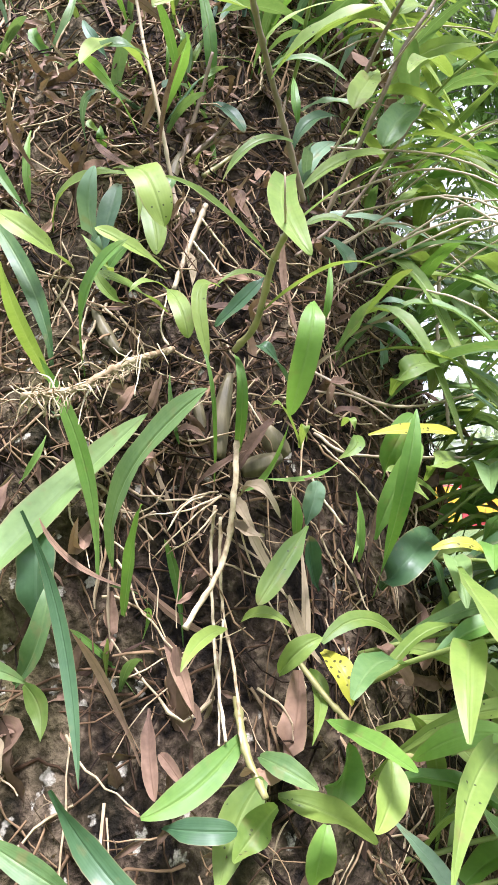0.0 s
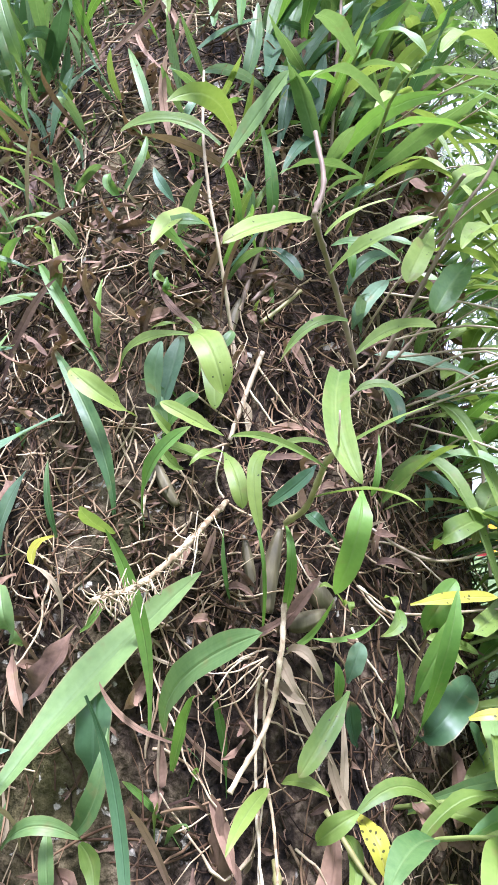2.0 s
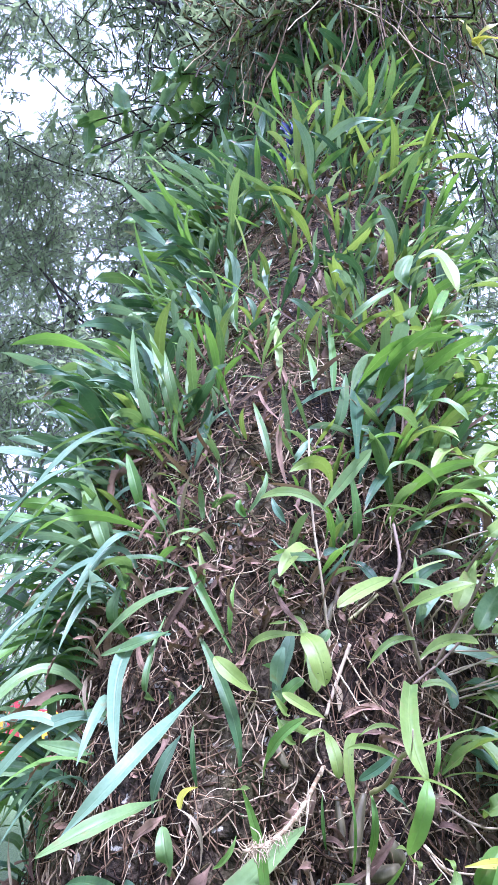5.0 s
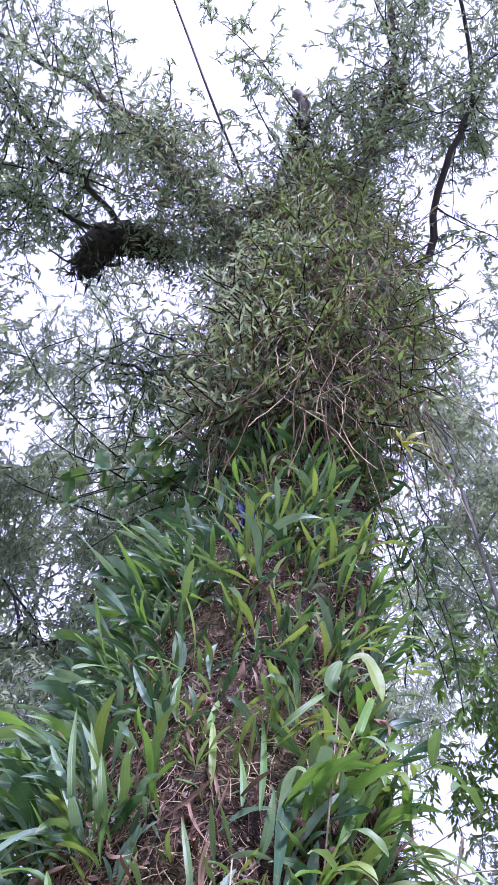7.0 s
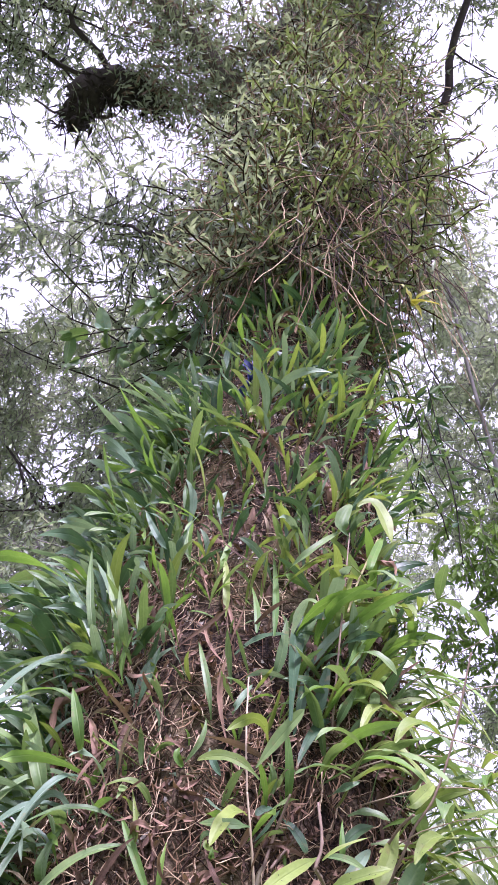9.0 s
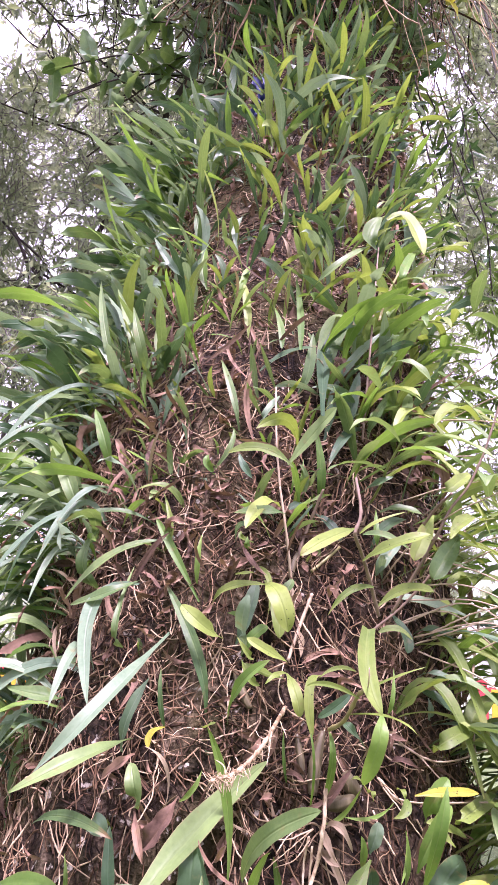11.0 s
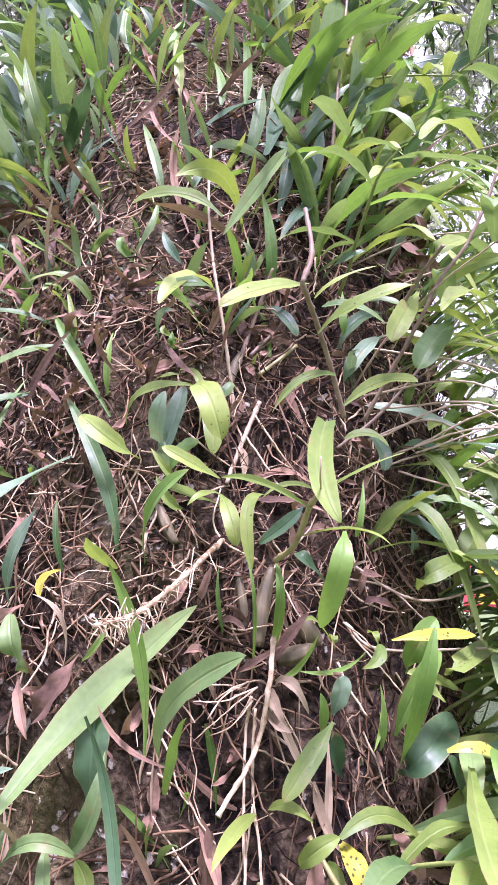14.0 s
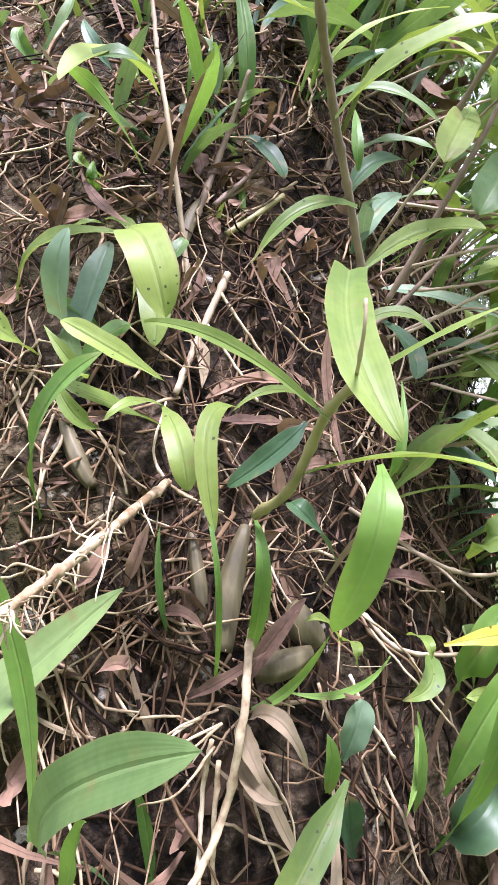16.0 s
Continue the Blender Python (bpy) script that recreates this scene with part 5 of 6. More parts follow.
blade(p, (0.210, 0.747, 1.444), (0.235, 0.736, 1.465), (0.317, 1.054, 1.448), 0.0236, 'young', 'oblong')
blade(p, (0.155, 0.748, 1.329), (0.184, 0.722, 1.363), (0.223, 0.815, 1.383), 0.0397, 'dark', 'oblong')
blade(p, (0.234, 0.784, 1.271), (0.219, 0.740, 1.324), (0.207, 0.706, 1.363), 0.0266, 'dark', 'oblong')
blade(p, (0.294, 0.809, 1.307), (0.322, 0.822, 1.310), (0.323, 0.813, 1.289), 0.0245, 'young', 'oblong')
blade(p, (0.133, 0.713, 1.364), (0.138, 0.705, 1.400), (0.135, 0.705, 1.438), 0.0079, 'lime', 'lance')
blade(p, (0.178, 0.844, 1.584), (0.182, 0.835, 1.599), (0.179, 0.839, 1.620), 0.0135, 'blue', 'lance')
p = thing('orchid', (0.013, 0.613, 1.258), 'leafy orchid shoot with broad light green leaves low on the trunk', 'orchid', 'orchids on the trunk')
cane(p, [(0.013, 0.609, 1.259), (0.025, 0.570, 1.228), (0.043, 0.545, 1.198)], 0.0040, 0.0035, 'cane')
blade(p, (0.021, 0.596, 1.232), (-0.011, 0.541, 1.210), (-0.053, 0.518, 1.195), 0.0267, 'lime', 'ellip')
blade(p, (0.042, 0.553, 1.210), (0.021, 0.538, 1.183), (0.007, 0.511, 1.144), 0.0327, 'young', 'ellip')
blade(p, (0.058, 0.496, 1.215), (0.037, 0.527, 1.182), (0.022, 0.498, 1.173), 0.0268, 'young', 'ellip')
blade(p, (0.034, 0.590, 1.214), (0.058, 0.572, 1.210), (0.085, 0.568, 1.195), 0.0210, 'mid', 'ellip')
blade(p, (0.049, 0.581, 1.184), (0.091, 0.572, 1.174), (0.128, 0.490, 1.191), 0.0257, 'young', 'ellip')
blade(p, (0.110, 0.555, 1.235), (0.105, 0.591, 1.192), (0.096, 0.572, 1.172), 0.0344, 'lime', 'ellip')
blade(p, (-0.038, 0.527, 1.184), (-0.006, 0.511, 1.189), (0.023, 0.521, 1.184), 0.0193, 'dark', 'oblong')
blade(p, (0.004, 0.625, 1.318), (-0.004, 0.547, 1.324), (-0.012, 0.504, 1.311), 0.0155, 'young', 'lance')
blade(p, (0.018, 0.631, 1.322), (0.044, 0.603, 1.335), (0.067, 0.610, 1.320), 0.0126, 'young', 'lance')
p = thing('orchid', (0.060, 0.632, 1.298), 'leafy orchid shoot with pointed light green leaves low on the trunk', 'orchid', 'orchids on the trunk')
cane(p, [(0.060, 0.632, 1.298), (0.104, 0.607, 1.247), (0.155, 0.593, 1.212), (0.231, 0.522, 1.255)], 0.0030, 0.0025, 'cane')
blade(p, (0.092, 0.514, 1.193), (0.086, 0.509, 1.171), (0.078, 0.543, 1.131), 0.0232, 'lime', 'ellip')
blade(p, (0.054, 0.603, 1.281), (0.074, 0.584, 1.305), (0.094, 0.595, 1.314), 0.0202, 'young', 'ellip')
blade(p, (0.093, 0.621, 1.303), (0.139, 0.656, 1.316), (0.181, 0.707, 1.265), 0.0182, 'young', 'lance')
blade(p, (0.079, 0.624, 1.278), (0.089, 0.620, 1.256), (0.082, 0.563, 1.233), 0.0156, 'young', 'lance')
blade(p, (0.092, 0.642, 1.290), (0.110, 0.611, 1.278), (0.117, 0.613, 1.249), 0.0224, 'yellow', 'ellip')
blade(p, (0.096, 0.574, 1.250), (0.129, 0.509, 1.255), (0.156, 0.446, 1.259), 0.0193, 'lime', 'ellip')
blade(p, (0.143, 0.505, 1.244), (0.140, 0.483, 1.228), (0.127, 0.448, 1.219), 0.0241, 'young', 'ellip')
blade(p, (0.165, 0.577, 1.215), (0.198, 0.526, 1.253), (0.235, 0.523, 1.253), 0.0223, 'lime', 'ellip')
blade(p, (0.234, 0.530, 1.249), (0.197, 0.477, 1.241), (0.165, 0.381, 1.223), 0.0245, 'young', 'lance')
blade(p, (0.236, 0.530, 1.248), (0.268, 0.582, 1.187), (0.281, 0.548, 1.149), 0.0284, 'young', 'lance')
blade(p, (0.235, 0.528, 1.256), (0.299, 0.621, 1.205), (0.314, 0.568, 1.138), 0.0163, 'young', 'lance')
blade(p, (0.217, 0.572, 1.176), (0.258, 0.592, 1.129), (0.323, 0.592, 1.090), 0.0340, 'mid', 'strap')
blade(p, (0.139, 0.610, 1.157), (0.179, 0.544, 1.137), (0.192, 0.532, 1.095), 0.0171, 'blue', 'strap')
blade(p, (0.085, 0.650, 1.408), (0.063, 0.613, 1.377), (0.040, 0.587, 1.345), 0.0219, 'young', 'oblong')
blade(p, (0.090, 0.693, 1.338), (0.086, 0.669, 1.367), (0.086, 0.649, 1.399), 0.0201, 'dark', 'oblong')
p = thing('dry_leaves', (-0.254, 0.594, 1.453), 'bunch of withered brown strap leaves hanging on the bark', 'dead leaves', 'dead leaves on the trunk')
blade(p, (-0.254, 0.594, 1.453), (-0.241, 0.575, 1.427), (-0.228, 0.570, 1.393), 0.0161, 'dry', 'strap')
blade(p, (-0.245, 0.616, 1.400), (-0.219, 0.607, 1.430), (-0.197, 0.622, 1.473), 0.0387, 'dry', 'lance')
blade(p, (-0.343, 0.656, 1.474), (-0.302, 0.623, 1.504), (-0.280, 0.646, 1.523), 0.0222, 'dry', 'strap')
blade(p, (-0.280, 0.562, 1.271), (-0.257, 0.534, 1.246), (-0.238, 0.496, 1.230), 0.0185, 'dry', 'strap')
blade(p, (-0.205, 0.511, 1.240), (-0.198, 0.483, 1.227), (-0.200, 0.473, 1.201), 0.0178, 'husk', 'oblong')
blade(p, (-0.180, 0.542, 1.250), (-0.167, 0.513, 1.245), (-0.172, 0.515, 1.223), 0.0162, 'husk', 'oblong')
blade(p, (-0.180, 0.455, 1.161), (-0.148, 0.454, 1.160), (-0.118, 0.432, 1.138), 0.0129, 'husk', 'strap')
blade(p, (-0.214, 0.472, 1.131), (-0.212, 0.470, 1.168), (-0.214, 0.486, 1.190), 0.0165, 'dry', 'lance')
blade(p, (-0.192, 0.546, 1.233), (-0.173, 0.553, 1.252), (-0.224, 0.553, 1.253), 0.0261, 'dry', 'lance')
blade(p, (-0.051, 0.612, 1.314), (-0.035, 0.602, 1.280), (-0.022, 0.588, 1.251), 0.0189, 'dry', 'lance')
blade(p, (-0.060, 0.580, 1.260), (-0.055, 0.556, 1.230), (-0.046, 0.535, 1.200), 0.0168, 'dry', 'oblong')
blade(p, (-0.048, 0.564, 1.227), (-0.036, 0.555, 1.218), (-0.021, 0.548, 1.200), 0.0138, 'dry', 'lance')
blade(p, (0.145, 0.713, 1.278), (0.159, 0.686, 1.271), (0.174, 0.679, 1.246), 0.0237, 'dry', 'oblong')
blade(p, (0.196, 0.792, 1.311), (0.199, 0.766, 1.280), (0.192, 0.722, 1.248), 0.0251, 'dry', 'oblong')
blade(p, (0.061, 0.673, 1.339), (0.072, 0.666, 1.300), (0.091, 0.663, 1.273), 0.0149, 'husk', 'lance')
blade(p, (0.023, 0.653, 1.418), (0.037, 0.660, 1.380), (0.061, 0.658, 1.338), 0.0131, 'husk', 'lance')
blade(p, (0.014, 0.649, 1.417), (0.029, 0.627, 1.406), (0.046, 0.622, 1.403), 0.0147, 'husk', 'lance')
p = thing('dry_leaves', (-0.096, 0.845, 1.949), 'curled pinkish brown dead leaves caught in the root mass', 'dead leaves', 'dead leaves on the trunk')
blade(p, (-0.089, 0.806, 1.936), (-0.074, 0.812, 1.942), (-0.056, 0.816, 1.933), 0.0295, 'dry', 'ellip')
blade(p, (-0.052, 0.802, 1.891), (-0.051, 0.807, 1.905), (-0.060, 0.809, 1.920), 0.0192, 'dry', 'ellip')
blade(p, (0.005, 0.795, 1.798), (0.019, 0.799, 1.791), (0.045, 0.798, 1.742), 0.0151, 'dry', 'lance')
blade(p, (0.014, 0.804, 1.814), (0.021, 0.803, 1.799), (0.015, 0.792, 1.775), 0.0136, 'dry', 'lance')
blade(p, (-0.028, 0.733, 1.669), (0.014, 0.760, 1.688), (0.052, 0.779, 1.676), 0.0165, 'dry', 'lance')
blade(p, (-0.019, 0.731, 1.651), (0.016, 0.748, 1.651), (0.040, 0.763, 1.652), 0.0144, 'dry', 'lance')
blade(p, (0.039, 0.743, 1.602), (0.059, 0.758, 1.616), (0.085, 0.773, 1.613), 0.0147, 'dry', 'lance')
blade(p, (-0.029, 0.788, 1.828), (-0.035, 0.789, 1.836), (-0.038, 0.791, 1.847), 0.0156, 'dry', 'ellip')
blade(p, (0.039, 0.825, 1.832), (0.046, 0.833, 1.841), (0.060, 0.843, 1.839), 0.0190, 'dry', 'ellip')
blade(p, (-0.074, 0.786, 1.869), (-0.066, 0.793, 1.880), (-0.072, 0.795, 1.891), 0.0140, 'dry', 'ellip')
blade(p, (-0.050, 0.744, 1.720), (-0.035, 0.745, 1.711), (-0.032, 0.735, 1.678), 0.0142, 'husk', 'strap')
blade(p, (-0.055, 0.752, 1.750), (-0.042, 0.764, 1.772), (-0.042, 0.772, 1.793), 0.0106, 'dry', 'strap')
blade(p, (0.010, 0.669, 1.457), (0.037, 0.667, 1.495), (0.056, 0.690, 1.518), 0.0165, 'dry', 'lance')
blade(p, (-0.022, 0.653, 1.454), (0.006, 0.639, 1.471), (0.031, 0.658, 1.486), 0.0109, 'dry', 'lance')
blade(p, (-0.072, 0.671, 1.526), (-0.062, 0.666, 1.551), (-0.060, 0.683, 1.571), 0.0128, 'dry', 'lance')
blade(p, (-0.107, 0.661, 1.524), (-0.087, 0.643, 1.540), (-0.082, 0.656, 1.559), 0.0185, 'dry', 'lance')
blade(p, (-0.064, 0.644, 1.463), (-0.059, 0.621, 1.482), (-0.073, 0.613, 1.478), 0.0160, 'dry', 'lance')
blade(p, (-0.047, 0.668, 1.505), (-0.028, 0.657, 1.510), (-0.010, 0.657, 1.497), 0.0111, 'dry', 'lance')
blade(p, (0.019, 0.662, 1.439), (0.042, 0.633, 1.448), (0.060, 0.640, 1.417), 0.0161, 'husk', 'lance')
blade(p, (0.013, 0.659, 1.436), (0.023, 0.633, 1.428), (0.036, 0.631, 1.404), 0.0165, 'husk', 'lance')
blade(p, (0.111, 0.775, 1.534), (0.116, 0.775, 1.557), (0.125, 0.791, 1.573), 0.0113, 'dry', 'lance')
blade(p, (0.111, 0.771, 1.521), (0.136, 0.756, 1.526), (0.163, 0.776, 1.509), 0.0146, 'dry', 'lance')
blade(p, (-0.250, 0.832, 2.053), (-0.271, 0.820, 2.072), (-0.220, 0.801, 2.057), 0.0244, 'dry', 'lance')
blade(p, (-0.130, 0.794, 1.931), (-0.098, 0.806, 1.947), (-0.067, 0.813, 1.940), 0.0247, 'dry', 'lance')
blade(p, (-0.057, 0.828, 1.973), (-0.040, 0.843, 1.995), (-0.018, 0.850, 1.987), 0.0196, 'dry', 'lance')
blade(p, (-0.275, 0.771, 1.875), (-0.246, 0.780, 1.910), (-0.219, 0.780, 1.939), 0.0171, 'dry', 'lance')
blade(p, (-0.426, 0.851, 2.030), (-0.454, 0.886, 2.093), (-0.486, 0.912, 2.130), 0.0221, 'dry', 'lance')
blade(p, (-0.366, 0.844, 2.032), (-0.380, 0.869, 2.084), (-0.365, 0.885, 2.138), 0.0214, 'dry', 'lance')
blade(p, (-0.365, 0.892, 2.154), (-0.343, 0.884, 2.173), (-0.335, 0.909, 2.241), 0.0163, 'dry', 'lance')
blade(p, (-0.308, 1.087, 2.585), (-0.329, 1.124, 2.655), (-0.339, 1.173, 2.734), 0.0232, 'dry', 'lance')
blade(p, (-0.170, 0.956, 2.348), (-0.193, 0.983, 2.406), (-0.227, 1.031, 2.495), 0.0118, 'dry', 'lance')
blade(p, (-0.143, 1.168, 2.721), (-0.147, 1.158, 2.752), (-0.165, 1.169, 2.794), 0.0120, 'husk', 'lance')
p = thing('aerial_root', (0.020, 0.659, 1.500), 'long pale forked aerial roots hanging over the bark', 'aerial root', 'aerial roots')
cane(p, [(0.020, 0.659, 1.500), (0.020, 0.625, 1.453), (0.005, 0.630, 1.382), (-0.026, 0.588, 1.327)], 0.0032, 0.0028, 'white_root')
cane(p, [(-0.002, 0.638, 1.433), (-0.011, 0.650, 1.386), (-0.008, 0.626, 1.309), (0.007, 0.574, 1.233)], 0.0019, 0.0016, 'white_root')
cane(p, [(0.003, 0.633, 1.422), (-0.001, 0.640, 1.339), (0.011, 0.620, 1.280), (0.022, 0.571, 1.231)], 0.0019, 0.0016, 'white_root')
cane(p, [(0.003, 0.644, 1.442), (-0.022, 0.624, 1.422), (-0.065, 0.630, 1.385)], 0.0011, 0.0006, 'white_root')
cane(p, [(0.003, 0.644, 1.442), (-0.031, 0.625, 1.429), (-0.065, 0.626, 1.428)], 0.0011, 0.0006, 'white_root')
cane(p, [(-0.000, 0.638, 1.429), (-0.020, 0.618, 1.406), (-0.050, 0.635, 1.389)], 0.0011, 0.0006, 'white_root')
cane(p, [(0.014, 0.654, 1.425), (0.030, 0.662, 1.363), (0.060, 0.660, 1.299), (0.075, 0.641, 1.257)], 0.0012, 0.0007, 'white_root')
cane(p, [(0.018, 0.655, 1.430), (0.047, 0.675, 1.371), (0.050, 0.662, 1.324)], 0.0011, 0.0006, 'white_root')
cane(p, [(0.000, 0.635, 1.324), (-0.002, 0.613, 1.280), (0.001, 0.577, 1.228)], 0.0014, 0.0011, 'white_root')
p = thing('aerial_root', (-0.051, 0.701, 1.601), 'thick fringed pale root reaching out from the trunk', 'aerial root', 'aerial roots')
cane(p, [(-0.051, 0.701, 1.601), (-0.058, 0.545, 1.560), (-0.080, 0.491, 1.534), (-0.107, 0.452, 1.525)], 0.0036, 0.0026, 'white_root')
cane(p, [(-0.061, 0.545, 1.558), (-0.069, 0.531, 1.537), (-0.071, 0.520, 1.521)], 0.0009, 0.0005, 'white_root')
cane(p, [(-0.073, 0.510, 1.542), (-0.079, 0.500, 1.523), (-0.080, 0.491, 1.505)], 0.0009, 0.0005, 'white_root')
cane(p, [(-0.087, 0.490, 1.533), (-0.092, 0.486, 1.519), (-0.096, 0.480, 1.511)], 0.0009, 0.0005, 'white_root')
cane(p, [(-0.069, 0.527, 1.551), (-0.078, 0.513, 1.557), (-0.086, 0.513, 1.552)], 0.0009, 0.0005, 'white_root')
cane(p, [(-0.051, 0.576, 1.573), (-0.052, 0.566, 1.553), (-0.052, 0.553, 1.533)], 0.0009, 0.0005, 'white_root')
cane(p, [(-0.092, 0.477, 1.531), (-0.097, 0.480, 1.540), (-0.108, 0.483, 1.547)], 0.0009, 0.0005, 'white_root')
cane(p, [(-0.053, 0.701, 1.601), (-0.033, 0.702, 1.589), (-0.009, 0.711, 1.578)], 0.0015, 0.0010, 'white_root')
cane(p, [(-0.053, 0.701, 1.601), (-0.064, 0.706, 1.625), (-0.059, 0.722, 1.666)], 0.0015, 0.0010, 'white_root')
cane(p, [(-0.103, 0.457, 1.526), (-0.097, 0.454, 1.530), (-0.096, 0.463, 1.535)], 0.0007, 0.0004, 'white_root')
cane(p, [(-0.092, 0.472, 1.530), (-0.089, 0.472, 1.540), (-0.088, 0.480, 1.548)], 0.0007, 0.0004, 'white_root')
cane(p, [(-0.052, 0.572, 1.572), (-0.052, 0.563, 1.562), (-0.052, 0.562, 1.551)], 0.0007, 0.0004, 'white_root')
cane(p, [(-0.074, 0.505, 1.541), (-0.074, 0.496, 1.537), (-0.076, 0.501, 1.532)], 0.0007, 0.0004, 'white_root')
cane(p, [(-0.102, 0.462, 1.527), (-0.095, 0.454, 1.520), (-0.091, 0.455, 1.513)], 0.0007, 0.0004, 'white_root')
cane(p, [(-0.056, 0.558, 1.566), (-0.064, 0.553, 1.571), (-0.072, 0.561, 1.578)], 0.0007, 0.0004, 'white_root')
cane(p, [(-0.083, 0.491, 1.534), (-0.085, 0.478, 1.523), (-0.088, 0.477, 1.513)], 0.0007, 0.0004, 'white_root')
cane(p, [(-0.092, 0.477, 1.530), (-0.091, 0.463, 1.519), (-0.092, 0.464, 1.507)], 0.0007, 0.0004, 'white_root')
cane(p, [(-0.087, 0.486, 1.533), (-0.087, 0.482, 1.536), (-0.089, 0.485, 1.539)], 0.0007, 0.0004, 'white_root')
cane(p, [(-0.072, 0.510, 1.543), (-0.067, 0.501, 1.535), (-0.064, 0.502, 1.527)], 0.0007, 0.0004, 'white_root')
cane(p, [(-0.076, 0.500, 1.539), (-0.069, 0.492, 1.532), (-0.065, 0.497, 1.524)], 0.0007, 0.0004, 'white_root')
cane(p, [(-0.092, 0.471, 1.530), (-0.087, 0.464, 1.522), (-0.083, 0.464, 1.513)], 0.0007, 0.0004, 'white_root')
cane(p, [(-0.059, 0.541, 1.559), (-0.055, 0.542, 1.565), (-0.052, 0.551, 1.572)], 0.0007, 0.0004, 'white_root')
cane(p, [(-0.078, 0.495, 1.536), (-0.080, 0.491, 1.544), (-0.085, 0.498, 1.550)], 0.0007, 0.0004, 'white_root')
cane(p, [(-0.079, 0.495, 1.535), (-0.082, 0.482, 1.525), (-0.087, 0.486, 1.514)], 0.0007, 0.0004, 'white_root')
cane(p, [(-0.107, 0.452, 1.526), (-0.112, 0.452, 1.530), (-0.119, 0.459, 1.535)], 0.0007, 0.0004, 'white_root')
cane(p, [(-0.098, 0.467, 1.528), (-0.101, 0.458, 1.520), (-0.105, 0.457, 1.512)], 0.0007, 0.0004, 'white_root')
cane(p, [(-0.102, 0.457, 1.527), (-0.106, 0.449, 1.517), (-0.110, 0.448, 1.506)], 0.0007, 0.0004, 'white_root')
cane(p, [(-0.053, 0.572, 1.571), (-0.052, 0.572, 1.582), (-0.053, 0.581, 1.593)], 0.0007, 0.0004, 'white_root')
cane(p, [(-0.100, 0.462, 1.527), (-0.103, 0.457, 1.532), (-0.107, 0.466, 1.537)], 0.0007, 0.0004, 'white_root')
cane(p, [(-0.085, 0.486, 1.533), (-0.084, 0.477, 1.529), (-0.086, 0.482, 1.524)], 0.0007, 0.0004, 'white_root')
cane(p, [(-0.044, 0.606, 1.588), (-0.037, 0.599, 1.577), (-0.031, 0.598, 1.566)], 0.0007, 0.0004, 'white_root')
p = thing('aerial_root', (-0.040, 0.791, 1.745), 'crossing pale roots and bare stems beside the bulb', 'aerial root', 'aerial roots')
cane(p, [(-0.035, 0.756, 1.740), (-0.009, 0.754, 1.702), (0.012, 0.753, 1.669)], 0.0016, 0.0011, 'white_root')
cane(p, [(-0.023, 0.769, 1.767), (0.007, 0.769, 1.722), (0.038, 0.771, 1.679)], 0.0016, 0.0011, 'white_root')
cane(p, [(0.022, 0.712, 1.548), (0.039, 0.707, 1.517), (0.062, 0.714, 1.489)], 0.0011, 0.0008, 'white_root')
cane(p, [(0.094, 0.710, 1.506), (0.121, 0.705, 1.486), (0.140, 0.710, 1.462)], 0.0011, 0.0008, 'white_root')
cane(p, [(0.101, 0.730, 1.490), (0.133, 0.726, 1.456), (0.165, 0.743, 1.416)], 0.0011, 0.0008, 'white_root')
cane(p, [(-0.014, 0.648, 1.442), (-0.029, 0.626, 1.435), (-0.047, 0.621, 1.411)], 0.0011, 0.0008, 'white_root')
cane(p, [(-0.002, 0.658, 1.446), (-0.021, 0.633, 1.442), (-0.042, 0.633, 1.428)], 0.0011, 0.0008, 'white_root')
cane(p, [(0.064, 0.696, 1.456), (0.072, 0.682, 1.437), (0.086, 0.693, 1.414)], 0.0015, 0.0012, 'white_root')
cane(p, [(0.087, 0.702, 1.462), (0.101, 0.701, 1.431), (0.119, 0.704, 1.404)], 0.0015, 0.0012, 'white_root')
cane(p, [(-0.085, 0.686, 1.589), (-0.063, 0.688, 1.574), (-0.041, 0.693, 1.565)], 0.0011, 0.0008, 'white_root')
cane(p, [(-0.088, 0.687, 1.589), (-0.086, 0.664, 1.577), (-0.093, 0.624, 1.561)], 0.0011, 0.0008, 'white_root')
p = thing('orchid', (-0.061, 0.833, 1.846), 'old dark orchid canes with withered sheaths', 'orchid', 'orchids on the trunk')
cane(p, [(-0.053, 0.781, 1.834), (-0.041, 0.804, 1.887), (-0.023, 0.803, 1.935), (-0.002, 0.789, 1.982)], 0.0042, 0.0022, 'purple')
cane(p, [(-0.023, 0.791, 1.829), (0.002, 0.812, 1.854), (0.025, 0.832, 1.880)], 0.0034, 0.0026, 'cane')
cane(p, [(-0.035, 0.796, 1.859), (-0.006, 0.823, 1.899), (0.026, 0.820, 1.929)], 0.0030, 0.0022, 'purple')
bulb(p, (-0.058, 0.772, 1.815), (-0.056, 0.782, 1.838), (-0.049, 0.792, 1.862), 0.0078, 'bulb')
blade(p, (-0.073, 0.797, 1.898), (-0.046, 0.787, 1.918), (-0.022, 0.797, 1.955), 0.0121, 'dark', 'oblong', 40)
blade(p, (-0.022, 0.833, 1.944), (0.009, 0.811, 1.919), (0.029, 0.810, 1.887), 0.0186, 'dark', 'oblong')
blade(p, (-0.040, 0.831, 1.961), (-0.052, 0.798, 1.954), (-0.066, 0.784, 1.942), 0.0165, 'blue', 'oblong')
blade(p, (-0.057, 0.836, 1.995), (-0.047, 0.821, 2.014), (-0.048, 0.838, 2.056), 0.0066, 'lime', 'lance')
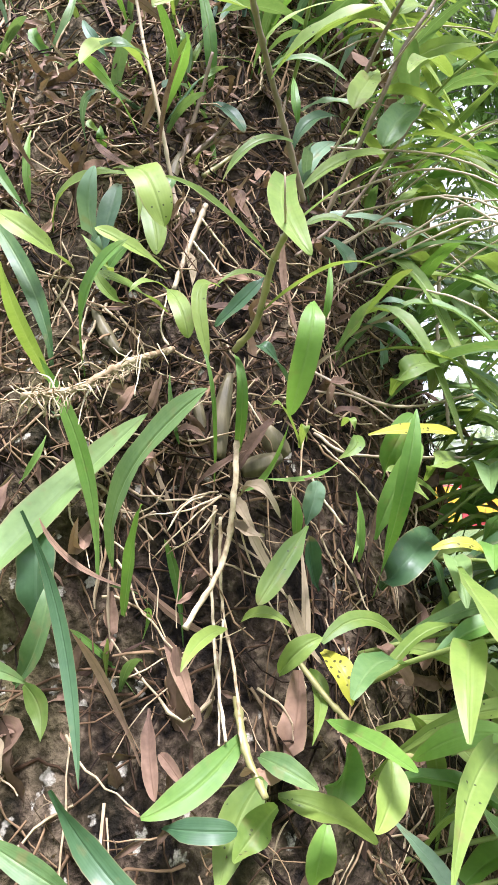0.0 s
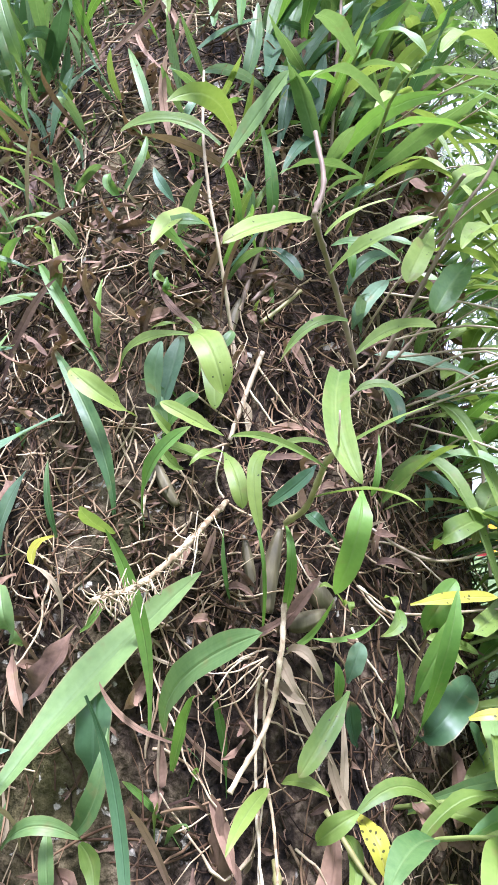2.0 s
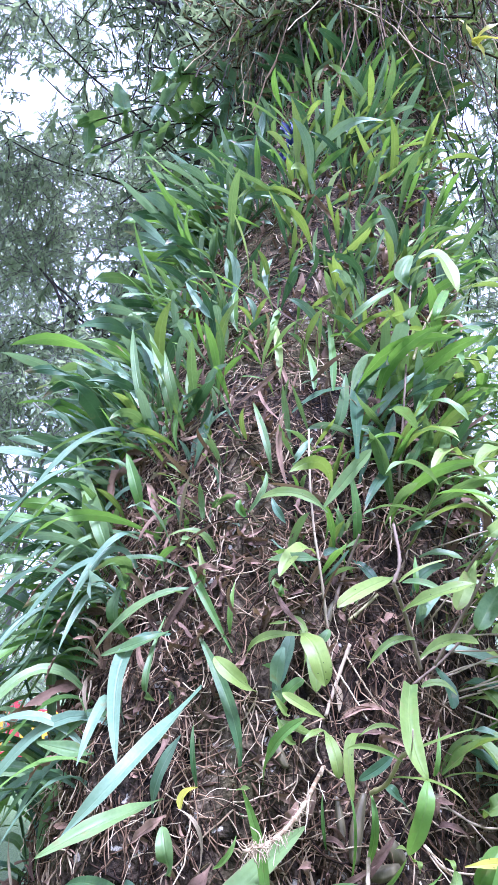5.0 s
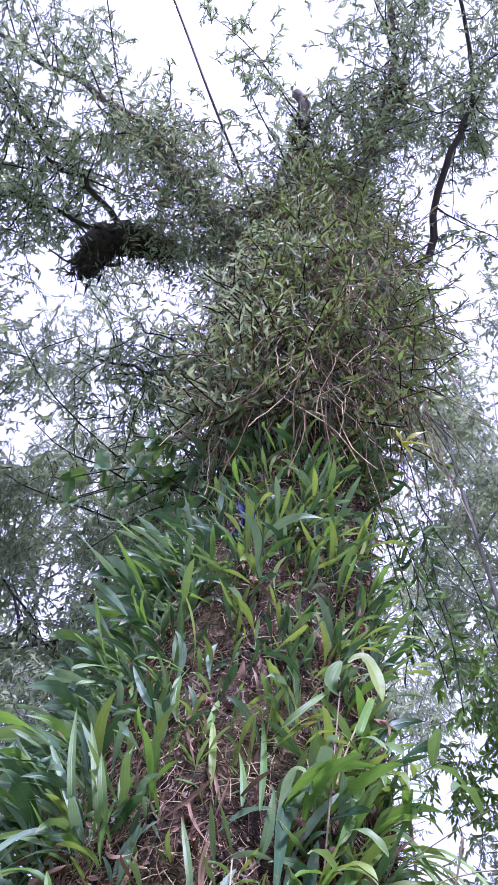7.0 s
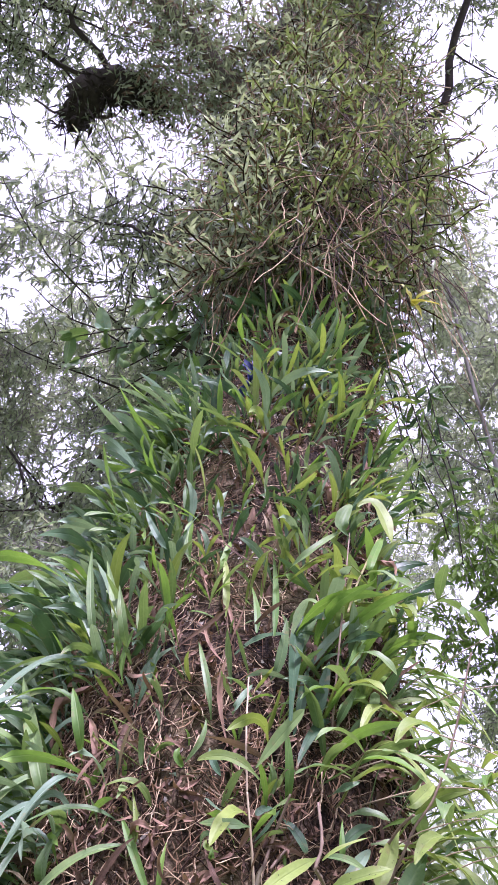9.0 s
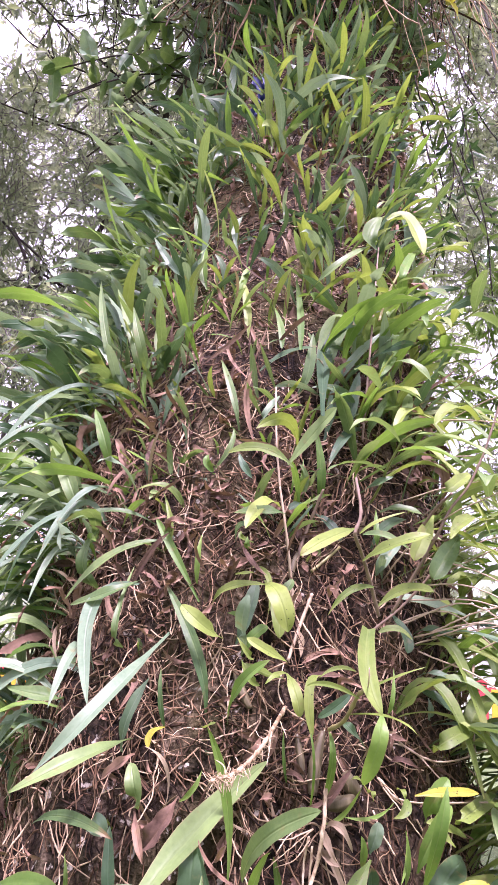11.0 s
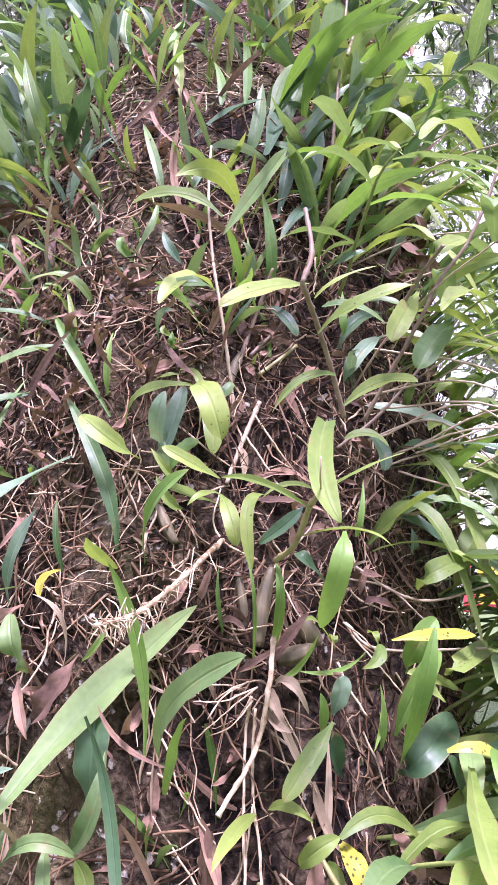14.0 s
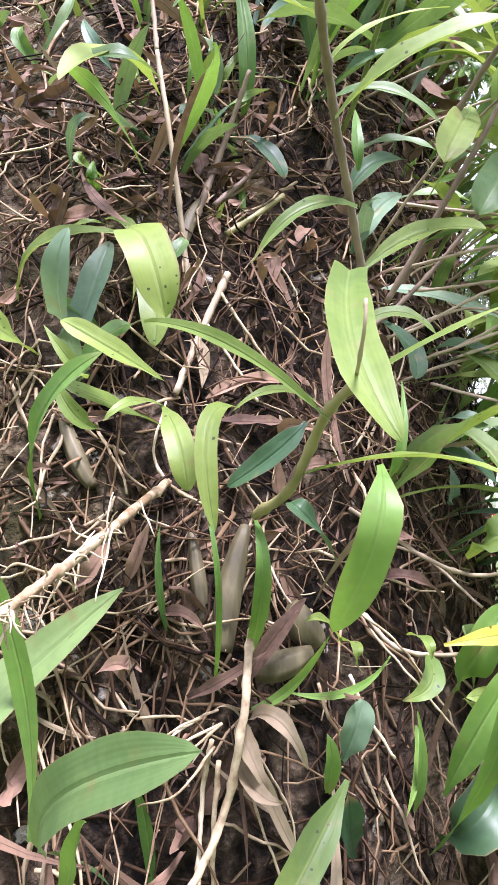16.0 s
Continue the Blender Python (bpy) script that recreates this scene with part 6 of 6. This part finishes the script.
blade(p, (-0.070, 0.826, 1.979), (-0.063, 0.812, 2.004), (-0.066, 0.824, 2.037), 0.0049, 'lime', 'lance')
blade(p, (-0.040, 0.841, 1.991), (-0.027, 0.826, 2.010), (-0.013, 0.849, 2.047), 0.0098, 'young', 'lance')
blade(p, (-0.129, 0.777, 1.878), (-0.146, 0.749, 1.883), (-0.148, 0.754, 1.896), 0.0125, 'young', 'lance')
p = thing('orchid', (0.105, 0.891, 1.800), 'stand of upright orchid leaves beside the bare stems', 'orchid', 'orchids on the trunk')
blade(p, (0.105, 0.862, 1.795), (0.177, 0.875, 1.787), (0.260, 0.907, 1.763), 0.0244, 'blue', 'strap')
blade(p, (0.142, 0.944, 1.919), (0.183, 0.942, 1.921), (0.220, 0.943, 1.912), 0.0227, 'mid', 'strap')
blade(p, (0.091, 0.863, 1.831), (0.109, 0.857, 1.863), (0.141, 0.903, 1.908), 0.0228, 'blue', 'oblong')
blade(p, (0.082, 0.875, 1.884), (0.110, 0.880, 1.927), (0.151, 0.918, 1.949), 0.0228, 'dark', 'strap')
blade(p, (0.063, 0.858, 1.989), (0.092, 0.822, 1.999), (0.127, 0.825, 2.014), 0.0180, 'dark', 'strap')
blade(p, (0.099, 0.917, 1.964), (0.139, 0.916, 1.972), (0.184, 0.921, 1.959), 0.0215, 'mid', 'strap')
blade(p, (0.114, 0.860, 1.766), (0.142, 0.812, 1.725), (0.145, 0.794, 1.693), 0.0194, 'dark', 'oblong')
blade(p, (0.156, 0.889, 1.726), (0.189, 0.861, 1.736), (0.229, 0.860, 1.719), 0.0212, 'dark', 'strap')
blade(p, (0.146, 0.842, 1.638), (0.181, 0.803, 1.627), (0.218, 0.816, 1.600), 0.0208, 'dark', 'strap')
blade(p, (0.163, 0.855, 1.654), (0.192, 0.818, 1.662), (0.229, 0.839, 1.647), 0.0138, 'blue', 'strap')
blade(p, (0.163, 0.726, 1.447), (0.177, 0.696, 1.483), (0.200, 0.709, 1.513), 0.0261, 'lime', 'oblong')
blade(p, (0.150, 0.682, 1.389), (0.172, 0.671, 1.438), (0.201, 0.676, 1.482), 0.0225, 'lime', 'oblong')
blade(p, (0.170, 0.714, 1.444), (0.184, 0.684, 1.444), (0.205, 0.685, 1.426), 0.0173, 'young', 'lance')
blade(p, (0.082, 0.685, 1.407), (0.091, 0.679, 1.431), (0.096, 0.680, 1.451), 0.0201, 'blue', 'oblong')
blade(p, (0.072, 0.660, 1.395), (0.075, 0.647, 1.421), (0.072, 0.643, 1.439), 0.0115, 'lime', 'lance')
blade(p, (0.118, 0.734, 1.469), (0.087, 0.686, 1.454), (0.045, 0.671, 1.456), 0.0063, 'lime', 'strap')


FRINGED = [(-0.051, 0.701, 1.601), (-0.058, 0.545, 1.560), (-0.080, 0.491, 1.534), (-0.107, 0.452, 1.525)]


# ---- fringe of short rootlets on the thick pale root ----
def build_fringe():
    r = random.Random(52)
    line = smooth_line(FRINGED, 6)
    hairs = []
    for _ in range(150):
        u = (0.15 + 0.85 * r.random() ** 0.7) * (len(line) - 1.001)
        q = line[int(u)].lerp(line[int(u) + 1], u - int(u))
        pts = wander(r, q, rand_dir(r, -0.5), r.uniform(0.006, 0.02), 4, 0.4, -0.05)
        hairs.append(tube_data(pts, [0.0008, 0.0007, 0.0006, 0.0005, 0.0003], 4))
    ob = thing("aerial_root", line[0], "short pale rootlets fringing the thick root", "aerial root", "aerial roots")
    child("fringe", mesh("fringe", *join(hairs), "white_root"), ob)["kind"] = "stuff"


build_fringe()


# ---- leafy shoots on the flanks of the trunk ----
def shoot(r, angle, z, length, leaves, mats, size=0.13, name="orchid", label="arching orchid cane with light green leaves", thick=0.003, group="orchids on the trunk", category="orchid", droop=0.25, mat="stem", shape="ellip"):
    q = on_trunk(angle, z, 0.0)
    ob = thing(name, q, label, category, group)
    way = (outward(angle + r.gauss(0, 25)) + Vector((0, 0, r.uniform(0.2, 1.1)))).normalized()
    pts = [q]
    for k in range(8):
        way = (way + rand_dir(r) * 0.12 + Vector((0, 0, -droop * 0.16))).normalized()
        pts.append(pts[-1] + way * length / 8)
    stem = child("cane", mesh("cane", *tube_data(pts, [thick * (1 - 0.06 * k) for k in range(9)], 6), mat), ob)
    for k in range(leaves):
        u = 1.5 + 6.4 * (k + r.random() * 0.6) / leaves
        i = min(7, int(u))
        b = pts[i].lerp(pts[i + 1], u - i)
        along = (pts[i + 1] - pts[i]).normalized()
        side = along.cross(Vector((0, 0, 1))).normalized() * (1 if k % 2 else -1)
        d = (side * 0.9 + along * r.uniform(0.2, 0.8) + rand_dir(r) * 0.35).normalized()
        L = size * r.uniform(0.65, 1.15)
        m = b + d * L * 0.5 + Vector((0, 0, 0.08 * L))
        t = b + d * L * 0.95 + Vector((0, 0, -0.3 * L * r.random()))
        blade(stem, b, m, t, L * r.uniform(0.19, 0.27), r.choice(mats), shape, r.uniform(-25, 25), face=(0, -0.3, 1))
    return ob


def bare_stems():
    """Thin leafless stems that arch out over the flank."""
    r = random.Random(61)
    for _ in range(9):
        b = Vector((r.uniform(0.1, 0.19), 0.85, r.uniform(1.62, 1.92)))
        d = Vector((r.uniform(0.2, 0.34), r.uniform(-0.08, 0.1), r.uniform(-0.22, 0.04)))
        ob = thing("orchid", b, "long thin bare orchid stem arching outwards", "orchid", "orchids on the trunk")
        cane(ob, [b, b + d * 0.5 + Vector((0, -0.02, r.uniform(0.03, 0.07))), b + d, b + d * 1.5 + Vector((0, 0, -0.1 * r.random()))], 0.0017, 0.0011, "husk_cane")


bare_stems()


def build_flanks():
    r = random.Random(17)
    for _ in range(11):
        shoot(r, r.uniform(40, 80), r.uniform(1.6, 2.3), r.uniform(0.35, 0.6), 2, ("mid", "young"), thick=0.0017, label="long thin bare orchid stem arching outwards", mat="husk_cane", droop=0.5)
    for _ in range(22):
        shoot(r, r.uniform(38, 85), r.choice((r.uniform(0.95, 1.35), r.uniform(1.7, 2.5))), r.uniform(0.16, 0.42), r.randint(4, 7), ("young", "lime", "mid", "young", "mid"))
    # long straps that arch out and hang on the shaded side
    for _ in range(30):
        a, z = r.uniform(-88, -42), r.uniform(0.95, 2.2)
        q = on_trunk(a, z, 0.0)
        ob = thing("strap_fern", q, "long drooping grey-green strap leaves of a fern", "fern", "ferns on the trunk")
        for _ in range(r.randint(1, 3)):
            d = (outward(a + r.gauss(-10, 25)) + Vector((0, -0.2, r.uniform(-0.1, 0.6)))).normalized()
            L = r.uniform(0.22, 0.42)
            m = q + d * L * 0.52 + Vector((0, 0, 0.05))
            t = q + d * L * 0.9 + Vector((0, 0, -r.uniform(0.05, 0.24)))
            blade(ob, q, m, t, r.uniform(0.018, 0.034), r.choice(("mid", "blue", "mid", "lime", "dark")), "strap", r.uniform(-30, 30))
    # pale shoots and straps that reach out past the edge of the trunk towards the lawn
    for _ in range(13):
        shoot(r, r.uniform(55, 85), r.uniform(1.22, 1.72), r.uniform(0.2, 0.38), r.randint(4, 6), ("young", "mid", "lime", "young"), droop=0.4)
    for _ in range(22):
        a, z = r.uniform(52, 88), r.uniform(1.2, 1.75)
        q = on_trunk(a, z, 0.0)
        ob = thing("strap_fern", q, "narrow green strap leaves pointing away from the trunk", "fern", "ferns on the trunk")
        for _ in range(r.randint(2, 3)):
            d = (outward(a + r.gauss(5, 15)) + Vector((0.3, -0.1, r.uniform(-0.3, 0.5)))).normalized()
            L = r.uniform(0.18, 0.36)
            t = q + d * L * 0.95 + Vector((0, 0, -r.uniform(0.0, 0.12)))
            blade(ob, q, q + d * L * 0.52 + Vector((0, 0, 0.035)), t, r.uniform(0.018, 0.032), r.choice(("mid", "blue", "young", "mid")), "strap", r.uniform(-30, 30))
    # crossing straps with withered tips, where the shaded flank turns to the front
    for _ in range(34):
        a, z = r.uniform(-66, -24), r.uniform(1.5, 2.3)
        q = on_trunk(a, z, 0.005)
        ob = thing("strap_fern", q, "arching grey-green strap leaves with withered tips", "fern", "ferns on the trunk")
        for _ in range(r.randint(1, 3)):
            d = (outward(a + r.gauss(-35, 30)) + Vector((-0.35, 0, r.uniform(-0.3, 0.7)))).normalized()
            L = r.uniform(0.14, 0.3)
            m = q + d * L * 0.5 + Vector((0, 0, 0.04))
            t = q + d * L * 0.95 + Vector((0, -0.02, -r.uniform(0.02, 0.14)))
            leaf = blade(ob, q, m, t, r.uniform(0.017, 0.028), r.choice(("mid", "blue", "mid", "blue", "lime")), "strap", r.uniform(-40, 40))
            if r.random() < 0.4:
                end = t + (t - m).normalized() * 0.035 + Vector((0, 0, -0.015))
                blade(leaf, t, t.lerp(end, 0.5), end, 0.014, "dry", "lance", r.uniform(-60, 60), name="tip", label="withered brown leaf tip")
    for _ in range(40):
        a, z = r.uniform(42, 86), r.choice((r.uniform(0.95, 1.4), r.uniform(1.55, 2.4)))
        q = on_trunk(a, z, 0.0)
        ob = thing("strap_fern", q, "narrow green strap leaves pointing away from the trunk", "fern", "ferns on the trunk")
        for _ in range(r.randint(2, 3)):
            d = (outward(max(55, a + r.gauss(12, 22))) + Vector((0.2, 0, r.uniform(-0.2, 0.7)))).normalized()
            L = r.uniform(0.16, 0.34)
            m = q + d * L * 0.52 + Vector((0, 0, 0.04))
            t = q + d * L * 0.95 + Vector((0, 0, -r.uniform(0.0, 0.14)))
            blade(ob, q, m, t, r.uniform(0.014, 0.027), r.choice(("lime", "mid", "young", "young")), "strap", r.uniform(-30, 30))


build_flanks()


# ---- high up: broad-leaved climber, hanging vine, cloth, nests, cable ----
def build_climber():
    r = random.Random(8)
    ob = thing("climber", (-0.5, 1.95, 3.95), "climber with thin twigs and broad grey-green leaves", "climber")
    for _ in range(10):
        tip = Vector((r.uniform(-1.4, -0.7), r.uniform(1.75, 2.0), r.uniform(3.75, 4.55)))
        pts = smooth_line([(-0.5, 1.95, r.uniform(3.8, 4.1)), tuple(Vector((-0.5, 1.95, 4.1)).lerp(tip, 0.5) + Vector((0, 0, 0.12))), tuple(tip)], 5)
        stem = child("stem", mesh("stem", *tube_data(pts, 0.004, 5), "dark_wood"), ob)
        for _ in range(9):
            k = r.randint(3, len(pts) - 1)
            b = pts[k]
            d = (rand_dir(r) + Vector((-0.3, -0.3, -0.5))).normalized()
            L = r.uniform(0.09, 0.17)
            blade(stem, b, b + d * L * 0.5, b + d * L * 0.92 + Vector((0, 0, -0.02)), L * 0.5, r.choice(("blue", "blue", "mid")), "ovate", r.uniform(-30, 30), face=rand_dir(r, 0.8))


def build_vine():
    r = random.Random(9)
    for k in range(7):
        top = Vector((0.2 + 0.045 * k, 1.9 + 0.025 * k, 4.0 + r.uniform(-0.3, 0.3)))
        ob = thing("vine", top, "hanging vine with small dark pointed leaves", "vine", "vines beside the trunk")
        pts = wander(r, top, (0.3, 0.02, -1), r.uniform(0.6, 1.1), 9, 0.18, -0.12)
        stem = child("stem", mesh("stem", *tube_data(pts, 0.003, 5), "dark_wood"), ob)
        for _ in range(36):
            u = r.uniform(0.5, 8.99)
            b = pts[int(u)].lerp(pts[int(u) + 1], u - int(u))
            d = (rand_dir(r) + Vector((0.35, 0, -0.35))).normalized()
            L = r.uniform(0.05, 0.09)
            blade(stem, b, b + d * L * 0.5, b + d * L, L * 0.25, r.choice(("dark", "mid", "mid")), "lance", r.uniform(-40, 40), face=rand_dir(r, 0.5))
    # yellowed leaves at the mantle's edge
    ob = thing("yellow_sprig", (0.38, 1.84, 4.28), "sprig of bright yellow withering leaves", "leaves")
    for dx, dz in ((0.1, -0.03), (-0.04, 0.1), (0.03, -0.09), (0.09, 0.05)):
        b = Vector((0.38, 1.84, 4.28))
        blade(ob, b, b + Vector((dx * 0.5, -0.04, dz * 0.5)), b + Vector((dx * 1.4, -0.03, dz * 1.4)), 0.045, "yellow", "lance")


def build_nest(line, size, count, seed, label):
    """A hanging clump of dead fern and dark moss, sagging along a limb: matted core, fronds and a ragged fringe."""
    r = random.Random(seed)
    ob = thing("hanging_clump", line[0], label, "clump", "dark clumps on the limbs")
    pts = smooth_line(line, 6) if len(line) > 2 else [Vector(q) for q in line]
    n = len(pts)
    core = [size * (0.2 + 0.35 * math.sin(math.pi * (0.12 + 0.76 * k / (n - 1)))) for k in range(n)]
    v, f = tube_data(pts, core, 12)
    v = [Vector(q) + Vector((noise.noise(Vector(q) * 7), noise.noise(Vector(q) * 7 + Vector((5, 0, 0))), noise.noise(Vector(q) * 9))) * size * 0.3 for q in v]
    child("moss", mesh("moss", v, f, "dark_wood"), ob)
    fronds, fringe = ([], []), ([], [])
    for _ in range(count):
        u = r.random() * (n - 1.001)
        q = pts[int(u)].lerp(pts[int(u) + 1], u - int(u)) + rand_dir(r) * size * 0.6 * r.random() ** 0.5
        up = r.random() < 0.35
        d = (rand_dir(r) * 0.7 + Vector((0, 0, 0.5 if up else -0.8))).normalized()
        box = fringe if up else fronds
        leaf_card(box[0], box[1], q, d, rand_dir(r), size * r.uniform(0.25, 0.75), size * r.uniform(0.05, 0.1))
    child("fronds", mesh("fronds", *fronds, "dark_wood", smooth=False), ob)["kind"] = "stuff"
    child("fringe", mesh("fringe", *fringe, "crown", smooth=False), ob, "dusky green living tips")["kind"] = "stuff"


def build_high_things():
    build_climber()
    build_vine()
    build_nest([(-1.62, 2.72, 7.95), (-1.96, 2.52, 8.03), (-2.26, 2.47, 7.95), (-2.47, 2.62, 7.68)], 0.3, 1500, 1, "dark hanging clump of dead fern on a limb")
    build_nest([(-0.29, 2.15, 8.95), (-0.25, 2.11, 9.25)], 0.22, 500, 2, "dark clump of moss on a limb's stump")
    build_nest([(0.7, 2.15, 9.6), (0.74, 2.11, 9.9)], 0.22, 500, 3, "dark clump of moss on a limb's stump")
    # blue rag in a crevice of the ferns
    verts, faces = [], []
    for i in range(13):
        for j in range(7):
            u, v = i / 12, j / 6
            q = Vector((-0.355 + 0.05 * v + 0.02 * math.sin(u * 5), 1.56 - 0.03 * math.sin(v * 9 + u * 7) - 0.03 * u, 3.72 - 0.2 * u))
            verts.append(q + Vector((noise.noise(q * 25), noise.noise(q * 25 + Vector((3, 0, 0))), 0)) * 0.02)
    for i in range(12):
        for j in range(6):
            k = i * 7 + j
            faces.append((k, k + 1, k + 8, k + 7))
    tagged(new("rag", mesh("rag", verts, faces, "blue_cloth")), "crumpled dark blue rag caught among the ferns", "rag")
    # black line slung up through the crown
    line = smooth_line([(-0.61, 2.34, 7.63), (-1.07, 1.71, 8.92), (-1.65, 1.24, 10.95), (-2.77, -0.07, 14.48)], 6)
    tagged(new("cable", mesh("cable", *tube_data(line, 0.012, 6), "dark_wood")), "thin black cable running up through the crown", "cable")
    low = smooth_line([(-0.5, 1.6, 3.2), (-0.6, 1.75, 3.75), (-0.7, 2.1, 4.5), (-0.61, 2.34, 7.63)], 6)
    tagged(new("cable", mesh("cable", *tube_data(low, 0.006, 6), "dark_wood")), "thin black cable hanging down the trunk", "cable")


build_high_things()
